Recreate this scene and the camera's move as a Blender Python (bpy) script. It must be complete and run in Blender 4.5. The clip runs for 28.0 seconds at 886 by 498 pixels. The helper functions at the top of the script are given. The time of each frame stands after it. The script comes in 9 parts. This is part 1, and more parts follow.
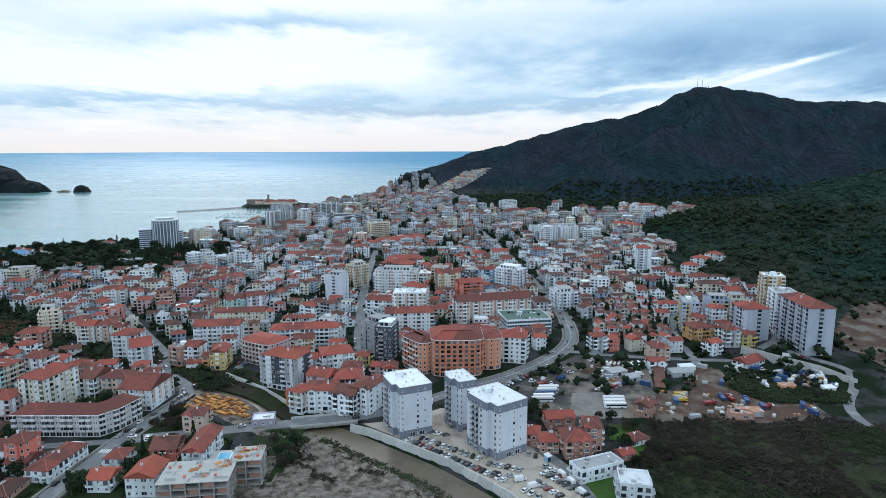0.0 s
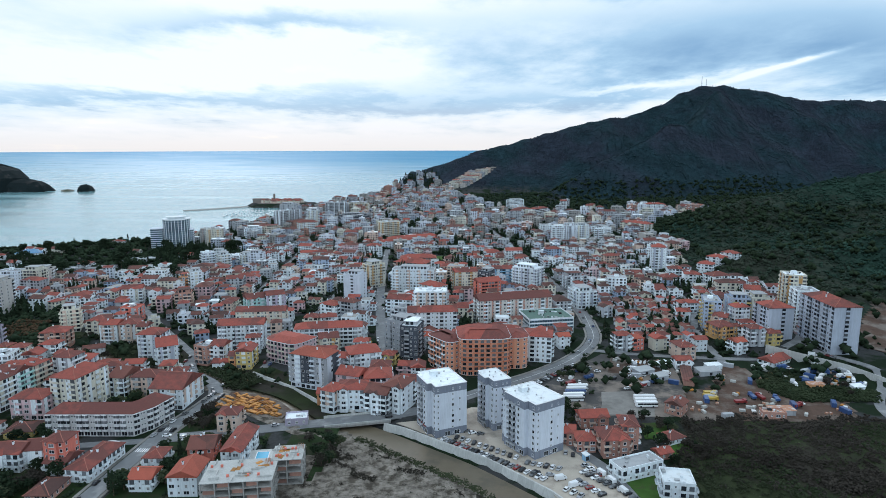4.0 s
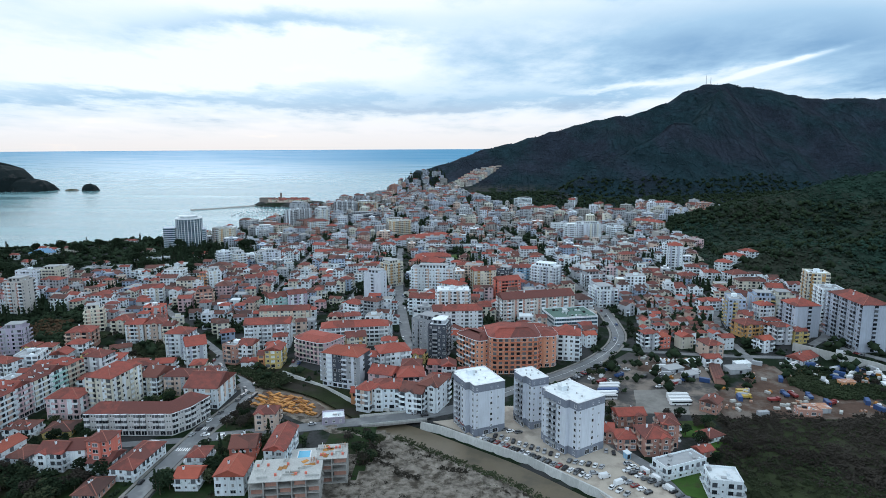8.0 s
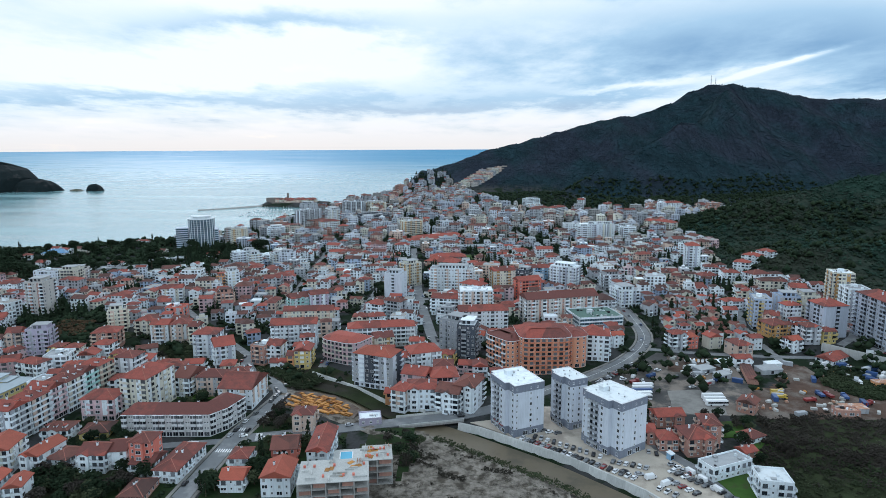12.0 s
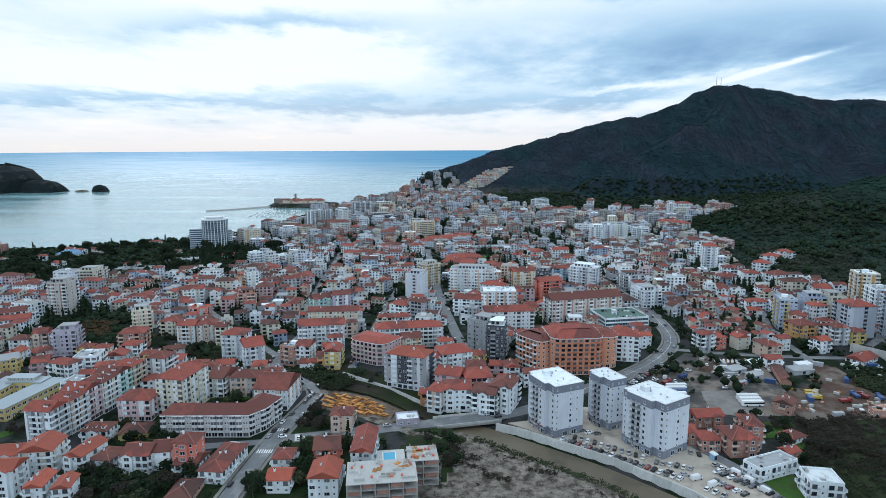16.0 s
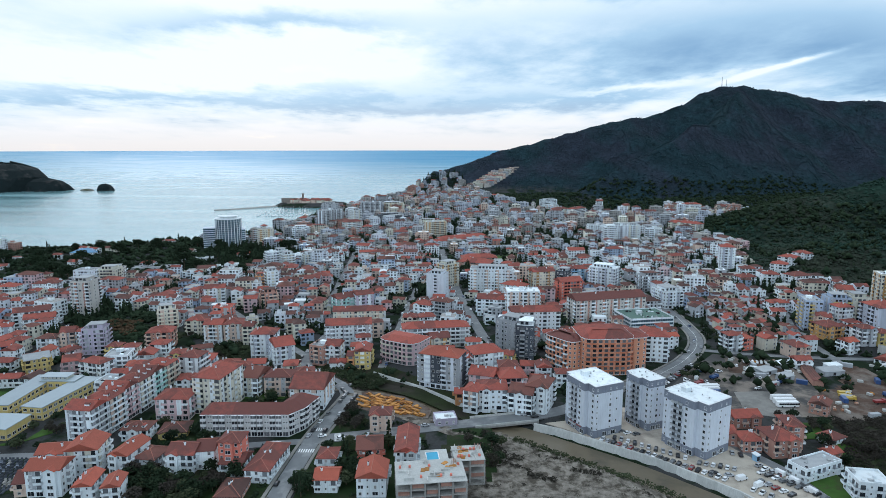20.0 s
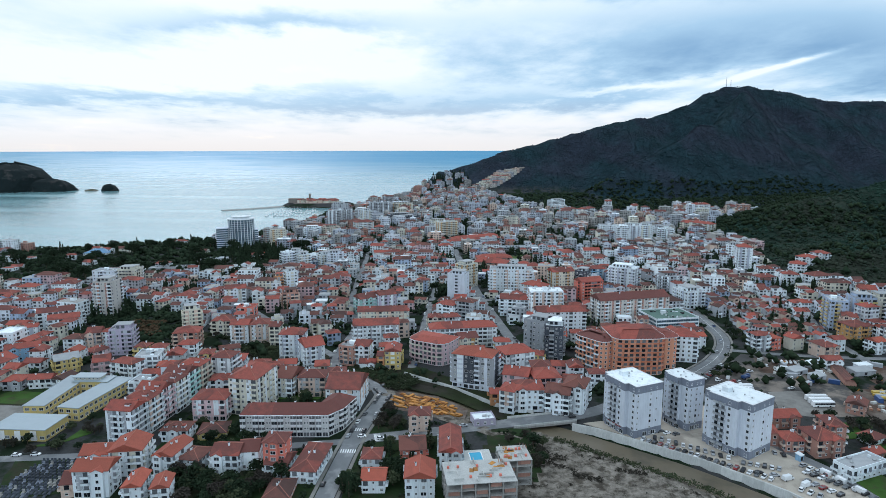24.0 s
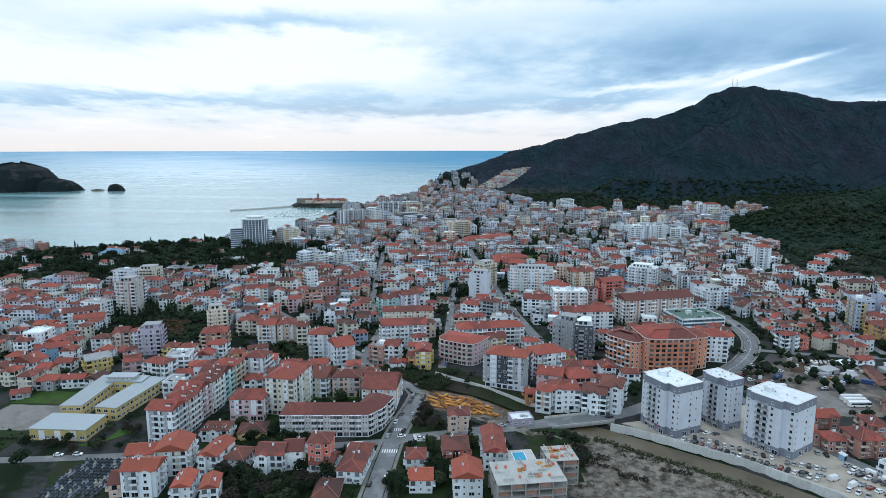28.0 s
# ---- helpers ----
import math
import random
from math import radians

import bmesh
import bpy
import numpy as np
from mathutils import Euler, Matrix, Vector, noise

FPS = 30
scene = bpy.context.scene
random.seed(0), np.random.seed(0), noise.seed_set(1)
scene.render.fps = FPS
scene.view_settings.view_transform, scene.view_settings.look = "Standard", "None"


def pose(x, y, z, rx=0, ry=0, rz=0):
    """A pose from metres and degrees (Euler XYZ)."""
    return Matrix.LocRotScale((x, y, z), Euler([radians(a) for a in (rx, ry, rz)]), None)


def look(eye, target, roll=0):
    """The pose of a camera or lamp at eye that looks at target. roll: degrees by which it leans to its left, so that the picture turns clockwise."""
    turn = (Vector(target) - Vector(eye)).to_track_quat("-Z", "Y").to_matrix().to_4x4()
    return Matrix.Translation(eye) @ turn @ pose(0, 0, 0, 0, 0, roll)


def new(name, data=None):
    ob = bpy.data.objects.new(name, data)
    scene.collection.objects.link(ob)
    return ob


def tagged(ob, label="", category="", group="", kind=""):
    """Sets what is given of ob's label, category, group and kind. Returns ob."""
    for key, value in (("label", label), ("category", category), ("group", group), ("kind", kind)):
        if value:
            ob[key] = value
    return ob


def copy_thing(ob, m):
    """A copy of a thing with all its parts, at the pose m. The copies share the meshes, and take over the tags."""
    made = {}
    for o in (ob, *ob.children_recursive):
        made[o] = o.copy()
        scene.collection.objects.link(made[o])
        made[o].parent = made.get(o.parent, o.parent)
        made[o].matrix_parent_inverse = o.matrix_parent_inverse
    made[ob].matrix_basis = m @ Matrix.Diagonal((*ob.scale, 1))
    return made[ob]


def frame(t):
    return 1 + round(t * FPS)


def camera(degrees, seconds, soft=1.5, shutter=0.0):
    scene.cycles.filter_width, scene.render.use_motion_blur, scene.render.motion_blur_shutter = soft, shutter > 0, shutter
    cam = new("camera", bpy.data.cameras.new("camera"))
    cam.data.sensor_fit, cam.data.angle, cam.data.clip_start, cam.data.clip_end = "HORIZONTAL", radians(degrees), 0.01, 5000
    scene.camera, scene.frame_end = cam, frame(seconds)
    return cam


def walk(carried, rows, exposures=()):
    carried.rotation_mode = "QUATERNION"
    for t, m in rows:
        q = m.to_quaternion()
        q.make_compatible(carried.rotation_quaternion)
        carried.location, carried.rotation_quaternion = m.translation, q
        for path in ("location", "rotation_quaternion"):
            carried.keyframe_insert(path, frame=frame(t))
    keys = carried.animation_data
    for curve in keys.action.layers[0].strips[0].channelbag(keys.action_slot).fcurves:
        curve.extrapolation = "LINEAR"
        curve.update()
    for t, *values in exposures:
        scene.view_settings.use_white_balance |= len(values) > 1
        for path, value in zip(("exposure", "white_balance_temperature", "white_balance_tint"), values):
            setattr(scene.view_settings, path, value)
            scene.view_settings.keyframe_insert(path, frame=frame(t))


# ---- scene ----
cam = camera(71.6, 28.0, soft=0.7)
PATH = [
    (0, (-1.812, 0.632, 145.18), (-1.87, 2.604, 144.853), -0.1),
    (0.5, (-3.767, 0.568, 145.168), (-3.826, 2.54, 144.841), -0.1),
    (1, (-5.832, 0.522, 145.158), (-5.89, 2.494, 144.832), -0.1),
    (1.5, (-8.015, 0.488, 145.15), (-8.071, 2.46, 144.823), -0.1),
    (2, (-10.289, 0.458, 145.143), (-10.345, 2.43, 144.816), -0.1),
    (2.5, (-12.643, 0.443, 145.14), (-12.698, 2.415, 144.813), -0.1),
    (3, (-14.99, 0.435, 145.139), (-15.044, 2.407, 144.811), -0.1),
    (3.5, (-17.236, 0.375, 145.14), (-17.291, 2.347, 144.811), -0.1),
    (5.5, (-26.529, -0.044, 145.15), (-26.582, 1.928, 144.818), -0.1),
    (6, (-28.848, -0.149, 145.153), (-28.901, 1.822, 144.821), -0.1),
    (6.5, (-31.212, -0.228, 145.169), (-31.265, 1.743, 144.836), -0.1),
    (7, (-33.652, -0.282, 145.188), (-33.705, 1.689, 144.855), -0.2),
    (7.5, (-36.15, -0.314, 145.207), (-36.202, 1.658, 144.874), -0.2),
    (8, (-38.639, -0.336, 145.219), (-38.691, 1.636, 144.885), -0.2),
    (8.5, (-41.049, -0.324, 145.215), (-41.101, 1.647, 144.881), -0.2),
    (9, (-43.463, -0.238, 145.195), (-43.516, 1.733, 144.861), -0.2),
    (9.5, (-45.898, -0.073, 145.158), (-45.949, 1.898, 144.825), -0.2),
    (10, (-48.339, 0.101, 145.103), (-48.391, 2.072, 144.769), -0.2),
    (10.5, (-50.787, 0.268, 145.035), (-50.838, 2.239, 144.702), -0.2),
    (11, (-53.318, 0.367, 144.971), (-53.368, 2.338, 144.637), -0.2),
    (11.5, (-55.838, 0.446, 144.912), (-55.889, 2.417, 144.579), -0.2),
    (12, (-58.356, 0.529, 144.866), (-58.405, 2.501, 144.533), -0.2),
    (12.5, (-60.828, 0.577, 144.825), (-60.878, 2.549, 144.493), -0.2),
    (14.5, (-70.506, 0.615, 144.578), (-70.556, 2.587, 144.246), -0.2),
    (15, (-72.89, 0.573, 144.563), (-72.939, 2.545, 144.232), -0.2),
    (15.5, (-75.305, 0.497, 144.557), (-75.354, 2.469, 144.226), -0.2),
    (16, (-77.85, 0.422, 144.559), (-77.898, 2.394, 144.229), -0.2),
    (16.5, (-80.428, 0.316, 144.569), (-80.476, 2.288, 144.238), -0.2),
    (17, (-83.009, 0.171, 144.586), (-83.056, 2.143, 144.256), -0.1),
    (17.5, (-85.58, 0.021, 144.617), (-85.627, 1.993, 144.287), -0.1),
    (18, (-88.127, -0.095, 144.647), (-88.173, 1.877, 144.317), -0.1),
    (18.5, (-90.627, -0.218, 144.672), (-90.673, 1.754, 144.342), -0.1),
    (19, (-93.102, -0.299, 144.688), (-93.148, 1.673, 144.358), -0.1),
    (19.5, (-95.559, -0.342, 144.696), (-95.604, 1.63, 144.366), -0.1),
    (20, (-98.003, -0.346, 144.692), (-98.048, 1.626, 144.362), -0.0),
    (20.5, (-100.538, -0.353, 144.677), (-100.582, 1.619, 144.348), -0.1),
    (21, (-103.114, -0.385, 144.665), (-103.158, 1.587, 144.335), -0.1),
    (21.5, (-105.656, -0.414, 144.646), (-105.7, 1.558, 144.316), -0.1),
    (23.5, (-115.612, -0.411, 144.447), (-115.654, 1.561, 144.118), -0.0),
    (24, (-118.119, -0.399, 144.419), (-118.16, 1.574, 144.09), -0.0),
    (24.5, (-120.589, -0.416, 144.395), (-120.631, 1.556, 144.066), -0.0),
    (25, (-123.0, -0.467, 144.368), (-123.042, 1.505, 144.039), -0.0),
    (25.5, (-125.442, -0.51, 144.343), (-125.483, 1.463, 144.014), -0.0),
    (26, (-127.932, -0.507, 144.327), (-127.973, 1.465, 143.998), -0.0),
    (26.5, (-130.354, -0.497, 144.312), (-130.395, 1.476, 143.984), -0.0),
    (27, (-132.722, -0.495, 144.302), (-132.763, 1.477, 143.973), -0.0),
    (27.5, (-135.071, -0.53, 144.299), (-135.112, 1.442, 143.97), -0.0),
    (28, (-137.45, -0.572, 144.305), (-137.492, 1.4, 143.976), -0.0),
]
walk(cam, [(t, look(eye, target, roll)) for t, eye, target, roll in PATH], exposures=[(0, -0.12, 5720, 11), (28, -0.12, 5720, 11)])


# ---- sky and light: a bright overcast afternoon, the sun behind cloud over the sea ----
SUN_AZIMUTH, SUN_HEIGHT = -22.0, 28.0


def wire(tree, kind, *values, **settings):
    node = tree.nodes.new(kind)
    for key, value in settings.items():
        setattr(node, key, value)
    for i, v in enumerate(values):
        if v is None:
            continue
        if isinstance(v, bpy.types.NodeSocket):
            tree.links.new(v, node.inputs[i])
        else:
            node.inputs[i].default_value = v
    return node


def calc(tree, op, a, b=0.0, c=0.0):
    return wire(tree, "ShaderNodeMath", a, b, c, operation=op).outputs[0]


def blend(tree, factor, a, b, mode="MIX"):
    node = tree.nodes.new("ShaderNodeMix")
    node.data_type, node.blend_type = "RGBA", mode
    for socket, v in ((node.inputs[0], factor), (node.inputs[6], a), (node.inputs[7], b)):
        if isinstance(v, bpy.types.NodeSocket):
            tree.links.new(v, socket)
        else:
            socket.default_value = v if isinstance(v, float) else (*v, 1.0)
    return node.outputs[2]


def make_sky():
    world = bpy.data.worlds.new("overcast_sky")
    scene.world = world
    world.use_nodes = True
    tree = world.node_tree
    back = tree.nodes["Background"]
    blue = wire(tree, "ShaderNodeTexSky", sky_type="NISHITA", sun_disc=False, sun_elevation=radians(SUN_HEIGHT), sun_rotation=radians(SUN_AZIMUTH))
    blue_sky = blend(tree, 1.0, blue.outputs[0], (0.1, 0.1, 0.1), "MULTIPLY")
    way = wire(tree, "ShaderNodeTexCoord").outputs["Generated"]
    xyz = wire(tree, "ShaderNodeSeparateXYZ", way)
    x, y, z = xyz.outputs
    ahead = calc(tree, "MAXIMUM", y, 0.05)
    u, v = calc(tree, "DIVIDE", x, ahead), calc(tree, "DIVIDE", z, ahead)
    # the cloud sheet, seen in perspective: bands that draw together towards the horizon
    lift = calc(tree, "ADD", calc(tree, "MAXIMUM", z, 0.0), 0.10)
    sheet = wire(tree, "ShaderNodeCombineXYZ", calc(tree, "DIVIDE", x, lift), calc(tree, "DIVIDE", y, lift), 0.0).outputs[0]
    sheet = wire(tree, "ShaderNodeMapping", sheet, (3.1, 0.4, 0), (0, 0, radians(-14)), (1.2, 0.78, 1)).outputs[0]
    big = wire(tree, "ShaderNodeTexNoise", sheet, None, 0.85, 6.0, 0.52, 2.1)
    fine = wire(tree, "ShaderNodeTexNoise", sheet, None, 2.6, 8.0, 0.6, 2.2)
    streak = calc(tree, "ADD", calc(tree, "MULTIPLY", big.outputs[0], 0.72), calc(tree, "MULTIPLY", fine.outputs[0], 0.34))
    wobble = calc(tree, "MULTIPLY", calc(tree, "SUBTRACT", streak, 0.53), 0.35)
    vw, uw = calc(tree, "ADD", v, calc(tree, "MULTIPLY", wobble, 0.4)), calc(tree, "ADD", u, wobble)

    def bank(u0, v0, su, sv, lean=0.0):
        """A soft bank of cloud round one place of the sky."""
        du = calc(tree, "SUBTRACT", uw, u0)
        dv = calc(tree, "SUBTRACT", calc(tree, "SUBTRACT", vw, v0), calc(tree, "MULTIPLY", du, lean))
        a, b = calc(tree, "DIVIDE", du, su), calc(tree, "DIVIDE", dv, sv)
        r = calc(tree, "ADD", calc(tree, "MULTIPLY", a, a), calc(tree, "MULTIPLY", b, b))
        return calc(tree, "POWER", 2.718, calc(tree, "MULTIPLY", r, -1.0))

    dark = calc(tree, "MULTIPLY", calc(tree, "SUBTRACT", streak, 0.50), 1.35)
    for u0, v0, su, sv, lean, much in ((0.36, 0.150, 0.34, 0.055, 0.05, 0.60), (0.66, 0.175, 0.22, 0.040, -0.05, 0.26), (0.72, 0.115, 0.16, 0.030, 0.10, 0.45), (-0.27, 0.190, 0.17, 0.016, -0.08, 0.50),
                                       (-0.55, 0.080, 0.36, 0.014, 0.0, 0.55), (-0.10, 0.066, 0.34, 0.012, 0.0, 0.45), (0.22, 0.075, 0.12, 0.010, 0.0, 0.35), (0.30, 0.235, 0.30, 0.018, 0.0, 0.25),
                                       (-0.40, 0.125, 0.40, 0.050, 0.0, -0.60), (-0.20, 0.225, 0.40, 0.022, 0.0, -0.45), (0.50, 0.122, 0.10, 0.0042, 0.30, -1.0), (0.0, 0.02, 1.2, 0.022, 0.0, -0.25), (0.30, 0.092, 0.14, 0.010, 0.10, -0.45)):
        dark = calc(tree, "ADD", dark, calc(tree, "MULTIPLY", bank(u0, v0, su, sv, lean), much))
    shade = wire(tree, "ShaderNodeMapRange", dark, -0.25, 0.85, 0.0, 1.0, clamp=True).outputs[0]
    ramp = wire(tree, "ShaderNodeValToRGB", shade)
    stops = ramp.color_ramp.elements
    stops[0].position, stops[0].color = 0.0, (1.10, 1.115, 1.08, 1)
    stops[1].position, stops[1].color = 1.0, (0.27, 0.45, 0.63, 1)
    for at, colour in ((0.3, (0.82, 0.95, 0.98, 1)), (0.62, (0.50, 0.70, 0.83, 1))):
        stops.new(at).color = colour
    cloud = ramp.outputs[0]
    low = wire(tree, "ShaderNodeMapRange", v, 0.0, 0.075, 1.0, 0.0, clamp=True).outputs[0]
    cloud = blend(tree, calc(tree, "MULTIPLY", low, 0.8), cloud, (1.04, 0.925, 0.80))
    # a little brighter overhead; the unseen inland sky is raised to light walls facing it
    unseen_gain = calc(tree, "MULTIPLY", wire(tree, "ShaderNodeMapRange", z, 0.28, 1.0, 1.0, 1.05, clamp=True).outputs[0], wire(tree, "ShaderNodeMapRange", y, 0.35, -0.6, 1.0, 1.29, clamp=True).outputs[0])
    cloud = blend(tree, 1.0, cloud, wire(tree, "ShaderNodeCombineColor", unseen_gain, unseen_gain, unseen_gain).outputs[0], "MULTIPLY")
    cover = wire(tree, "ShaderNodeMapRange", streak, 0.3, 0.42, 0.86, 0.97, clamp=True).outputs[0]
    tree.links.new(blend(tree, cover, blue_sky, cloud), back.inputs[0])
    back.inputs[1].default_value = 1.0


make_sky()
sun = new("sun", bpy.data.lights.new("sun", "SUN"))

sun.data.energy, sun.data.angle, sun.data.color = 0.75, radians(25), (1.0, 0.96, 0.9)
sun.matrix_world = look((1000 * math.sin(radians(SUN_AZIMUTH)), 1000 * math.cos(radians(SUN_AZIMUTH)), 1000 * math.tan(radians(SUN_HEIGHT))), (0, 0, 0))

# ---- materials ----
def plot_chance(tree, at, size=13.0):
    """A number that changes from plot to plot, so that neighbouring houses differ."""
    flat = wire(tree, "ShaderNodeVectorMath", at, (1.0, 1.0, 0.0), operation="MULTIPLY").outputs[0]
    cell = wire(tree, "ShaderNodeTexVoronoi", flat, None, 1.0 / size, voronoi_dimensions="2D")
    return wire(tree, "ShaderNodeSeparateColor", cell.outputs["Color"]).outputs


def material(name, colour, rough=0.8, vary=0.25, scale=0.5, fine=6.0, metal=0.0, own=0.12, bump=0.2, second=None, second_scale=0.15, second_at=(0.5, 0.62), streaks=0.0, plot=0.0):
    """A worn surface: base colour, grain at two scales, a shift of its own for each object, stains that run down."""
    m = bpy.data.materials.new(name)
    m.use_nodes = True
    tree = m.node_tree
    skin = tree.nodes["Principled BSDF"]
    at = wire(tree, "ShaderNodeNewGeometry").outputs["Position"]
    broad = wire(tree, "ShaderNodeTexNoise", at, None, scale, 4.0, 0.6)
    grain = wire(tree, "ShaderNodeTexNoise", at, None, fine, 5.0, 0.65)
    mix = calc(tree, "ADD", calc(tree, "MULTIPLY", broad.outputs[0], 0.6), calc(tree, "MULTIPLY", grain.outputs[0], 0.4))
    value = calc(tree, "ADD", calc(tree, "MULTIPLY", calc(tree, "SUBTRACT", mix, 0.5), vary * 3.0), 1.0)
    if own:
        chance = wire(tree, "ShaderNodeObjectInfo").outputs["Random"]
        value = calc(tree, "MULTIPLY", value, calc(tree, "ADD", calc(tree, "MULTIPLY", chance, own * 2), 1.0 - own))
    if streaks:
        long_at = wire(tree, "ShaderNodeMapping", at, (0, 0, 0), (0, 0, 0), (1.6, 1.6, 0.12)).outputs[0]
        runs = wire(tree, "ShaderNodeTexNoise", long_at, None, 1.0, 5.0, 0.7).outputs[0]
        value = calc(tree, "MULTIPLY", value, wire(tree, "ShaderNodeMapRange", runs, 0.42, 0.75, 1.0, 1.0 - streaks, clamp=True).outputs[0])
    paint = colour
    if plot:
        red, green, blue = plot_chance(tree, at)
        value = calc(tree, "MULTIPLY", value, calc(tree, "ADD", calc(tree, "MULTIPLY", calc(tree, "POWER", red, 0.8), plot), 1.15 - plot))
        paint = blend(tree, calc(tree, "MULTIPLY", green, 0.16), colour, (colour[0] * 0.95, colour[1] * 0.86, colour[2] * 0.76))
        colour = paint
    if second:
        patch = wire(tree, "ShaderNodeTexNoise", at, None, second_scale, 6.0, 0.62).outputs[0]
        paint = blend(tree, wire(tree, "ShaderNodeMapRange", patch, second_at[0], second_at[1], 0.0, 1.0, clamp=True).outputs[0], colour, second)
    grey = wire(tree, "ShaderNodeCombineColor", value, value, value).outputs[0]
    tree.links.new(blend(tree, 1.0, paint, grey, "MULTIPLY"), skin.inputs["Base Color"])
    skin.inputs["Roughness"].default_value, skin.inputs["Metallic"].default_value = rough, metal
    skin.inputs["Specular IOR Level"].default_value = 0.12 if rough > 0.75 else 0.4
    if bump:
        rough_bump = wire(tree, "ShaderNodeBump", bump, 0.05, None, grain.outputs[0])
        tree.links.new(grain.outputs[0], rough_bump.inputs["Height"])
        tree.links.new(rough_bump.outputs[0], skin.inputs["Normal"])
    return m


def tile_material(name, colour, dark):
    """Clay roof tiles: courses every 0.35 m, weathered in patches, each roof a little different."""
    m = bpy.data.materials.new(name)
    m.use_nodes = True
    tree = m.node_tree
    skin = tree.nodes["Principled BSDF"]
    at = wire(tree, "ShaderNodeTexCoord").outputs["Object"]
    broad = wire(tree, "ShaderNodeTexNoise", at, None, 0.35, 5.0, 0.65).outputs[0]
    speck = wire(tree, "ShaderNodeTexNoise", at, None, 3.5, 4.0, 0.7).outputs[0]
    chance = wire(tree, "ShaderNodeObjectInfo").outputs["Random"]
    worn = calc(tree, "ADD", calc(tree, "ADD", calc(tree, "MULTIPLY", broad, 0.9), calc(tree, "MULTIPLY", speck, 0.5)), calc(tree, "MULTIPLY", calc(tree, "SUBTRACT", chance, 0.5), 0.55))
    red, green, blue = plot_chance(tree, wire(tree, "ShaderNodeNewGeometry").outputs["Position"])
    worn = calc(tree, "ADD", worn, calc(tree, "MULTIPLY", calc(tree, "SUBTRACT", red, 0.5), 0.5))
    tint = blend(tree, wire(tree, "ShaderNodeMapRange", worn, 0.45, 0.95, 0.0, 1.0, clamp=True).outputs[0], colour, dark)
    course = wire(tree, "ShaderNodeTexWave", at, 2.8, 0.6, 2.0, wave_type="BANDS", bands_direction="Z").outputs["Fac"]
    shade = calc(tree, "ADD", calc(tree, "MULTIPLY", course, 0.25), 0.85)
    tree.links.new(blend(tree, 1.0, tint, wire(tree, "ShaderNodeCombineColor", shade, shade, shade).outputs[0], "MULTIPLY"), skin.inputs["Base Color"])
    relief = wire(tree, "ShaderNodeBump", 0.5, 0.06)
    tree.links.new(course, relief.inputs["Height"])
    tree.links.new(relief.outputs[0], skin.inputs["Normal"])
    skin.inputs["Roughness"].default_value = 0.85
    skin.inputs["Specular IOR Level"].default_value = 0.15
    return m


def leaf_material(name, colour, other, third=None, patch=0.045, third_at=(0.48, 0.66), swing=0.35):
    """Foliage whose clumps differ one from another."""
    m = bpy.data.materials.new(name)
    m.use_nodes = True
    tree = m.node_tree
    skin = tree.nodes["Principled BSDF"]
    chance = wire(tree, "ShaderNodeNewGeometry").outputs["Random Per Island"]
    at = wire(tree, "ShaderNodeNewGeometry").outputs["Position"]
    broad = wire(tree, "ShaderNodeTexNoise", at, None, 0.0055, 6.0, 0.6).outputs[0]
    tint = blend(tree, calc(tree, "ADD", calc(tree, "MULTIPLY", chance, 0.55), 0.22), colour, other)
    mid = wire(tree, "ShaderNodeTexNoise", at, None, patch, 6.0, 0.66).outputs[0]
    lift = wire(tree, "ShaderNodeMapRange", mid, 0.34, 0.66, 1.0 - swing, 1.0 + swing * 1.1, clamp=True).outputs[0]
    tint = blend(tree, 1.0, tint, wire(tree, "ShaderNodeCombineColor", lift, lift, lift).outputs[0], "MULTIPLY")
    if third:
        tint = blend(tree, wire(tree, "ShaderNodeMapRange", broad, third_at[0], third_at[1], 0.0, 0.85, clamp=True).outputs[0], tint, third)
    tree.links.new(tint, skin.inputs["Base Color"])
    skin.inputs["Roughness"].default_value = 0.9
    skin.inputs["Specular IOR Level"].default_value = 0.04
    return m


def glass_material(name, colour, rough=0.12, pale=(0.20, 0.21, 0.22)):
    """Panes, some dark, some with a blind or curtain behind."""
    m = bpy.data.materials.new(name)
    m.use_nodes = True
    tree = m.node_tree
    skin = tree.nodes["Principled BSDF"]
    one = wire(tree, "ShaderNodeObjectInfo").outputs["Random"]
    two = wire(tree, "ShaderNodeNewGeometry").outputs["Random Per Island"]
    chance = calc(tree, "FRACT", calc(tree, "ADD", one, calc(tree, "MULTIPLY", two, 3.7)))
    drawn = wire(tree, "ShaderNodeMapRange", chance, 0.35, 1.0, 0.0, 1.0, clamp=True).outputs[0]
    tree.links.new(blend(tree, drawn, colour, pale), skin.inputs["Base Color"])
    skin.inputs["Roughness"].default_value = rough
    return m


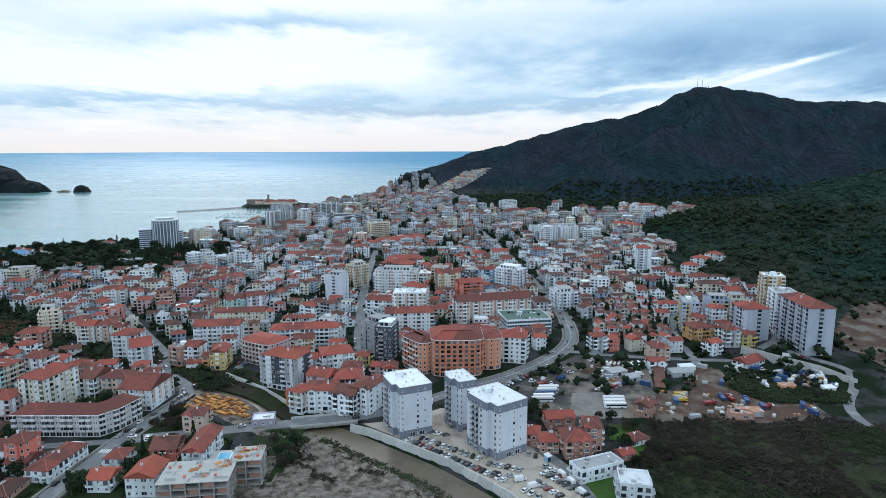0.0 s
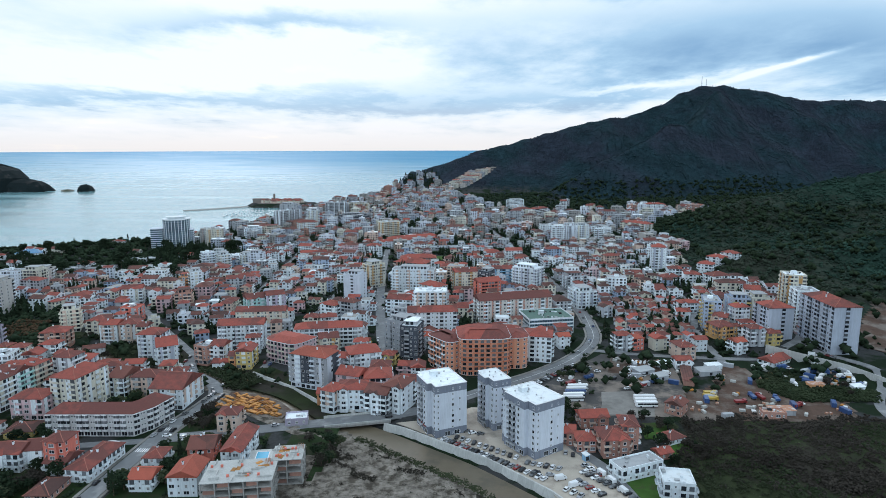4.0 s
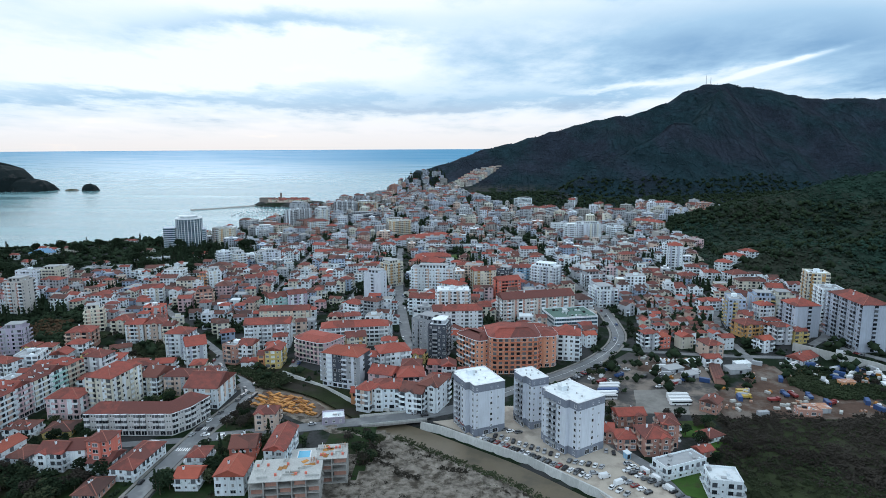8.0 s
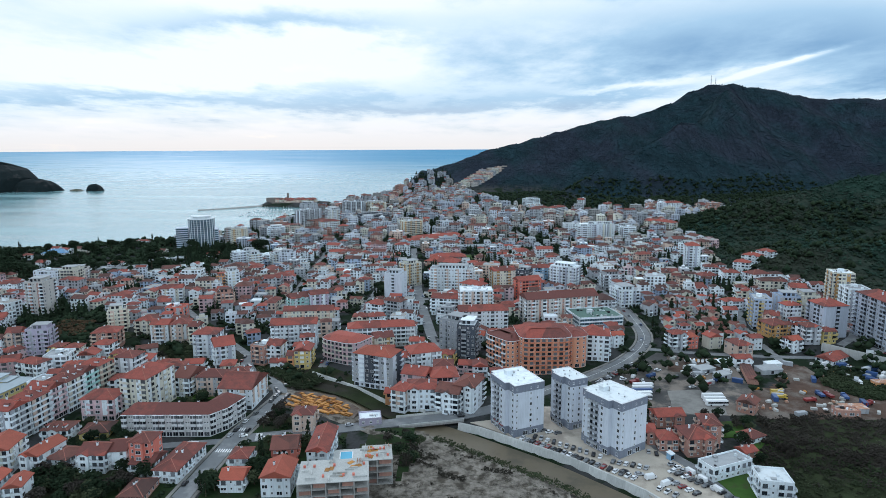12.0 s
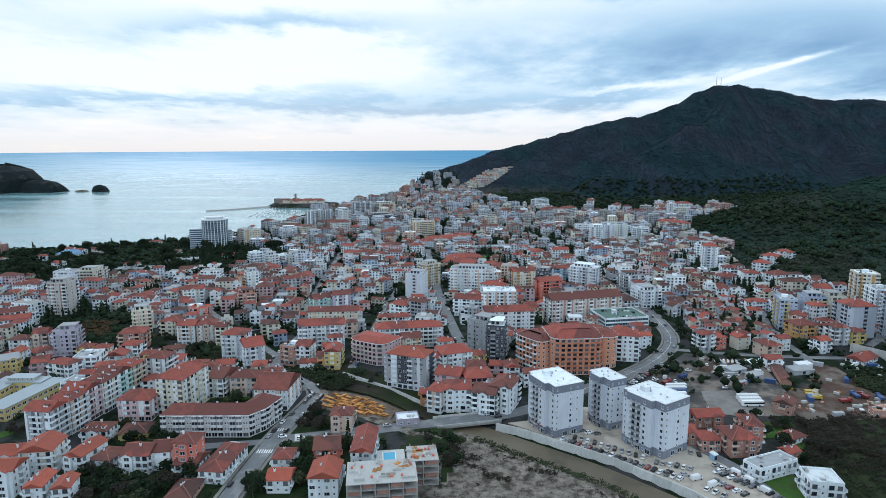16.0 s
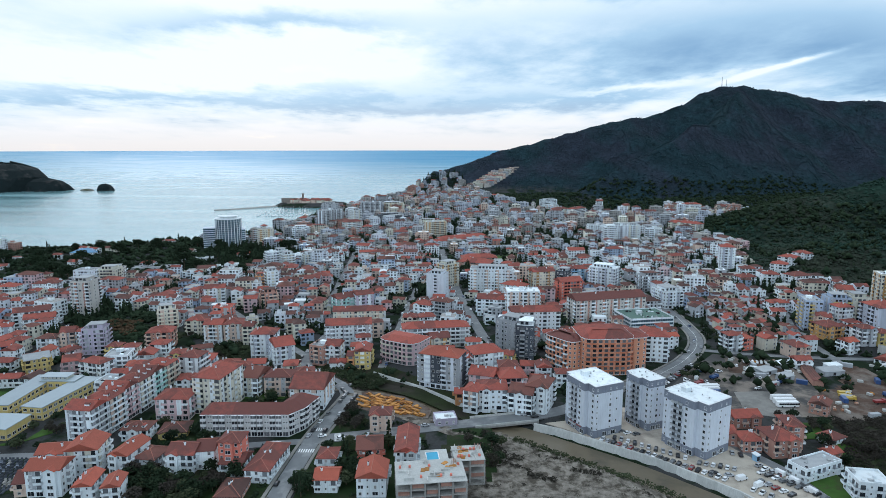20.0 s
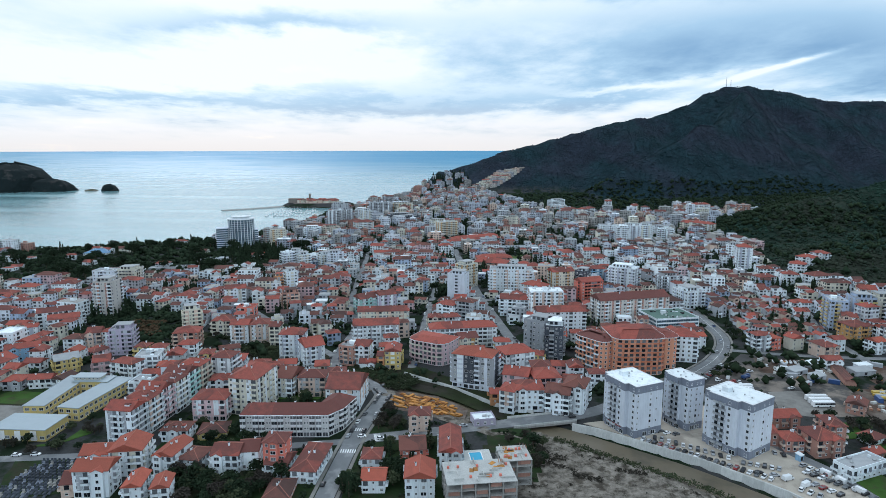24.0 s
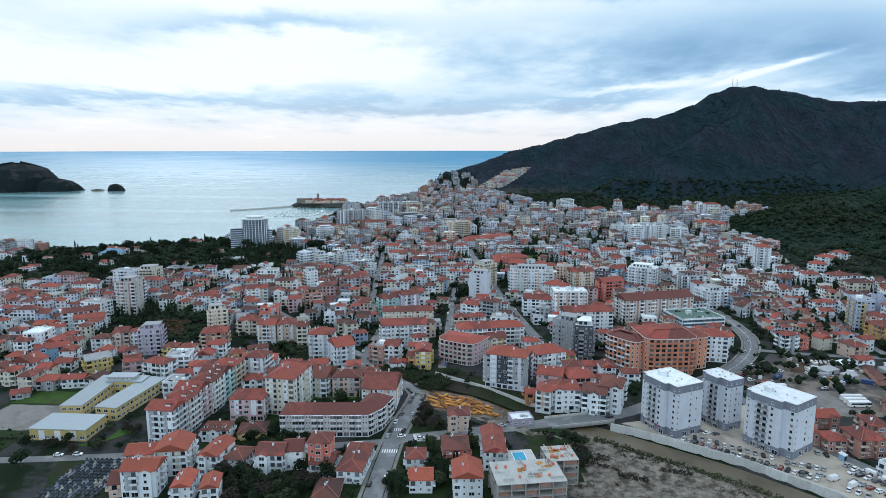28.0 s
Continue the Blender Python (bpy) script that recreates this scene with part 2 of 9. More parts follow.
WALL = {name: material("render_" + name, colour, 0.85, 0.10, 0.35, 5.0, own=0.08, streaks=0.22, plot=0.0 if name in ("palegrey", "band", "coral", "terracotta", "yellow") else 0.34) for name, colour in {
    "white": (0.785, 0.84, 0.88), "cream": (0.66, 0.64, 0.55), "peach": (0.62, 0.49, 0.41), "pink": (0.62, 0.46, 0.48), "grey": (0.42, 0.44, 0.47), "blue": (0.28, 0.45, 0.62),
    "skyblue": (0.38, 0.46, 0.60), "yellow": (0.62, 0.49, 0.20), "ochre": (0.48, 0.29, 0.12), "orange": (0.58, 0.30, 0.15), "brick": (0.43, 0.245, 0.195), "salmon": (0.62, 0.20, 0.15),
    "lilac": (0.46, 0.42, 0.52), "cyan": (0.40, 0.62, 0.60), "slate": (0.075, 0.085, 0.105), "striped": (0.56, 0.53, 0.50), "terracotta": (0.62, 0.235, 0.135), "palegrey": (0.68, 0.715, 0.78), "bluegrey": (0.46, 0.50, 0.58), "band": (0.22, 0.24, 0.29), "greige": (0.60, 0.60, 0.60), "coral": (0.68, 0.325, 0.205)}.items()}
ROOF = {"red": tile_material("red_clay_tiles", (0.345, 0.094, 0.070), (0.155, 0.064, 0.055)), "brown": tile_material("brown_clay_tiles", (0.190, 0.080, 0.064), (0.092, 0.054, 0.048)),
        "orange": tile_material("new_orange_tiles", (0.42, 0.112, 0.074), (0.30, 0.090, 0.062)), "white": material("white_roof_membrane", (0.74, 0.78, 0.80), 0.7, 0.08, 0.25, 2.0, second=(0.62, 0.65, 0.66), second_scale=0.3), "grey": material("grey_flat_roof", (0.34, 0.35, 0.36), 0.85, 0.25, 0.3, 3.0),
        "blue_sheet": material("blue_sheet_roof", (0.12, 0.26, 0.42), 0.6, 0.12, 0.2, 2.0), "pale": material("pale_grey_sheet_roof", (0.29, 0.34, 0.37), 0.6, 0.12, 0.2, 2.0), "green": material("green_roof_felt", (0.13, 0.20, 0.17), 0.8, 0.2, 0.2, 3.0), "rust": material("rusty_sheet", (0.40, 0.20, 0.12), 0.7, 0.4, 0.6, 3.0, second=(0.5, 0.47, 0.45), second_scale=0.5)}
RIDGE_CAP = material("pale_mortared_ridge_tiles", (0.33, 0.135, 0.10), 0.9, 0.3, 0.5, 4.0)
GLASS = glass_material("window_glass", (0.016, 0.020, 0.026), 0.15, (0.20, 0.21, 0.225))
SHUTTER = material("roller_shutter", (0.36, 0.35, 0.34), 0.7, 0.15, 1, 8, own=0.35)
GLASS_BLUE = glass_material("blue_curtain_glass", (0.05, 0.09, 0.12), 0.12, (0.10, 0.16, 0.20))
FRAME = material("white_window_frame", (0.66, 0.67, 0.68), 0.6, 0.08, 1, 8, own=0.1)
DARK = material("dark_opening", (0.03, 0.03, 0.033), 0.8, 0.2)
CONCRETE = material("concrete", (0.36, 0.35, 0.33), 0.9, 0.3, 0.4, 4.0, streaks=0.35)
PALE_CONCRETE = material("pale_concrete", (0.50, 0.50, 0.48), 0.9, 0.25, 0.3, 4.0, streaks=0.25)
ASPHALT = material("asphalt", (0.185, 0.190, 0.196), 0.85, 0.25, 0.2, 4.0, own=0.06, second=(0.245, 0.248, 0.25), second_scale=0.1)
PAVING = material("paving", (0.225, 0.215, 0.20), 0.85, 0.3, 0.3, 3.0, own=0.06, second=(0.17, 0.163, 0.15), second_scale=0.09)
GRAVEL = material("pale_gravel", (0.45, 0.395, 0.33), 0.95, 0.2, 0.15, 2.0, own=0.0, second=(0.30, 0.26, 0.22), second_scale=0.08)
YARD_DIRT = material("oily_yard_dirt", (0.075, 0.072, 0.070), 0.9, 0.4, 0.1, 2.0, own=0.0, second=(0.20, 0.17, 0.145), second_scale=0.05, second_at=(0.47, 0.58))
SOIL = material("red_soil", (0.092, 0.060, 0.046), 0.95, 0.5, 0.2, 1.4, own=0.0, second=(0.17, 0.145, 0.125), second_scale=0.07, second_at=(0.46, 0.62))
MUD = material("river_mud", (0.125, 0.100, 0.064), 0.40, 0.25, 0.12, 1.5, own=0.0, second=(0.082, 0.068, 0.044), second_scale=0.05)
RUBBLE = material("stony_ground", (0.200, 0.178, 0.152), 0.95, 1.0, 0.25, 2.2, own=0.0, second=(0.062, 0.053, 0.042), second_scale=0.22, second_at=(0.44, 0.60), bump=0.6)
GRASS = material("grass", (0.019, 0.036, 0.012), 0.95, 0.5, 0.15, 2.0, own=0.05, second=(0.030, 0.032, 0.018), second_scale=0.08)
LAWN = material("bright_lawn", (0.052, 0.105, 0.022), 0.95, 0.35, 0.2, 3.0, own=0.15, second=(0.060, 0.070, 0.030), second_scale=0.12)
SCRUB_FLOOR = material("scrub_floor", (0.025, 0.033, 0.014), 0.95, 0.7, 0.15, 1.5, own=0.0, second=(0.030, 0.027, 0.021), second_scale=0.05)
# the haze over the far hill is put into these leaf colours as extra blue
HAZY_FOREST_LEAF = leaf_material("hill_forest", (0.020, 0.040, 0.048), (0.030, 0.052, 0.060), (0.037, 0.043, 0.059), 0.016, (0.43, 0.58), 0.34)
NEAR_LEAF = leaf_material("slope_wood", (0.016, 0.036, 0.028), (0.030, 0.056, 0.040), (0.042, 0.048, 0.034), 0.03, (0.48, 0.66), 0.4)
TREE_LEAF = leaf_material("evergreen_leaf", (0.010, 0.020, 0.012), (0.032, 0.046, 0.025))
OLIVE_LEAF = leaf_material("olive_leaf", (0.030, 0.042, 0.022), (0.075, 0.085, 0.048))
BARE_TWIG = leaf_material("bare_scrub", (0.030, 0.027, 0.024), (0.054, 0.047, 0.038), (0.034, 0.041, 0.024))
OLIVE_DARK = leaf_material("dark_bushes", (0.022, 0.033, 0.018), (0.044, 0.056, 0.029), (0.042, 0.038, 0.028))
RUST_LEAF = leaf_material("rust_brown_twigs", (0.050, 0.036, 0.024), (0.085, 0.054, 0.030))
BARK = material("bark", (0.09, 0.07, 0.05), 0.95, 0.4, 1.0, 8.0)
ROCK = material("rock", (0.20, 0.18, 0.15), 0.95, 0.4, 0.05, 0.6, own=0.0, second=(0.05, 0.06, 0.035), second_scale=0.02)
ISLE = material("wooded_rock", (0.012, 0.018, 0.019), 0.95, 0.5, 0.05, 0.5, own=0.0, second=(0.05, 0.048, 0.046), second_scale=0.03, second_at=(0.56, 0.68))
CUT_STONE = material("quarry_face", (0.31, 0.27, 0.235), 0.95, 0.35, 0.03, 0.5, own=0.0)
STEEL = material("galvanised_steel", (0.45, 0.46, 0.47), 0.45, 0.1, metal=0.7)
PAINT_WHITE = material("white_paint", (0.78, 0.78, 0.78), 0.6, 0.15, 1, 6)
TYRE = material("tyre_rubber", (0.02, 0.02, 0.02), 0.9, 0.1)
CAR = {n: material("car_" + n, c, 0.3, 0.05, own=0.15, bump=0) for n, c in {"white": (0.72, 0.73, 0.74), "black": (0.02, 0.02, 0.023), "silver": (0.36, 0.37, 0.39), "red": (0.20, 0.028, 0.027),
                                                                      "blue": (0.04, 0.08, 0.20), "grey": (0.12, 0.125, 0.13), "yellow": (0.42, 0.29, 0.05)}.items()}


def water_material():
    m = bpy.data.materials.new("sea_water")
    m.use_nodes = True
    tree = m.node_tree
    skin = tree.nodes["Principled BSDF"]
    at = wire(tree, "ShaderNodeNewGeometry").outputs["Position"]
    wide = wire(tree, "ShaderNodeMapping", at, (0, 0, 0), (0, 0, radians(8)), (0.0011, 0.0065, 1)).outputs[0]
    lanes = wire(tree, "ShaderNodeTexNoise", wide, None, 1.0, 5.0, 0.55).outputs[0]
    off = wire(tree, "ShaderNodeSeparateXYZ", at).outputs[1]
    offshore = wire(tree, "ShaderNodeMapRange", calc(tree, "ADD", off, calc(tree, "MULTIPLY", lanes, 900.0)), 2600.0, 4600.0, 0.0, 1.0, clamp=True).outputs[0]
    # the blue that far waves mirror from the sky is put into the base colour
    tree.links.new(blend(tree, offshore, (0.19, 0.34, 0.36), (0.05, 0.25, 0.42)), skin.inputs["Base Color"])
    tree.links.new(calc(tree, "ADD", wire(tree, "ShaderNodeMapRange", lanes, 0.35, 0.65, 0.05, 0.24, clamp=True).outputs[0], calc(tree, "MULTIPLY", offshore, 0.35)), skin.inputs["Roughness"])
    tree.links.new(wire(tree, "ShaderNodeMapRange", offshore, 0.0, 1.0, 0.5, 0.16).outputs[0], skin.inputs["Specular IOR Level"])
    skin.inputs["IOR"].default_value = 1.33
    ripple = wire(tree, "ShaderNodeTexNoise", wire(tree, "ShaderNodeMapping", at, (0, 0, 0), (0, 0, 0), (0.10, 0.22, 1)).outputs[0], None, 1.0, 4.0, 0.6).outputs[0]
    relief = wire(tree, "ShaderNodeBump", 0.35, 1.0)
    tree.links.new(ripple, relief.inputs["Height"])
    tree.links.new(relief.outputs[0], skin.inputs["Normal"])
    return m


WATER = water_material()


def land_material():
    """Open ground: grey-brown lots and grass in the town, dark woodland floor where the land rises."""
    m = bpy.data.materials.new("open_ground")
    m.use_nodes = True
    tree = m.node_tree
    skin = tree.nodes["Principled BSDF"]
    at = wire(tree, "ShaderNodeNewGeometry").outputs["Position"]
    z = wire(tree, "ShaderNodeSeparateXYZ", at).outputs[2]
    lots = wire(tree, "ShaderNodeTexNoise", at, None, 0.035, 6.0, 0.6).outputs[0]
    grain = wire(tree, "ShaderNodeTexNoise", at, None, 0.7, 5.0, 0.7).outputs[0]
    town = blend(tree, wire(tree, "ShaderNodeMapRange", lots, 0.46, 0.55, 0.0, 1.0, clamp=True).outputs[0], (0.048, 0.049, 0.050), (0.013, 0.022, 0.012))
    east = wire(tree, "ShaderNodeMapRange", wire(tree, "ShaderNodeSeparateXYZ", at).outputs[0], 205.0, 290.0, 0.0, 22.0, clamp=True).outputs[0]
    high = calc(tree, "ADD", calc(tree, "ADD", z, east), calc(tree, "MULTIPLY", lots, 20.0))
    # distance haze put into the colour: wooded ground turns bluer from y = 1150 on
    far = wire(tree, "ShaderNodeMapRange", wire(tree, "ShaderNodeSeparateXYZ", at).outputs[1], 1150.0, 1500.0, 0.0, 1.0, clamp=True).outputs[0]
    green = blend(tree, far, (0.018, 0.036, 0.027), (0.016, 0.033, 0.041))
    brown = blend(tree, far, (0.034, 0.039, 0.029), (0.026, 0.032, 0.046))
    sweep = wire(tree, "ShaderNodeTexNoise", at, None, 0.0055, 6.0, 0.6).outputs[0]
    crowns = wire(tree, "ShaderNodeTexNoise", at, None, 0.10, 5.0, 0.85).outputs[0]
    stand = wire(tree, "ShaderNodeTexNoise", at, None, 0.02, 5.0, 0.65).outputs[0]
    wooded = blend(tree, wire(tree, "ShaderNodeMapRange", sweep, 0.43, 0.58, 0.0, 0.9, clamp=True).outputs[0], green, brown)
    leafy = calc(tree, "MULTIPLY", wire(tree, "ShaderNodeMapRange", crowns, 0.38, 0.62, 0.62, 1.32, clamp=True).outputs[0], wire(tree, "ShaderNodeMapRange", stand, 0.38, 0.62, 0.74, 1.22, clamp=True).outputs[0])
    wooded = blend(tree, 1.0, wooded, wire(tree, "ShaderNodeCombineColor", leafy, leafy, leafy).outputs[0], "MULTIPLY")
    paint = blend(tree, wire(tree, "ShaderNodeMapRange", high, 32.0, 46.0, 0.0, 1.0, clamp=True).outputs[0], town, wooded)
    shade = calc(tree, "ADD", calc(tree, "MULTIPLY", grain, 0.9), 0.55)
    tree.links.new(blend(tree, 1.0, paint, wire(tree, "ShaderNodeCombineColor", shade, shade, shade).outputs[0], "MULTIPLY"), skin.inputs["Base Color"])
    relief = wire(tree, "ShaderNodeBump", 0.5, 3.0)
    tree.links.new(calc(tree, "MULTIPLY", crowns, wire(tree, "ShaderNodeMapRange", high, 32.0, 46.0, 0.0, 1.0, clamp=True).outputs[0]), relief.inputs["Height"])
    tree.links.new(relief.outputs[0], skin.inputs["Normal"])
    skin.inputs["Roughness"].default_value = 0.95
    skin.inputs["Specular IOR Level"].default_value = 0.05
    return m


LAND = land_material()
# ---- the lie of the land: z as a function of x and y ----
RIDGE_SPAS = [(-266, 1900, 34), (-197, 1917, 56), (-127, 1935, 74), (-39, 1956, 102), (51, 1978, 127), (161, 2004, 160), (272, 2030, 190), (367, 2052, 214), (463, 2073, 235), (561, 2095, 249), (659, 2117, 280),
              (717, 2130, 316), (777, 2143, 336), (839, 2156, 340), (965, 2182, 333), (1073, 2203, 315), (1183, 2225, 300), (1293, 2247, 294), (1445, 2276, 304), (1900, 2380, 320), (2600, 2500, 300)]
RIDGE_NEAR = [(257, 800, 2), (277, 820, 18), (337, 875, 42), (384, 915, 54), (445, 950, 65), (503, 955, 80), (570, 960, 98), (641, 960, 118), (800, 965, 158), (1200, 980, 230), (1700, 1000, 280)]
RIDGE_SPUR = [(190, 1500, 14), (330, 1590, 100), (500, 1690, 172), (690, 1850, 245), (830, 2080, 320)]
RIDGE_EAST = [(345, 300, 8), (420, 400, 32), (520, 560, 55), (640, 780, 100)]
TERRACE = [(189, 408), (206, 391), (223, 374), (233, 353)]     # the retaining wall below the flats
KNOLL = [(300, 620, 38), (390, 640, 42), (500, 700, 55)]
COAST = [(-3500, 600), (-1500, 760), (-900, 828), (-703, 850), (-520, 925), (-440, 1010), (-425, 1155), (-405, 1321), (-385, 1480), (-340, 1600),
         (-290, 1700), (-270, 1850), (-190, 1990), (-20, 2110), (300, 2280), (900, 2600), (1800, 2950), (3500, 3400)]


def smooth(a, b, v):
    u = np.clip((v - a) / (b - a), 0, 1)
    return u * u * (3 - 2 * u)


def near_line(line, x, y):
    """Distance to a polyline, the height along it at the nearest place, and the side (positive: to its right)."""
    best, high, side = np.full(np.shape(x), 1e9), np.zeros(np.shape(x)), np.ones(np.shape(x))
    for p, q in zip(line, line[1:]):
        dx, dy = q[0] - p[0], q[1] - p[1]
        u = np.clip(((x - p[0]) * dx + (y - p[1]) * dy) / (dx * dx + dy * dy), 0, 1)
        d = np.hypot(x - p[0] - u * dx, y - p[1] - u * dy)
        s = np.sign((x - p[0]) * dy - (y - p[1]) * dx)
        closer = d < best
        best = np.where(closer, d, best)
        side = np.where(closer, s, side)
        if len(p) > 2:
            high = np.where(closer, p[2] + u * (q[2] - p[2]), high)
    return best, high, side


def in_ring(ring, x, y):
    odd = False
    for p, q in zip(ring, ring[1:] + ring[:1]):
        if (p[1] > y) != (q[1] > y) and x < (q[0] - p[0]) * (y - p[1]) / (q[1] - p[1]) + p[0]:
            odd = not odd
    return odd


def hill(line, x, y, foot, spread, power):
    d, h, _ = near_line(line, x, y)
    u = np.clip(1 - d / (foot + spread * h), 0, 1)
    return h * u ** power


def land(x, y):
    x, y = np.asarray(x, float), np.asarray(y, float)
    z = 4 + 14 * smooth(390, 560, y) * smooth(110, 300, x) * smooth(1000, 700, y) + 10 * smooth(900, 1500, y) * smooth(-300, 100, x)
    z = z + 5 * smooth(160, 420, x) * smooth(120, 330, y)
    for line, foot, spread, power in ((RIDGE_SPAS, 130, 1.15, 1.15), (RIDGE_NEAR, 140, 1.5, 1.2), (RIDGE_SPUR, 90, 0.75, 1.25), (RIDGE_EAST, 90, 1.6, 1.3), (KNOLL, 70, 1.2, 1.2)):
        z = np.maximum(z, 4 + hill(line, x, y, foot, spread, power))
    d, _, side = near_line(TERRACE, x, y)
    z = z + 5.4 * smooth(0, 5, d) * (side < 0) * smooth(62, 36, d) * smooth(338, 354, y)
    d, h, _ = near_line(RIDGE_SPAS, x, y)
    u = np.clip(1 - d / (130 + 1.15 * h), 0, 1)
    z = z + 4 * u * (1 - u) * smooth(120, 320, x) * (24 * np.sin(x * 0.017 + 0.004 * y + 1.3 * np.sin(y * 0.006)) + 6 * np.sin(x * 0.047 - 0.01 * y))
    d, _, side = near_line(COAST, x, y)
    d = d * side
    town = ((x + 452) / 82) ** 2 + ((y - 1500) / 44) ** 2
    z = np.where(d < 45, np.minimum(z, -3 + 8 * smooth(-25, 45, d) + np.maximum(d, 0) * 0.35), z)
    return np.maximum(z, np.where(town < 1.6, -3 + 12 * smooth(1.6, 0.8, town), -3))


def ground(x, y):
    return float(land(x, y))

# ---- geometry helpers ----
class Geo:
    """Collects faces for one mesh; every face names a material slot."""

    def __init__(self):
        self.v, self.f, self.m = [], [], []

    def poly(self, points, slot=0):
        n = len(self.v)
        self.v += [tuple(p) for p in points]
        self.f.append(tuple(range(n, n + len(points))))
        self.m.append(slot)

    def hull(self, low, high, slot=0, top=None, bottom=True):
        """A closed solid between two rings of points of the same number."""
        k, n = len(low), len(self.v)
        self.v += [tuple(p) for p in low] + [tuple(p) for p in high]
        for i in range(k):
            j = (i + 1) % k
            self.f.append((n + i, n + j, n + k + j, n + k + i))
            self.m.append(slot)
        self.f.append(tuple(range(n + k, n + 2 * k)))
        self.m.append(slot if top is None else top)
        if bottom:
            self.f.append(tuple(range(n + k - 1, n - 1, -1)))
            self.m.append(slot)

    def box(self, x0, y0, z0, x1, y1, z1, slot=0, top=None, turn=0.0, about=(0, 0)):
        ring = [(x0, y0), (x1, y0), (x1, y1), (x0, y1)]
        if turn:
            c, s = math.cos(turn), math.sin(turn)
            ring = [(about[0] + (x - about[0]) * c - (y - about[1]) * s, about[1] + (x - about[0]) * s + (y - about[1]) * c) for x, y in ring]
        self.hull([(x, y, z0) for x, y in ring], [(x, y, z1) for x, y in ring], slot, top)

    def frame_ring(self, w, h, t, o, slot=0):
        """A window frame in one piece, from the wall out to o."""
        n = len(self.v)
        for y in (0.05, o):
            self.v += [(-w / 2, y, 0), (w / 2, y, 0), (w / 2, y, h), (-w / 2, y, h), (-w / 2 + t, y, t), (w / 2 - t, y, t), (w / 2 - t, y, h - t), (-w / 2 + t, y, h - t)]
        for i in range(4):
            j = (i + 1) % 4
            self.f += [(n + 8 + i, n + 8 + j, n + 12 + j, n + 12 + i), (n + i, n + j, n + 8 + j, n + 8 + i), (n + 12 + i, n + 12 + j, n + 4 + j, n + 4 + i)]
            self.m += [slot] * 3

    def mesh(self, name, materials):
        me = bpy.data.meshes.new(name)
        me.from_pydata(self.v, [], self.f)
        for m in materials:
            me.materials.append(m)
        if len(materials) > 1:
            me.polygons.foreach_set("material_index", self.m)
        me.update()
        return me


def part(name, geo, materials, parent=None, label="", at=None):
    """Links one mesh as ONE object under a thing or a part."""
    me = geo if isinstance(geo, bpy.types.Mesh) else geo.mesh(name, materials)
    ob = new(name, me)
    if parent is not None:
        ob.parent = parent
    if at is not None:
        ob.matrix_basis = at
    return tagged(ob, label)


def bulk(name, verts, faces, materials, sides=3, slots=None):
    """A large mesh from arrays."""
    me = bpy.data.meshes.new(name)
    verts, faces = np.asarray(verts, np.float32).reshape(-1, 3), np.asarray(faces, np.int32).reshape(-1, sides)
    me.vertices.add(len(verts))
    me.vertices.foreach_set("co", verts.ravel())
    me.loops.add(faces.size)
    me.loops.foreach_set("vertex_index", faces.ravel())
    me.polygons.add(len(faces))
    me.polygons.foreach_set("loop_start", np.arange(0, faces.size, sides, dtype=np.int32))
    for m in materials:
        me.materials.append(m)
    if slots is not None:
        me.polygons.foreach_set("material_index", slots)
    me.update(calc_edges=True)
    me.validate()
    return me


def structure(name, me, label, category="ground"):
    return tagged(new(name, me), label, category, kind="structure")


rng = np.random.default_rng(7)
dice = random.Random(11)


# ---- ground, sea ----
def rough_land(x, y):
    """The land with the gullies and knobs of the hillsides."""
    z = land(x, y)
    wild = smooth(14, 70, z)
    bumps = np.array([noise.fractal((a * 0.006, b * 0.006, 0.3), 0.8, 2.1, 5) for a, b in zip(np.ravel(x), np.ravel(y))]).reshape(np.shape(x))
    gully = np.array([abs(noise.noise((a * 0.0042 + b * 0.0014, b * 0.0012, 7.1))) for a, b in zip(np.ravel(x), np.ravel(y))]).reshape(np.shape(x))
    _, crest, _ = near_line(RIDGE_SPAS, x, y)
    top = z / np.maximum(crest, 1)
    return z + wild * (bumps * 8 - (0.3 - gully) * 30 * smooth(30, 120, z) * smooth(0.98, 0.72, top))


def make_ground():
    xs = np.concatenate([np.arange(-3600, -900, 150), np.arange(-900, -420, 16), np.arange(-420, 420, 6.5), np.arange(420, 1500, 18), np.arange(1500, 3601, 150)])
    ys = np.concatenate([np.arange(-1200, 140, 120), np.arange(140, 460, 6.5), np.arange(460, 700, 11), np.arange(700, 2400, 17), np.arange(2400, 3700, 120)])
    gx, gy = np.meshgrid(xs, ys)
    gz = rough_land(gx, gy)
    n, k = len(xs), len(ys)
    cells = (np.arange(k - 1)[:, None] * n + np.arange(n - 1)[None, :]).ravel()
    quads = np.stack([cells, cells + 1, cells + 1 + n, cells + n], 1)
    # the bed of the river is cut out of the sheet by lowering it
    d, _, _ = near_line(RIVER, gx, gy)
    gz = gz - 2.9 * smooth(21.0, 13.5, d) * (gy < 420)
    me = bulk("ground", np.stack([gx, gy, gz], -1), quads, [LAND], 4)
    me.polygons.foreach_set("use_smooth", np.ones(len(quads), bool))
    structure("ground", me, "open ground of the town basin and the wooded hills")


RIVER = [(50, 175), (9, 227), (-18, 254), (-62, 287), (-84, 301), (-104, 314), (-127, 332), (-154, 358), (-205, 380), (-250, 397), (-300, 420), (-380, 450)]
make_ground()


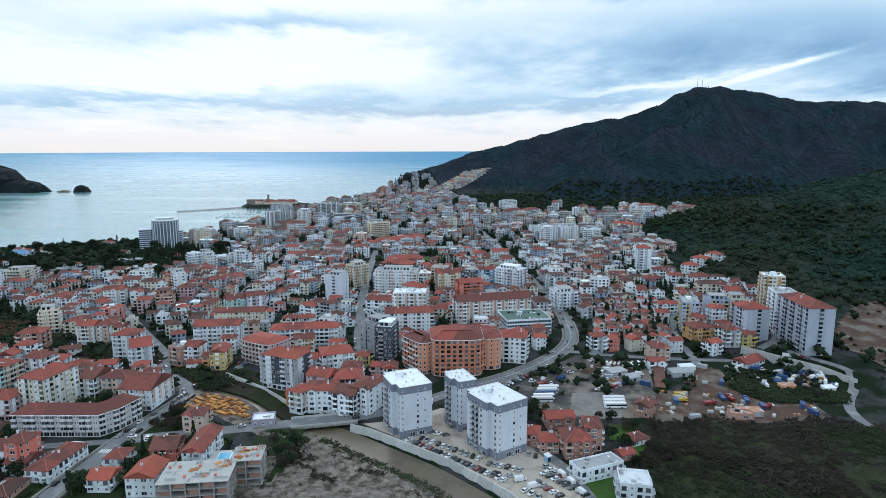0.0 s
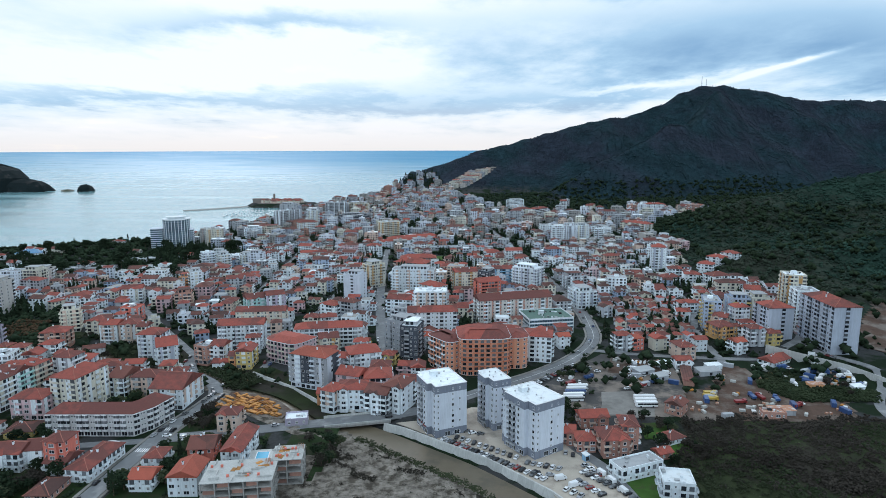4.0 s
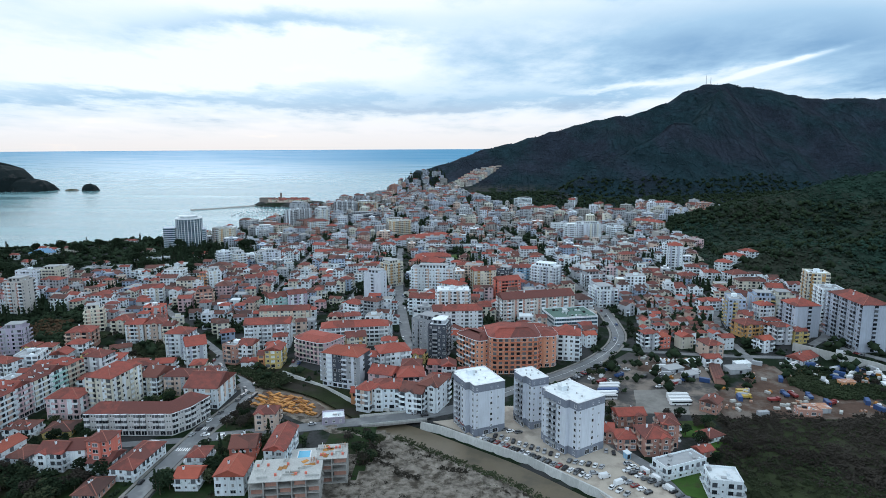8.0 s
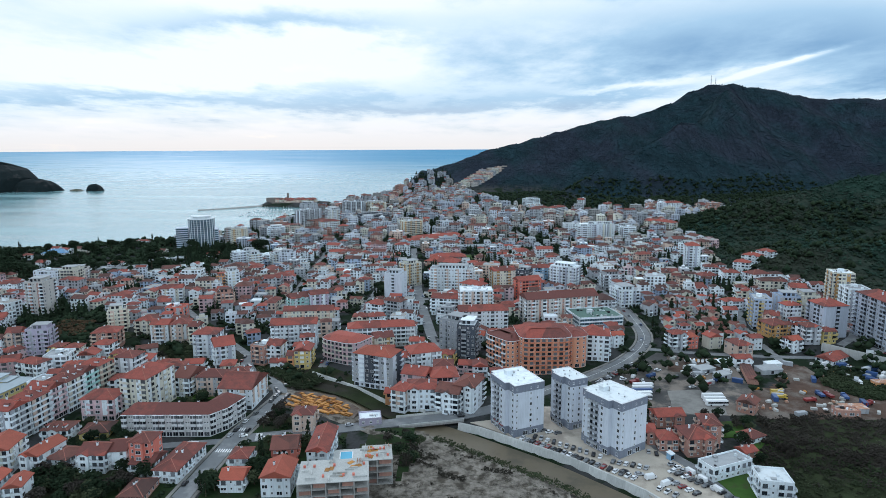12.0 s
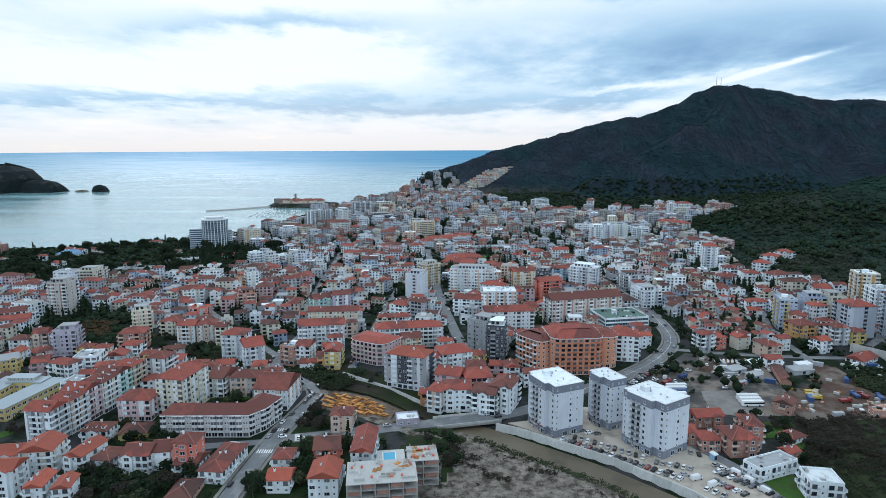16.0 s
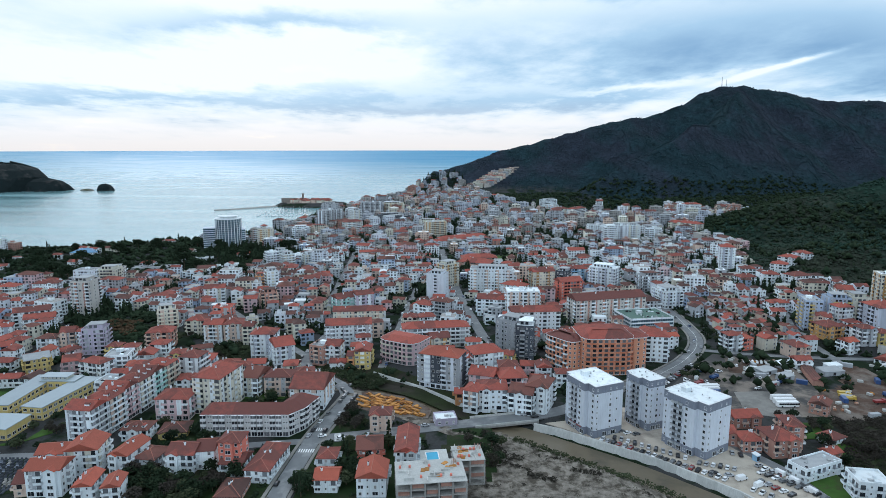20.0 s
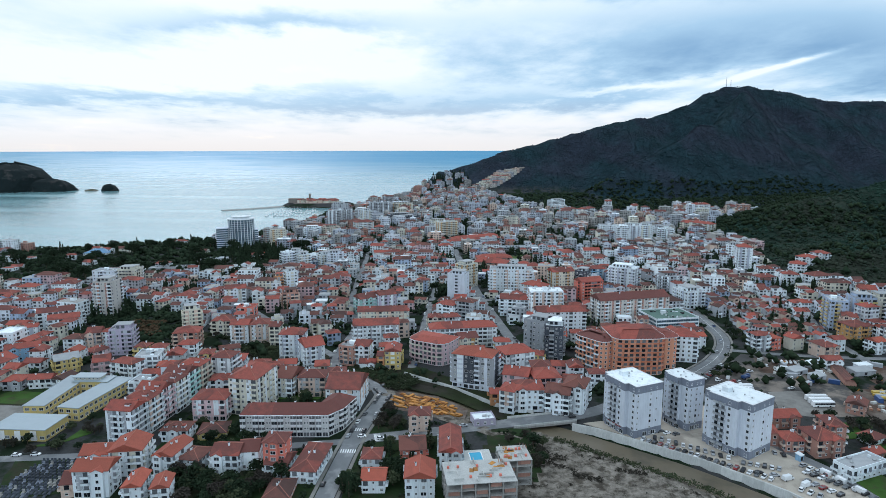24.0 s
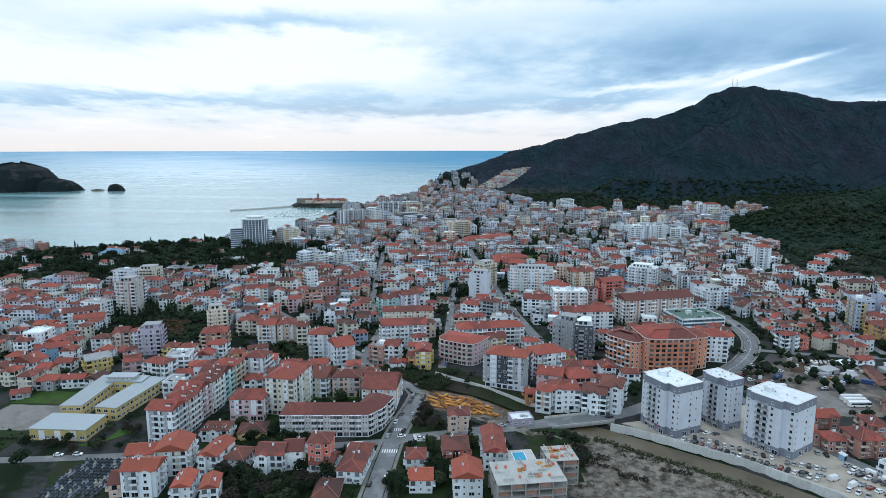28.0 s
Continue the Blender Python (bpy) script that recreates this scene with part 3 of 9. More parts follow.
def make_sea():
    """One sheet of water out to the horizon, where its rim lifts with the haze line."""
    rings = [0, 400, 800, 1300, 1800, 2400, 3000, 3600, 4200, 4820]
    lift = [0, 0, 0, 0, 0, 0, 6, 26, 62, 112.5]
    k = 96
    verts = [(-60 + r * math.cos(a), r * math.sin(a), h) for r, h in zip(rings[1:], lift[1:]) for a in (2 * math.pi * i / k for i in range(k))]
    faces = [(r * k + i, r * k + (i + 1) % k, (r + 1) * k + (i + 1) % k, (r + 1) * k + i) for r in range(len(rings) - 2) for i in range(k)]
    me = bpy.data.meshes.new("water")
    me.from_pydata(verts, [], faces + [tuple(range(k))])
    me.materials.append(WATER)
    me.polygons.foreach_set("use_smooth", [True] * len(me.polygons))
    structure("water", me, "calm grey-blue sea out to the horizon", "sea")


make_sea()


# ---- strips and patches that follow the ground ----
def strip(name, line, width, lift, mat, label, category, step=7.0, kerb=0.0, side=0.0):
    """A road or path along a line: a slab with edges, laid on the ground."""
    pts = []
    for p, q in zip(line, line[1:]):
        n = max(1, int(math.hypot(q[0] - p[0], q[1] - p[1]) / step))
        pts += [(p[0] + (q[0] - p[0]) * i / n, p[1] + (q[1] - p[1]) * i / n) for i in range(n)]
    pts.append(line[-1][:2])
    for _ in range(3):
        pts = [pts[0]] + [((a[0] + 2 * b[0] + c[0]) / 4, (a[1] + 2 * b[1] + c[1]) / 4) for a, b, c in zip(pts, pts[1:], pts[2:])] + [pts[-1]]
    g = Geo()
    rows = []
    for i, p in enumerate(pts):
        a, b = pts[max(0, i - 1)], pts[min(len(pts) - 1, i + 1)]
        dx, dy = b[0] - a[0], b[1] - a[1]
        r = math.hypot(dx, dy) or 1
        nx, ny = dy / r, -dx / r
        c = (p[0] + nx * side, p[1] + ny * side)
        z = ground(*c) + lift
        left, right = (c[0] - nx * width / 2, c[1] - ny * width / 2), (c[0] + nx * width / 2, c[1] + ny * width / 2)
        rows.append(((*left, z - 0.6), (*left, z), (*right, z), (*right, z - 0.6)))
    n = len(g.v)
    g.v = [p for row in rows for p in row]
    for i in range(len(rows) - 1):
        for j in range(3):
            g.f.append((i * 4 + j, i * 4 + j + 1, i * 4 + j + 5, i * 4 + j + 4))
            g.m.append(0)
    ob = structure(name, g.mesh(name, [mat]), label, category)
    return ob


def patch(name, ring, lift, mat, label, category="ground"):
    """A flat yard, lawn or field: a thin slab on the ground."""
    z = max(ground(x, y) for x, y in ring) + lift
    g = Geo()
    ragged = []
    for p, q in zip(ring, ring[1:] + ring[:1]):
        n = max(1, int(math.hypot(q[0] - p[0], q[1] - p[1]) / 6))
        for i in range(n):
            a = i / n
            off = 0 if i == 0 else dice.uniform(-0.5, 0.5)
            ragged.append((p[0] + (q[0] - p[0]) * a + off, p[1] + (q[1] - p[1]) * a + off))
    low = min(ground(x, y) for x, y in ring) - 0.3
    g.hull([(x, y, low) for x, y in ragged], [(x, y, z) for x, y in ragged])
    return structure(name, g.mesh(name, [mat]), label, category)


def drape(name, ring, lift, mat, label, cell=9.0):
    """A field on sloping ground: a sheet that follows it."""
    x0, x1 = min(p[0] for p in ring), max(p[0] for p in ring)
    y0, y1 = min(p[1] for p in ring), max(p[1] for p in ring)

    def inside(x, y):
        odd = False
        for p, q in zip(ring, ring[1:] + ring[:1]):
            if (p[1] > y) != (q[1] > y) and x < (q[0] - p[0]) * (y - p[1]) / (q[1] - p[1]) + p[0]:
                odd = not odd
        return odd

    nx, ny = int((x1 - x0) / cell) + 2, int((y1 - y0) / cell) + 2
    gx, gy = np.meshgrid(x0 + np.arange(nx) * cell, y0 + np.arange(ny) * cell)
    gz = rough_land(gx, gy) + lift
    g = Geo()
    g.v = [tuple(p) for p in np.stack([gx, gy, gz], -1).reshape(-1, 3)]
    for i in range(nx - 1):
        for j in range(ny - 1):
            if inside(x0 + (i + 0.5) * cell, y0 + (j + 0.5) * cell):
                k = j * nx + i
                g.f.append((k, k + 1, k + 1 + nx, k + nx))
                g.m.append(0)
    return structure(name, g.mesh(name, [mat]), label, "ground")

# ---- roads, river, bridge, yards ----
MAIN_STREET = [(-173, 190), (-171, 228), (-168, 276), (-165, 296), (-160, 318), (-158, 333), (-167, 350), (-187, 363), (-198, 378), (-199, 396), (-196, 432), (-193, 470)]
BACK_STREET = [(-193, 470), (-214, 540), (-223, 655), (-235, 820)]
BRIDGE_ROAD = [(-168, 277), (-139, 284), (-102, 294), (-72, 302), (-45, 310), (-18, 331), (4, 350), (24, 363), (52, 391), (72, 420), (82, 446), (86, 506), (83, 565), (70, 700), (50, 900), (30, 1050)]
MARKET_STREET = [(-70, 398), (-78, 442), (-94, 556), (-109, 704), (-119, 835), (-128, 960)]
STREETS = [BACK_STREET, [(-146, 376), (-145, 400), (-142, 498), (-138, 600)], [(45, 190), (55, 233), (45, 258), (34, 273), (29, 294), (24, 321), (22, 350)], [(141, 340), (152, 380), (157, 410), (157, 432), (164, 471), (178, 506), (186, 560)],
           [(74, 415), (108, 406), (145, 401), (190, 398), (226, 428), (229, 470)], [(207, 284), (206, 305), (207, 320), (216, 334), (236, 357), (236, 372), (222, 390), (212, 408), (226, 428)], [(-400, 250), (-339, 254), (-319, 256), (-289, 259), (-262, 262), (-212, 268), (-168, 276)],
           [(-199, 396), (-260, 470), (-330, 560), (-400, 640)], [(-223, 655), (-120, 690), (-20, 700), (70, 700)], [(-430, 380), (-380, 395), (-330, 380), (-290, 372)], [(-214, 540), (-140, 548), (-94, 556)], [(-94, 556), (-20, 540), (84, 530)],
           [(-235, 820), (-330, 870), (-410, 1000), (-400, 1200)], [(-235, 820), (-120, 846), (50, 900), (200, 1000)], [(-128, 960), (-150, 1150), (-190, 1300), (-260, 1450)]]
strip("road", BRIDGE_ROAD, 9.0, 0.22, ASPHALT, "grey asphalt main road with worn lanes", "road")
strip("road", MAIN_STREET, 8.0, 0.21, ASPHALT, "grey asphalt street between apartment blocks", "road")
strip("road", MARKET_STREET, 8.0, 0.20, ASPHALT, "grey asphalt street with parked cars", "road")
for line in STREETS:
    strip("road", line, 5.4, 0.19, ASPHALT, "narrow grey asphalt street", "road")
for line, far in ((BRIDGE_ROAD[6:13], 5.6), (MAIN_STREET[:6], 5.2)):
    for s in (-1, 1):
        strip("pavement", line, 1.5, 0.36, PAVING, "pale paved pavement with a raised kerb", "pavement", side=s * far)
for line, a, b in ((BRIDGE_ROAD, 5, 12),):
    strip("trim", line[a:b], 0.16, 0.235, PAINT_WHITE, "thin white centre line on the road", "road marking")


def zebra(x, y, turn, n=7):
    for i in range(n):
        g = Geo()
        g.box(-0.28, -1.6, 0.2, 0.28, 1.6, 0.245)
        structure("trim", g.mesh("zebra_bar", [PAINT_WHITE]), "white zebra bar painted on the road", "road marking").matrix_basis = pose(x, y, ground(x, y), 0, 0, turn) @ pose((i - n / 2 + 0.5) * 1.1, 0, 0)


zebra(-168, 266, 0)
zebra(-156, 280, 103)
zebra(-168, 288, 0)
patch("yard", [(-52, 298), (-30, 304), (-13, 318), (6, 318), (22, 322), (30, 294), (41, 258), (52, 233), (47, 205), (40, 196), (19, 234), (-6, 261)], 0.14, GRAVEL, "pale gravel car park beside the towers", "car park")
patch("yard", [(27, 346), (43, 318), (54, 309), (84, 308), (100, 309), (113, 345), (120, 392), (78, 408), (52, 378)], 0.09, YARD_DIRT, "worn dark dirt yard with parked vehicles", "yard")
patch("yard", [(56, 312), (60, 326), (63, 341), (80, 343), (92, 338), (84, 309), (72, 307)], 0.15, PAVING, "pale dusty coach parking yard", "yard")
patch("yard", [(74, 372), (82, 400), (116, 396), (112, 368)], 0.13, SOIL, "bare reddish earth lot", "yard")
drape("field", [(98, 303), (110, 340), (132, 352), (150, 392), (164, 380), (160, 348), (196, 330), (190, 306), (133, 298)], 0.22, SOIL, "churned red-brown earth of a builders' yard", cell=3.0)
drape("field", [(255, 352), (268, 440), (320, 500), (420, 520), (430, 420), (340, 350)], 0.5, SOIL, "bare red-brown cut slope above the flats", cell=4.0)
drape("field", [(78, 262), (97, 305), (196, 304), (230, 290), (330, 300), (330, 180), (70, 180), (62, 228)], 0.3, SCRUB_FLOOR, "dark rough ground under winter scrub", cell=4.0)
for ring in ([(74, 300), (87, 301), (83, 283), (71, 283)], [(80, 278), (95, 282), (93, 270), (78, 267)], [(50, 248), (66, 253), (68, 243), (62, 228), (54, 232)]):
    patch("lawn", ring, 0.36, LAWN, "small bright green lawn by the houses", "lawn")
drape("field", [(-98, 270), (-78, 288), (-60, 274), (-27, 248), (0, 218), (22, 180), (-110, 180), (-96, 228)], 0.12, RUBBLE, "stony waste ground with rubble and dry weeds", cell=2.5)
patch("lawn", [(-248, 342), (-245, 326), (-190, 325), (-192, 338), (-206, 342)], 0.16, LAWN, "green courtyard lawn among flats", "lawn")
patch("lawn", [(-161, 316), (-157, 318), (-144, 290), (-148, 286), (-161, 284)], 0.16, GRASS, "overgrown green garden plot", "lawn")
patch("lawn", [(-50, 756), (-52, 786), (-18, 800), (-12, 768)], 0.2, LAWN, "green football pitch", "pitch")
patch("lawn", [(-372, 262), (-350, 258), (-347, 330), (-352, 360), (-392, 340)], 0.15, GRASS, "school lawn", "lawn")
patch("yard", [(-305, 222), (-317, 254), (-289, 256), (-277, 229)], 0.15, GRASS, "dark grassy graveyard ground", "cemetery")
patch("yard", [(-161, 320), (-150, 338), (-128, 331), (-111, 313), (-113, 302), (-130, 305), (-146, 311)], 0.1, SOIL, "muddy building pit floor", "building site")
drape("field", [(-252, 216), (-252, 262), (-215, 262), (-176, 268), (-174, 216)], 0.1, GRASS, "overgrown gardens between the houses", cell=3.0)
drape("field", [(-164, 216), (-164, 274), (-112, 284), (-126, 216)], 0.1, GRASS, "overgrown gardens beside the street", cell=3.0)
drape("field", [(-105, 268), (-100, 290), (-80, 292), (-76, 262), (-86, 236), (-84, 262)], 0.16, GRASS, "weedy verge near the bridge", cell=2.5)
drape("field", [(-258, 264), (-262, 346), (-186, 346), (-180, 300), (-212, 270)], 0.08, GRASS, "green yards behind the flats", cell=3.0)
strip("water", RIVER[1:], 17.0, -2.45, MUD, "shallow brown muddy river bed", "river", step=5)
strip("field", [(-90, 306), (-120, 337), (-150, 352)], 9.0, -1.2, SCRUB_FLOOR, "weedy river bank", "ground")


def bank(line, d0, z0, d1, z1, mat, label, start=0):
    """A sloped river bank from the water's edge up to the level ground, on one side of the stream."""
    pts = []
    for p, q in zip(line[start:], line[start + 1:]):
        n = max(1, int(math.hypot(q[0] - p[0], q[1] - p[1]) / 3))
        pts += [(p[0] + (q[0] - p[0]) * i / n, p[1] + (q[1] - p[1]) * i / n) for i in range(n)]
    for _ in range(6):
        pts = [pts[0]] + [((a[0] + 2 * b[0] + c[0]) / 4, (a[1] + 2 * b[1] + c[1]) / 4) for a, b, c in zip(pts, pts[1:], pts[2:])] + [pts[-1]]
    g = Geo()
    for i, p in enumerate(pts):
        a, b = pts[max(0, i - 1)], pts[min(len(pts) - 1, i + 1)]
        r = math.hypot(b[0] - a[0], b[1] - a[1]) or 1
        nx, ny = (b[1] - a[1]) / r, -(b[0] - a[0]) / r
        for k in range(6):
            u = k / 5
            d = d0 + (d1 - d0) * u + 0.9 * noise.noise((p[0] * 0.12, p[1] * 0.12, k)) * math.copysign(1, d1)
            z = z0 + (z1 - z0) * min(1, u * 1.7) ** 0.8 + 0.35 * noise.noise((p[0] * 0.2, p[1] * 0.2, k + 9)) * (0 < k < 5)
            g.v.append((p[0] + nx * d, p[1] + ny * d, z))
        if i:
            for k in range(5):
                m = (i - 1) * 6 + k
                g.f.append((m, m + 1, m + 7, m + 6))
                g.m.append(0)
    structure("river_bank", g.mesh("river_bank", [mat]), label, "river bank")


bank(RIVER[1:], -6.8, 1.45, -24, 4.14, RUBBLE, "stony sloping river bank with weeds")
bank(RIVER[4:], 6.8, 1.45, 24, 4.12, SCRUB_FLOOR, "weedy dark river bank")


def river_wall(line, side, high):
    """A concrete flood wall with a sloped face towards the water, in cast lengths."""
    for p, q in zip(line, line[1:]):
        n = max(1, int(math.hypot(q[0] - p[0], q[1] - p[1]) / 8))
        for i in range(n):
            a = (p[0] + (q[0] - p[0]) * i / n, p[1] + (q[1] - p[1]) * i / n)
            b = (p[0] + (q[0] - p[0]) * (i + 1) / n, p[1] + (q[1] - p[1]) * (i + 1) / n)
            r = math.hypot(b[0] - a[0], b[1] - a[1])
            nx, ny = side * (b[1] - a[1]) / r, -side * (b[0] - a[0]) / r
            g = Geo()
            low, top = 4 - 3.4, 4 + high
            foot = [(a[0] + nx * 1.6, a[1] + ny * 1.6, low), (b[0] + nx * 1.6, b[1] + ny * 1.6, low), (b[0] - nx * 0.3, b[1] - ny * 0.3, low), (a[0] - nx * 0.3, a[1] - ny * 0.3, low)]
            head = [(a[0] + nx * 0.5, a[1] + ny * 0.5, top), (b[0] + nx * 0.5, b[1] + ny * 0.5, top), (b[0] - nx * 0.3, b[1] - ny * 0.3, top), (a[0] - nx * 0.3, a[1] - ny * 0.3, top)]
            if side < 0:
                foot, head = foot[::-1], head[::-1]
            g.hull(foot, head)
            part("panel", g, [PALE_CONCRETE], RIVER_WALL)


RIVER_WALL = tagged(new("wall_river"), "pale cast concrete flood wall along the river", "wall", kind="structure")
river_wall([(-58, 296), (-47, 291), (-6, 261), (19, 235), (45, 195)], 1, 0.9)
river_wall([(-150, 368), (-118, 344), (-96, 322), (-76, 312)], 1, 0.5)


def make_bridge():
    thing = tagged(new("bridge"), "low concrete road bridge over the muddy river", "bridge")
    g = Geo()
    turn = math.atan2(10, 40)
    thing.matrix_basis = pose(-73, 301.5, 4, 0, 0, math.degrees(turn))
    g.box(-17, -5.8, -0.9, 17, 5.8, 0.16)
    part("deck", g, [CONCRETE], thing)
    for y in (-5.8, 5.5):
        g = Geo()
        g.box(-17, y, 0.16, 17, y + 0.3, 1.0)
        g.box(-17, y - 0.08, 1.0, 17, y + 0.38, 1.12)
        part("parapet", g, [PALE_CONCRETE], thing)
    for x in (-15, 15):
        g = Geo()
        g.box(x - 0.8, -5.4, -3.6, x + 0.8, 5.4, -0.9)
        part("abutment", g, [CONCRETE], thing)


make_bridge()


def retaining_wall():
    """The tall grey wall below the white blocks on the slope."""
    g = Geo()
    for k, (p, q) in enumerate(zip(TERRACE, TERRACE[1:])):
        z0, z1 = ground(*p), ground(*q)
        g.hull([(p[0], p[1], z0 - 1), (q[0], q[1], z1 - 1), (q[0] + 0.4, q[1] + 0.6, z1 - 1), (p[0] + 0.4, p[1] + 0.6, z0 - 1)], [(p[0], p[1], z0 + 7.2 - k), (q[0], q[1], z1 + 6.2 - k), (q[0] + 0.4, q[1] + 0.6, z1 + 6.2 - k), (p[0] + 0.4, p[1] + 0.6, z0 + 7.2 - k)])
    structure("wall_terrace", g.mesh("wall_terrace", [PALE_CONCRETE]), "tall grey concrete retaining wall below the flats", "wall")


retaining_wall()

# ---- buildings ----
STOREY = 2.9
TAKEN = []          # x, y, radius of what already stands
COLOUR_WORDS = {"bluegrey": "blue-grey", "white": "white", "cream": "cream", "peach": "peach", "pink": "pale pink", "grey": "grey", "blue": "sky-blue", "skyblue": "blue and yellow", "yellow": "yellow", "ochre": "ochre", "orange": "orange",
                "brick": "red-brown brick", "salmon": "salmon-red", "lilac": "lilac-grey", "cyan": "turquoise", "slate": "dark slate-grey", "striped": "brown-striped white", "terracotta": "terracotta-orange", "palegrey": "pale blue-grey"}
ROOF_WORDS = {"g": "gabled", "p": "gabled", "h": "hipped", "f": "flat"}


def window_mesh(w, h, name="window", blind=0.0):
    """A framed pane, with a roller blind part of the way down; the frame stands proud. It faces -y, centred on its sill line."""
    g = Geo()
    t, o = 0.09, -0.07
    g.frame_ring(w, h, t, o)
    g.poly([(-w / 2 + t, -0.02, t), (w / 2 - t, -0.02, t), (w / 2 - t, -0.02, h - t), (-w / 2 + t, -0.02, h - t)], 1)
    g.box(-w / 2 - 0.1, -0.18, -0.08, w / 2 + 0.1, 0, 0, 0)
    if w > 1.5:
        g.box(-0.05, o, t, 0.05, 0.05, h - t, 0)
    if blind:
        g.box(-w / 2 + t, -0.055, h * (1 - blind), w / 2 - t, -0.03, h - t, 2)
    return g.mesh(name, [FRAME, GLASS, SHUTTER])


WINDOW = window_mesh(1.25, 1.45)
BLIND_WINDOW = window_mesh(1.3, 1.45, blind=0.55)
SHUT_WINDOW = window_mesh(1.15, 1.45, blind=0.88)
SMALL_WINDOW = window_mesh(0.8, 1.0)
WIDE_WINDOW = window_mesh(2.3, 1.6)
SHOP_WINDOW = window_mesh(2.7, 2.2, "shop_window")


def balcony_mesh(w, paint, depth=1.25):
    """A slab with a solid parapet, a door behind and a rail on top."""
    g = Geo()
    g.box(-w / 2, -depth, -0.18, w / 2, 0, 0, 0)
    for x0, y0, x1, y1 in ((-w / 2, -depth, w / 2, -depth + 0.1), (-w / 2, -depth + 0.1, -w / 2 + 0.1, 0), (w / 2 - 0.1, -depth + 0.1, w / 2, 0)):
        g.box(x0, y0, 0, x1, y1, 0.85, 0)
        g.box(x0, y0, 0.95, x1, y1, 1.02, 1)
    a = w * 0.31
    g.poly([(-a, -0.03, 0.05), (a, -0.03, 0.05), (a, -0.03, 2.3), (-a, -0.03, 2.3)], 2)
    return g.mesh("balcony", [paint, STEEL, GLASS])


BALCONIES = {}


def balcony_for(paint, w=3.15):
    if (paint.name, w) not in BALCONIES:
        BALCONIES[paint.name, w] = balcony_mesh(w, paint)
    return BALCONIES[paint.name, w]


def add_mesh(g, me, at, shift=0):
    """Copies a small mesh into a Geo, slots moved up by shift."""
    n = len(g.v)
    g.v += [tuple(at @ v.co) for v in me.vertices]
    for p in me.polygons:
        g.f.append(tuple(n + i for i in p.vertices))
        g.m.append(p.material_index + shift)


def roof_geo(kind, w, d, z, over=0.55, pitch=0.42):
    """A pitched roof with eaves, as a solid 0.22 m thick; ridge along x. Returns it and the ridge height."""
    g = Geo()
    a, b = w / 2 + over, d / 2 + over
    rise = b * pitch
    eave = z - over * pitch
    low = [(-a, -b, eave), (a, -b, eave), (a, b, eave), (-a, b, eave)]
    run = a if kind == "g" else max(a - b, 0.05)
    t = 0.22
    ridge = [(-run, 0, eave + rise + t), (run, 0, eave + rise + t)]
    up = [(x, y, zz + t) for x, y, zz in low]
    g.poly([up[0], up[1], ridge[1], ridge[0]])
    g.poly([up[2], up[3], ridge[0], ridge[1]])
    g.poly([up[1], up[2], ridge[1]])
    g.poly([up[3], up[0], ridge[0]])
    for i in range(4):
        j = (i + 1) % 4
        g.poly([low[i], low[j], up[j], up[i]])
    g.poly(low[::-1])
    cap = 0.13
    g.box(-run, -cap, eave + rise + t - 0.06, run, cap, eave + rise + t + 0.09, 1)
    if kind == "h":
        for corner, tip in ((0, 0), (3, 0), (1, 1), (2, 1)):
            p, q = up[corner], ridge[tip]
            nx, ny = -(q[1] - p[1]), q[0] - p[0]
            r = 0.15 / (math.hypot(nx, ny) or 1)
            nx, ny = nx * r, ny * r
            strip_ = [(p[0] - nx, p[1] - ny, p[2] + 0.07), (q[0] - nx, q[1] - ny, q[2] + 0.07), (q[0] + nx, q[1] + ny, q[2] + 0.07), (p[0] + nx, p[1] + ny, p[2] + 0.07)]
            g.poly(strip_ if corner in (2, 3) else strip_[::-1], 1)
    return g, eave + rise


def flat_roof_geo(w, d, z):
    g = Geo()
    t = 0.28
    g.box(-w / 2 + t, -d / 2 + t, z - 0.15, w / 2 - t, d / 2 - t, z + 0.05, 0)
    return g


def sides_of(w, d):
    """The four walls: middle, turn and length; the first faces -y."""
    return ((0, -d / 2, 0.0, w), (w / 2, 0, math.pi / 2, d), (0, d / 2, math.pi, w), (-w / 2, 0, -math.pi / 2, d))


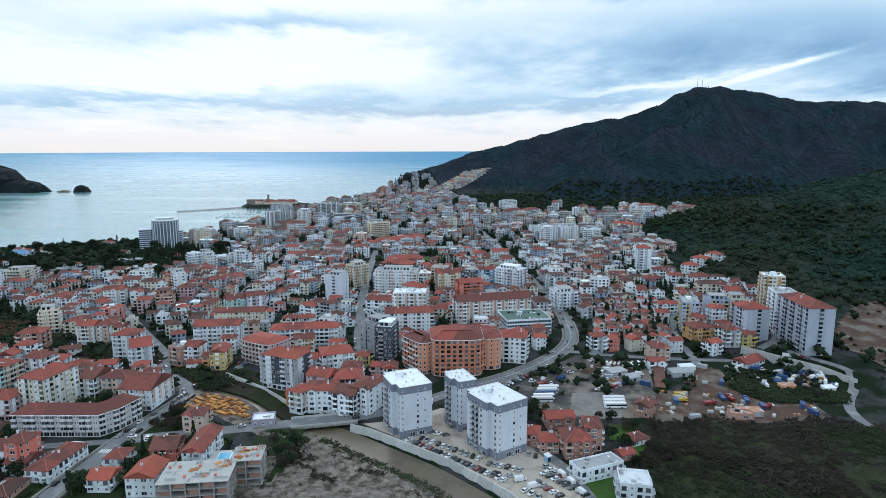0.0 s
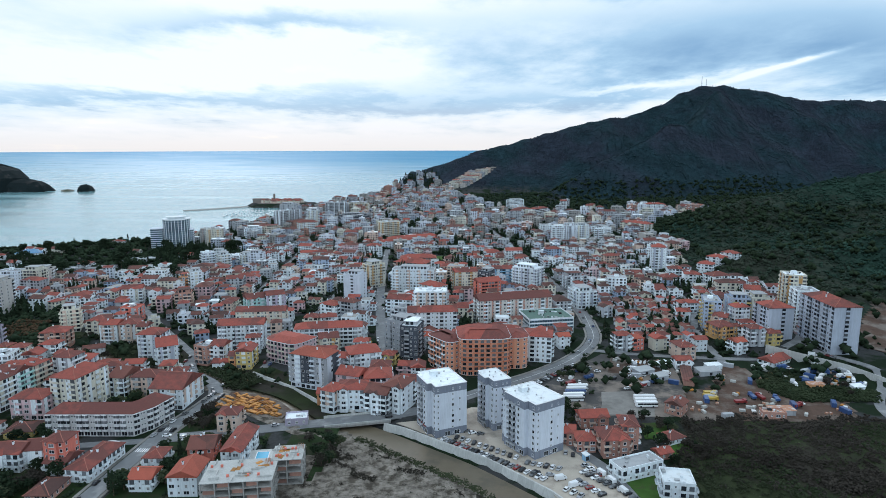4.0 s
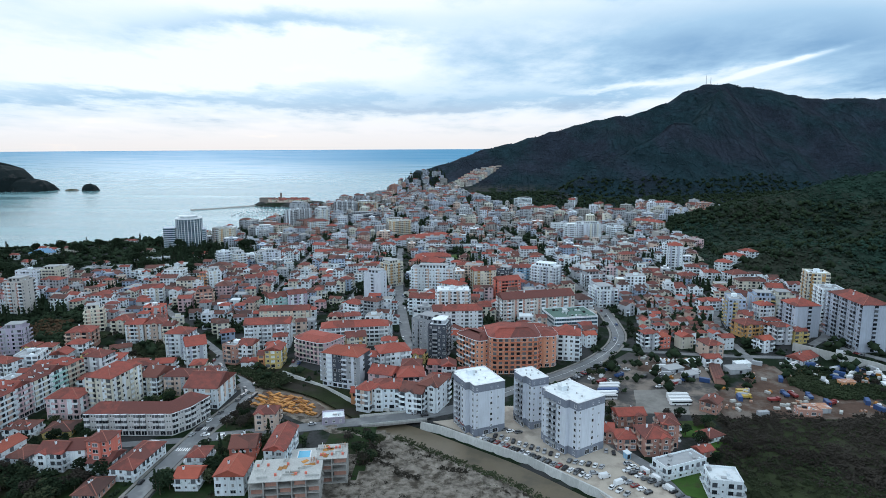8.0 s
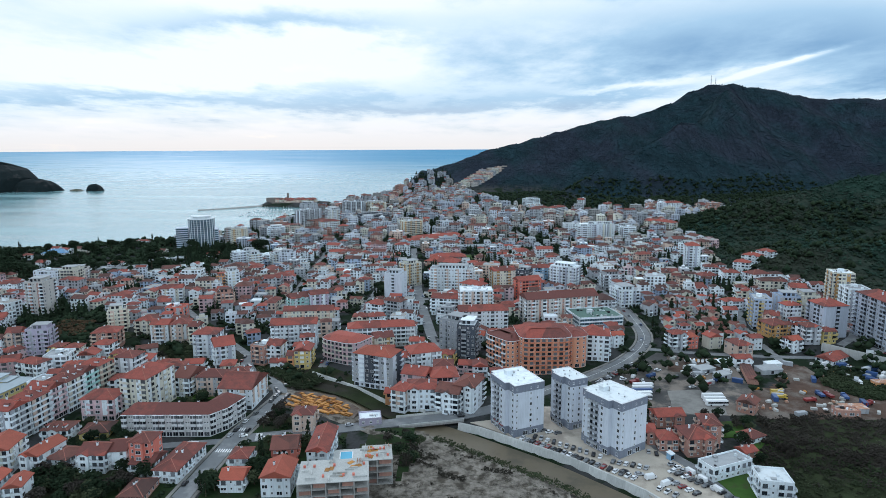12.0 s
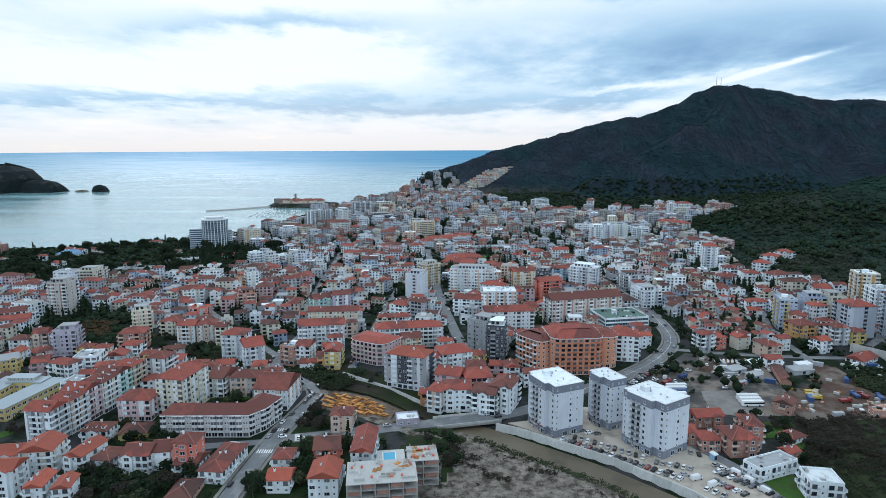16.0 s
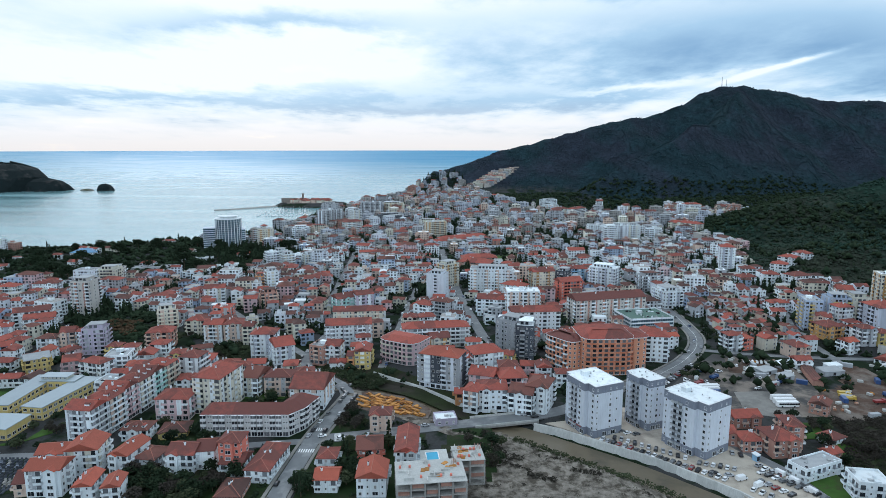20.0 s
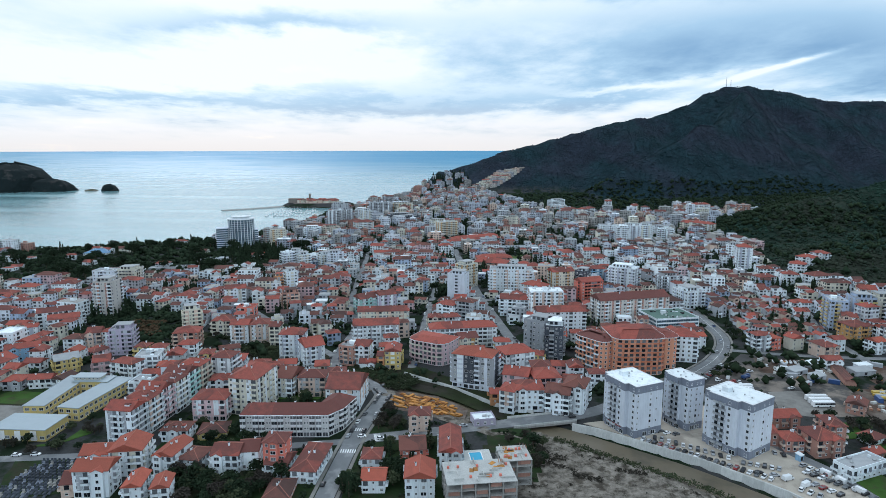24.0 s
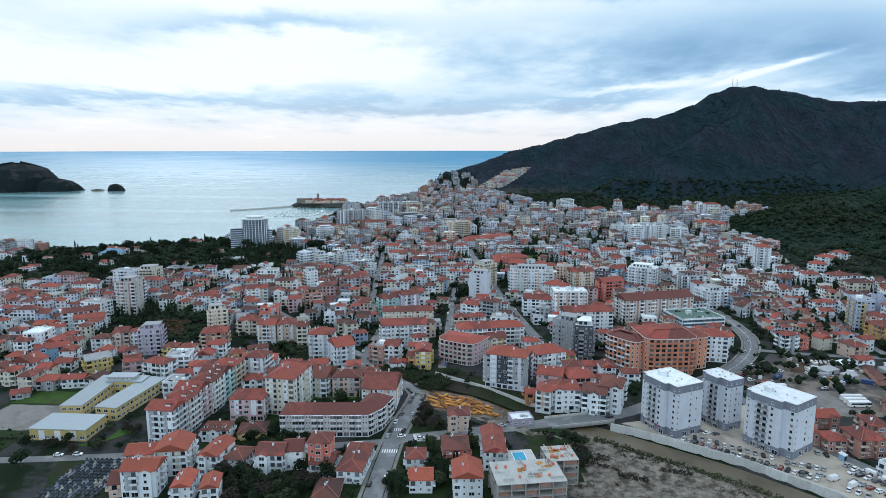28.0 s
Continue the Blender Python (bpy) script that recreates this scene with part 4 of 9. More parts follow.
def openings(w, d, floors, balconies, seed, back=True, sparse=0):
    """Where windows and balconies stand: kind, wall, matrix."""
    pick = random.Random(seed)
    found = []
    for k, (mx, my, turn, length) in enumerate(sides_of(w, d)):
        if k == 2 and not back:
            continue
        bays = max(1, int(round(length / 3.3)))
        wide = length / bays
        if balconies:
            cols = [i for i in range(bays) if (balconies > 3 and k == 0 or 0 < i < bays - 1 if balconies > 2 else i % 3 != 1 if balconies > 1 else i % 3 == 1 or bays <= 2)]
        else:
            cols = [pick.randrange(bays)] if pick.random() < 0.55 else []
        blank = pick.random() < 0.25 and k in (1, 3)
        narrow = pick.random() < 0.4
        for f in range(floors):
            for i in range(bays):
                if sparse and k in (0, 1) and i != bays // 2:
                    continue
                if blank and (i % 2 or bays < 2):
                    continue
                along = -length / 2 + wide * (i + 0.5)
                at = pose(mx, my, 0, 0, 0, math.degrees(turn)) @ pose(along, 0, 0)
                if i in cols and f > 0 and wide > 2.5 and k != 2:
                    found.append(("balcony", at @ pose(0, 0, f * STOREY)))
                elif f == 0 and floors > 3 and pick.random() < 0.5 and wide > 2.9:
                    found.append(("shop", at @ pose(0, 0, 0.15)))
                elif narrow and i % 2:
                    found.append(("small", at @ pose(0, 0, f * STOREY + 1.2)))
                elif pick.random() > 0.07:
                    kind = pick.choice(("window", "window", "blind", "shut", "wide" if wide > 2.8 else "blind"))
                    found.append((kind, at @ pose(pick.uniform(-0.25, 0.25), 0, f * STOREY + 0.85)))
    return found


def house_shell(w, d, floors, roof, z0=-1.2):
    """The walls as one shell, up to the roof: gable ends, or a parapet that steps down to the roof."""
    g = Geo()
    h = floors * STOREY
    a, b = w / 2, d / 2
    base = [(-a, -b, z0), (a, -b, z0), (a, b, z0), (-a, b, z0)]
    if roof == "f":
        t, top = 0.28, h + 0.75
        g.v = base + [(-a, -b, top), (a, -b, top), (a, b, top), (-a, b, top)] + [(x * (1 - t / a), y * (1 - t / b), top) for x, y, _ in base] + [(x * (1 - t / a), y * (1 - t / b), h - 0.1) for x, y, _ in base]
        g.f = [(i + 4 * k, (i + 1) % 4 + 4 * k, (i + 1) % 4 + 4 * k + 4, i + 4 * k + 4) for k in range(3) for i in range(4)]
    else:
        g.v = base + [(-a, -b, h), (a, -b, h), (a, b, h), (-a, b, h)]
        g.f = [(i, (i + 1) % 4, (i + 1) % 4 + 4, i + 4) for i in range(4)]
        if roof == "g":
            rise = b * 0.42
            g.v += [(-a, 0, h + rise), (a, 0, h + rise)]
            g.f += [(5, 6, 9), (7, 4, 8)]
    g.m = [0] * len(g.f)
    return g


def light_window(w, h, blind=0.0):
    """The same window for walls that stay far off."""
    g = Geo()
    a, o = w / 2, -0.06
    g.hull([(-a, 0, 0), (-a, 0, h), (a, 0, h), (a, 0, 0)], [(-a, o, 0), (-a, o, h), (a, o, h), (a, o, 0)], 0, bottom=False)
    g.poly([(-a + 0.1, o - 0.012, 0.1), (a - 0.1, o - 0.012, 0.1), (a - 0.1, o - 0.012, h - 0.1), (-a + 0.1, o - 0.012, h - 0.1)], 1)
    if blind:
        g.poly([(-a + 0.1, o - 0.03, h * (1 - blind)), (a - 0.1, o - 0.03, h * (1 - blind)), (a - 0.1, o - 0.03, h - 0.1), (-a + 0.1, o - 0.03, h - 0.1)], 5)
    return g.mesh("window", [FRAME, GLASS, FRAME, FRAME, FRAME, SHUTTER])


def light_balcony(w, depth=1.25):
    g = Geo()
    a = w / 2
    g.hull([(-a, -depth, -0.18), (a, -depth, -0.18), (a, 0, -0.18), (-a, 0, -0.18)], [(-a, -depth, 0.95), (a, -depth, 0.95), (a, -depth + 0.3, 0.95), (-a, -depth + 0.3, 0.95)], 0)
    g.poly([(-a + 0.3, -0.03, 0.05), (a - 0.3, -0.03, 0.05), (a - 0.3, -0.03, 2.35), (-a + 0.3, -0.03, 2.35)], 2)
    return g.mesh("balcony", [FRAME, STEEL, GLASS])


LIGHT_OF = {"window": light_window(1.3, 1.5), "small": light_window(0.8, 1.0), "shop": light_window(2.7, 2.2), "wide": light_window(2.2, 1.6), "blind": light_window(1.3, 1.5, 0.55), "shut": light_window(1.15, 1.5, 0.88), "balcony": light_balcony(3.2, 1.45)}


def chimney_geo():
    g = Geo()
    g.box(-0.35, -0.3, -0.9, 0.35, 0.3, 1.0, 0)
    g.box(-0.45, -0.4, 1.0, 0.45, 0.4, 1.12, 0)
    g.box(-0.25, -0.2, 1.12, 0.25, 0.2, 1.4, 1)
    return g


CHIMNEY = chimney_geo().mesh("chimney", [WALL["white"], DARK])


def roof_box_geo():
    """A lift house or tank on a flat roof."""
    g = Geo()
    g.box(-1.8, -1.5, 0, 1.8, 1.5, 2.0, 0)
    g.box(-2.0, -1.7, 2.0, 2.0, 1.7, 2.15, 0)
    g.box(2.6, -0.6, 0, 3.6, 0.6, 0.9, 1)
    return g


ROOF_BOX = roof_box_geo().mesh("lift_house", [WALL["white"], STEEL])


def dormer_geo():
    g = Geo()
    g.box(-0.8, -1.2, -0.6, 0.8, 1.2, 0.7, 0)
    g.hull([(-1.0, -1.35, 0.7), (1.0, -1.35, 0.7), (1.0, 1.2, 0.7), (-1.0, 1.2, 0.7)], [(-0.02, -1.35, 1.3), (0.02, -1.35, 1.3), (0.02, 1.2, 1.3), (-0.02, 1.2, 1.3)], 1)
    g.poly([(-0.5, -1.22, -0.2), (0.5, -1.22, -0.2), (0.5, -1.22, 0.55), (-0.5, -1.22, 0.55)], 2)
    return g


DORMER = dormer_geo().mesh("dormer", [WALL["white"], ROOF["red"], GLASS])
MESH_OF = {"window": WINDOW, "small": SMALL_WINDOW, "shop": SHOP_WINDOW, "wide": WIDE_WINDOW, "blind": BLIND_WINDOW, "shut": SHUT_WINDOW}
PLAIN = {"window": "window", "small": "window", "shop": "shop_window", "wide": "window", "blind": "window", "shut": "window"}


def bay_of(pick, w, d, floors, roof):
    """A bay that stands out of the front under a gable of its own: where, how wide, and its two meshes' shapes."""
    bw, out, h = min(4.4, w * 0.42), 1.3, floors * STOREY
    wall, cap = Geo(), Geo()
    rise = bw / 2 * 0.5
    a = bw / 2
    wall.v = [(-a, -out, -1.0), (a, -out, -1.0), (a, 0.3, -1.0), (-a, 0.3, -1.0), (-a, -out, h), (a, -out, h), (a, 0.3, h), (-a, 0.3, h), (0, -out, h + rise), (0, 0.3, h + rise)]
    wall.f = [(0, 1, 5, 8, 4), (1, 2, 6, 5), (3, 0, 4, 7), (2, 3, 7, 9, 6)]
    wall.m = [0] * 4
    deep = min(d * 0.45, 5.0)
    for s in (-1, 1):
        e, t = s * (a + 0.4), 0.16
        low = [(e, -out - 0.4, h - 0.2), (0, -out - 0.4, h + rise), (0, deep, h + rise), (e, deep, h - 0.2)]
        cap.hull(low if s < 0 else low[::-1], [(p, q, r + t) for p, q, r in (low if s < 0 else low[::-1])])
    return pick.choice((-0.24, 0.0, 0.24)) * w, out, wall, cap


def roof_plant(seed, w, d):
    """Air conditioners, tanks and vents standing about a flat roof."""
    pick = random.Random(seed)
    g = Geo()
    for i in range(4 + int(w * d / 60)):
        a, b = pick.uniform(-0.42, 0.42) * w, pick.uniform(-0.42, 0.42) * d
        p, q = pick.uniform(0.3, 1.1), pick.uniform(0.3, 0.8)
        g.box(a - p, b - q, 0, a + p, b + q, pick.uniform(0.4, 1.3), pick.choice((0, 0, 1, 2)))
    return g


def building(x, y, turn, w, d, floors, roof, wall, tiles, balconies=0, dormers=0, bands=0, sparse=0, z=None, group="buildings of the town"):
    """A house or a block of flats on its plot, with roof, windows, balconies, chimneys."""
    z = ground(x, y) + 0.25 if z is None else z
    seed = int(abs(x) * 13 + abs(y) * 7)
    pick = random.Random(seed)
    kind = "house" if floors < 4 else "apartment_building"
    if tiles == "white" and y > 300 and pick.random() < 0.6:
        tiles = "grey"
    thing = new(kind)
    thing.empty_display_size = 2
    thing.matrix_basis = pose(x, y, z, 0, 0, turn)
    words = f"{COLOUR_WORDS[wall]} {floors}-storey {'house' if floors < 4 else 'block of flats'} with a {ROOF_WORDS[roof]} {tiles.replace('_', ' ')} {'tiled ' if tiles in ('red', 'brown', 'orange') else ''}roof"
    tagged(thing, words, "house" if floors < 4 else "apartment building", group)
    spin = roof == "p" or (roof == "h" and d > w)
    lw, ld = (d, w) if spin else (w, d)
    inner = pose(0, 0, 0, 0, 0, 90 if spin else 0)
    shape = {"p": "g"}.get(roof, roof)
    part("wall", house_shell(lw, ld, floors, shape), [WALL[wall]], thing, at=inner)
    h = floors * STOREY
    if shape == "f":
        part("roof", flat_roof_geo(lw, ld, h), [ROOF[tiles]], thing, at=inner)
        tagged(part("roof_plant", roof_plant(seed, lw, ld), [STEEL, WALL["white"], DARK], thing, at=inner @ pose(0, 0, h + 0.05)), kind="stuff")
        if floors > 4 and pick.random() < 0.6:
            a, b = lw * 0.33, ld * 0.33
            g = Geo()
            g.box(-a, -b, 0, a, b, 2.7, 0)
            g.box(-a - 0.7, -b - 0.7, 2.7, a + 0.7, b + 0.7, 2.95, 1)
            for i in range(int(a / 1.6)):
                g.box(-a + 0.6 + i * 3.2, -b - 0.04, 0.3, -a + 2.6 + i * 3.2, -b + 0.02, 2.3, 2)
            part("penthouse", g, [WALL[wall if wall != "slate" else "grey"], ROOF[tiles], GLASS], thing, at=inner @ pose(lw * pick.uniform(-0.08, 0.08), ld * 0.08, h + 0.05))
        if floors > 3:
            part("lift_house", ROOF_BOX, None, thing, at=pose(pick.uniform(-0.15, 0.15) * w, d * 0.1, h + 0.05))
    else:
        g, top = roof_geo(shape, lw, ld, h)
        part("roof", g, [ROOF[tiles], RIDGE_CAP], thing, at=inner)
        for _ in range(1 + (pick.random() < 0.5) + (w > 25)):
            part("chimney", CHIMNEY, None, thing, at=pose(pick.uniform(-0.3, 0.3) * w, pick.uniform(-0.18, 0.18) * d, top - 0.3))
        for i in range(dormers):
            part("dormer", DORMER, None, thing, at=pose(-w / 2 + (i + 0.5) * w / dormers, -d * 0.27, h + d * 0.1))
    pick = random.Random(seed + 5)
    if not balconies and floors > 1 and not bands and not sparse:
        balconies = pick.choice((1, 2, 2, 3) if floors > 3 else (0, 1, 2, 2))
    if shape != "f" and not sparse and w > 7.5 and floors < 6 and pick.random() < 0.5:
        along, out, wall_geo, cap_geo = bay_of(pick, w, d, floors, shape)
        bay = part("bay", wall_geo, [WALL[wall]], thing, at=pose(along, -d / 2, 0))
        part("bay_roof", cap_geo, [ROOF[tiles]], bay)
        for f in range(floors):
            part("window", WIDE_WINDOW if pick.random() < 0.5 else WINDOW, None, bay, at=pose(0, -out, f * STOREY + 0.85))
    if bands:
        for f in range(1, floors + 1):
            g = Geo()
            g.box(-w / 2 - 0.12, -d / 2 - 0.12, f * STOREY - 0.5, w / 2 + 0.12, d / 2 + 0.12, f * STOREY - 0.2)
            part("cornice", g, [WALL["white"]], thing)
            for sx, sy, st, length in sides_of(w, d)[:1] + sides_of(w, d)[3:]:
                g = Geo()
                g.box(-length / 2 + 0.5, -0.05, 0, length / 2 - 0.5, 0.02, 1.6, 1)
                for i in range(1, int(length / 2)):
                    g.box(-length / 2 + i * 2, -0.1, 0, -length / 2 + i * 2 + 0.1, 0.02, 1.6, 0)
                part("ribbon_window", g, [FRAME, GLASS_BLUE], thing, at=pose(sx, sy, f * STOREY - 2.3, 0, 0, math.degrees(st)))
    else:
        near = y < 312
        joined = Geo()
        trim = {"white": "white", "slate": "grey", "striped": "white", "skyblue": "yellow", "brick": "peach"}.get(wall, wall)
        for what, at in openings(w, d, floors, balconies, seed, not near, sparse):
            me = balcony_for(WALL[trim if pick.random() < 0.9 else "white"]) if what == "balcony" else MESH_OF[what]
            if near:
                part("balcony" if what == "balcony" else PLAIN[what], me, None, thing, at=at)
            else:
                add_mesh(joined, LIGHT_OF[what], at, 0 if what != "balcony" else 2)
        if joined.f:
            tagged(part("glazing", joined, [FRAME, GLASS, WALL[trim], STEEL, GLASS, SHUTTER], thing, "small framed windows and balconies"), kind="stuff")
        if floors > 3 and wall not in ("striped", "slate", "brick") and not sparse and pick.random() < 0.6:
            tone = pick.choice({"white": ("grey", "peach", "bluegrey", "cream"), "cream": ("white", "peach", "ochre"), "pink": ("white", "cream")}.get(wall, ("white", "grey")))
            for sx, sy, st, length in sides_of(w, d)[:2] + sides_of(w, d)[3:]:
                for share in ((0.0,) if length < 12 else (-0.3, 0.22) if length < 24 else (-0.38, -0.1, 0.15, 0.4)):
                    g = Geo()
                    g.box(length * share - 1.3, -0.045, STOREY, length * share + 1.3, 0.02, h - 0.15)
                    part("cladding", g, [WALL[tone]], thing, at=pose(sx, sy, 0, 0, 0, math.degrees(st)))
        if wall == "striped":
            g = Geo()
            for i in range(0, int(w / 3.3)):
                if i % 2:
                    g.box(-w / 2 + i * 3.3, -d / 2 - 0.04, 3, -w / 2 + i * 3.3 + 1.6, -d / 2 + 0.02, h - 0.4)
            part("cladding", g, [WALL["brick"]], thing)
    TAKEN.append((x, y, w, d, math.radians(turn)))
    return thing

# ---- the three pale towers on the car park ----
def framed(w, h):
    """A window in two pieces: the frame, and the pane that sits in it."""
    frame_geo, pane = Geo(), Geo()
    t, o = 0.09, -0.07
    frame_geo.frame_ring(w, h, t, o)
    frame_geo.box(-w / 2 - 0.1, -0.18, -0.08, w / 2 + 0.1, 0, 0, 0)
    pane.box(-w / 2 + t, -0.03, t, w / 2 - t, 0.01, h - t)
    return frame_geo.mesh("window", [FRAME]), pane.mesh("pane", [GLASS])


TOWER_WINDOW, TOWER_SLIT = framed(1.3, 1.5), framed(0.75, 1.1)


def tower_window(kind, thing, at):
    ob = part("window", kind[0], None, thing, at=at)
    part("pane", kind[1], None, ob)


def tower(x, y, turn, w, d, h, label):
    """w: width of the face with small windows, d: length of the balcony face, which looks to -x."""
    thing = tagged(new("apartment_tower"), label, "apartment tower", "pale towers on the car park")
    thing.matrix_basis = pose(x, y, ground(x, y) + 0.15, 0, 0, turn)
    low, high, n = 3.9, h - 3.0, 9
    rise = h / n
    notch = 2.2

    def ring(o=0.0):
        """The plan: a block whose balcony face steps back at both ends and whose near corner is cut."""
        a, b = w / 2 + o, d / 2 + o
        return [(-a + notch, -b), (a, -b), (a, b), (-a + notch * 0.6, b), (-a + notch * 0.6, b - 3), (-a, b - 3), (-a, -b + 5.5), (-a + notch, -b + 5.5)]

    for name, z0, z1, o, paint in (("base_wall", -1, low, 0.05, WALL["band"]), ("wall", low, high, 0.0, WALL["palegrey"]), ("top_wall", high, h + 0.7, 0.04, WALL["band"])):
        g = Geo()
        g.hull([(a, b, z0) for a, b in ring(o)], [(a, b, z1) for a, b in ring(o)], 0)
        part(name, g, [paint], thing)
    g = Geo()
    g.hull([(a, b, h + 0.70) for a, b in ring(-0.4)], [(a, b, h + 0.76) for a, b in ring(-0.4)])
    part("roof", g, [ROOF["white"]], thing)
    for i in range(8):
        p, q = ring(0.08)[i], ring(0.08)[(i + 1) % 8]
        g = Geo()
        r = math.hypot(q[0] - p[0], q[1] - p[1])
        nx, ny = (q[1] - p[1]) / r, -(q[0] - p[0]) / r
        g.hull([(*p, h + 0.7), (*q, h + 0.7), (q[0] - nx * 0.35, q[1] - ny * 0.35, h + 0.7), (p[0] - nx * 0.35, p[1] - ny * 0.35, h + 0.7)],
               [(*p, h + 0.95), (*q, h + 0.95), (q[0] - nx * 0.35, q[1] - ny * 0.35, h + 0.95), (p[0] - nx * 0.35, p[1] - ny * 0.35, h + 0.95)])
        part("parapet", g, [PAINT_WHITE], thing)
    if w > 12:
        part("lift_house", ROOF_BOX, None, thing, at=pose(-w * 0.1, d * 0.2, h + 0.76))
    for i in range(5):
        g = Geo()
        g.box(-0.25, -0.25, 0, 0.25, 0.25, 0.7)
        part("vent", g, [STEEL], thing, at=pose(dice.uniform(-0.3, 0.3) * w, dice.uniform(-0.35, 0.35) * d, h + 0.76))
    paint = WALL["palegrey"]
    wide = balcony_for(WALL["grey"], 2.6)
    for f in range(n):
        z = f * rise
        # balcony face
        for k, along in enumerate((-d / 2 + 7.2, -d / 2 + 10.2, -d / 2 + 13.4)):
            if along > d / 2 - 4:
                continue
            at = pose(-w / 2, -along, z, 0, 0, -90)
            if f > 0 and k < 2:
                part("balcony", wide, None, thing, at=at)
            else:
                tower_window(TOWER_WINDOW, thing, at @ pose(0, 0, 0.9))
        tower_window(TOWER_SLIT, thing, pose(-w / 2 + notch * 0.6, d / 2 - 1.4, z + 1.1, 0, 0, -90))
        tower_window(TOWER_WINDOW, thing, pose(-w / 2 + notch, -d / 2 + 1.6, z + 0.9, 0, 0, -90))
        if f:
            tower_window(TOWER_SLIT, thing, pose(-w / 2 + notch + 1.4, -d / 2, z + 1.1))
        # end face, with few small openings
        for k, share in enumerate((0.1, 0.3)):
            if k == 0 or (f + k) % 2:
                tower_window(TOWER_WINDOW if k == 0 and f in (2, 3, 5) else TOWER_SLIT, thing, pose(w * share, -d / 2, z + 1.0))
        for along in (-d * 0.3, 0.0, d * 0.3):
            tower_window(TOWER_SLIT, thing, pose(w / 2, along, z + 1.0, 0, 0, 90))
    for along in (-w * 0.05, w * 0.22):
        part("shop_window", SHOP_WINDOW, None, thing, at=pose(along, -d / 2 - 0.05, 0.3))
    for along in (-d * 0.2, d * 0.05, d * 0.25):
        part("shop_window", SHOP_WINDOW, None, thing, at=pose(-w / 2 - 0.05, along, 0.3, 0, 0, -90))
    TAKEN.append((x, y, w + 6, d + 6, math.radians(turn)))
    return thing


first = tower(-29.2, 294.6, 25, 19, 22.5, 25.6, "pale grey tower with dark base and a red awning")
g = Geo()
g.hull([(-9.9, -4, 3.2), (-8.6, -4, 3.2), (-8.6, 6, 3.2), (-9.9, 6, 3.2)], [(-9.6, -4, 3.6), (-8.6, -4, 3.9), (-8.6, 6, 3.9), (-9.6, 6, 3.6)])
part("awning", g, [CAR["red"]], first, "long red awning", at=pose(0, 0, 0))
tower(-2.4, 298.6, 25, 12, 16, 25.6, "slim pale grey tower with dark base and top")
tower(14.8, 275.2, 34, 19.5, 23, 25.6, "broad pale grey tower with balconies and shops below")


# ---- the terracotta block with rounded ends ----
def offset(ring, o):
    out = []
    n = len(ring)
    for i in range(n):
        p, q, r = ring[i - 1], ring[i], ring[(i + 1) % n]
        a = Vector((q[1] - p[1], p[0] - q[0])).normalized()
        b = Vector((r[1] - q[1], q[0] - r[0])).normalized()
        m = (a + b)
        m = m / max(m.length_squared, 0.2) * 2
        out.append((q[0] + m[0] * o, q[1] + m[1] * o))
    return out


def banded_block(name, label, x, y, turn, ring, floors, wall, paints, fronts, tiles, lift=4.5, bay=3.2, category="apartment building"):
    """A block on a many-sided plan with balcony bands all along some of its sides."""
    thing = tagged(new(name), label, category, "buildings of the town")
    thing.matrix_basis = pose(x, y, ground(x, y) + 0.2, 0, 0, turn)
    h = floors * STOREY
    g = Geo()
    g.hull([(a, b, -1) for a, b in ring], [(a, b, h) for a, b in ring])
    part("wall", g, [wall], thing)
    if tiles == "red":
        g = Geo()
        eave, top = offset(ring, 0.9), offset(ring, -7.0)
        g.hull([(a, b, h) for a, b in eave], [(a, b, h + 0.35) for a, b in eave], 1)
        g.hull([(a, b, h + 0.35) for a, b in offset(ring, 0.8)], [(a, b, h + lift) for a, b in top])
        part("roof", g, [ROOF["red"], WALL["white"]], thing)
    else:
        g = Geo()
        g.hull([(a, b, h) for a, b in offset(ring, 0.25)], [(a, b, h + 0.9) for a, b in offset(ring, 0.25)])
        part("roof", g, [ROOF[tiles]], thing)
    n = len(ring)
    for i in range(n):
        p, q = Vector(ring[i]), Vector(ring[(i + 1) % n])
        length, ang = (q - p).length, math.degrees(math.atan2(q[1] - p[1], q[0] - p[0]))
        bays = max(1, int(length / bay))
        for f in range(floors):
            for k in range(bays):
                mid = p + (q - p) * (k + 0.5) / bays
                at = pose(mid[0], mid[1], f * STOREY, 0, 0, ang)
                if i in fronts and f > 0:
                    part("balcony", balcony_for(paints[(f + k) % len(paints) if len(paints) > 2 else (k // 2 + f) % len(paints)], round(length / bays - 0.15, 2)), None, thing, at=at)
                elif i not in fronts or f == 0:
                    if y < 420 or f % 2 == 0:
                        part("window", WINDOW if f else SHOP_WINDOW, None, thing, at=at @ pose(0, 0, 0.9 if f else 0.2))
    TAKEN.append((x, y, 46, 34, math.radians(turn)))
    return thing


def round_ring(w, d, cut):
    a, b = w / 2, d / 2
    return [(-a, -b + cut), (-a + cut * 0.3, -b + cut * 0.3), (-a + cut, -b), (a - cut, -b), (a - cut * 0.3, -b + cut * 0.3), (a, -b + cut), (a, b), (-a, b)]


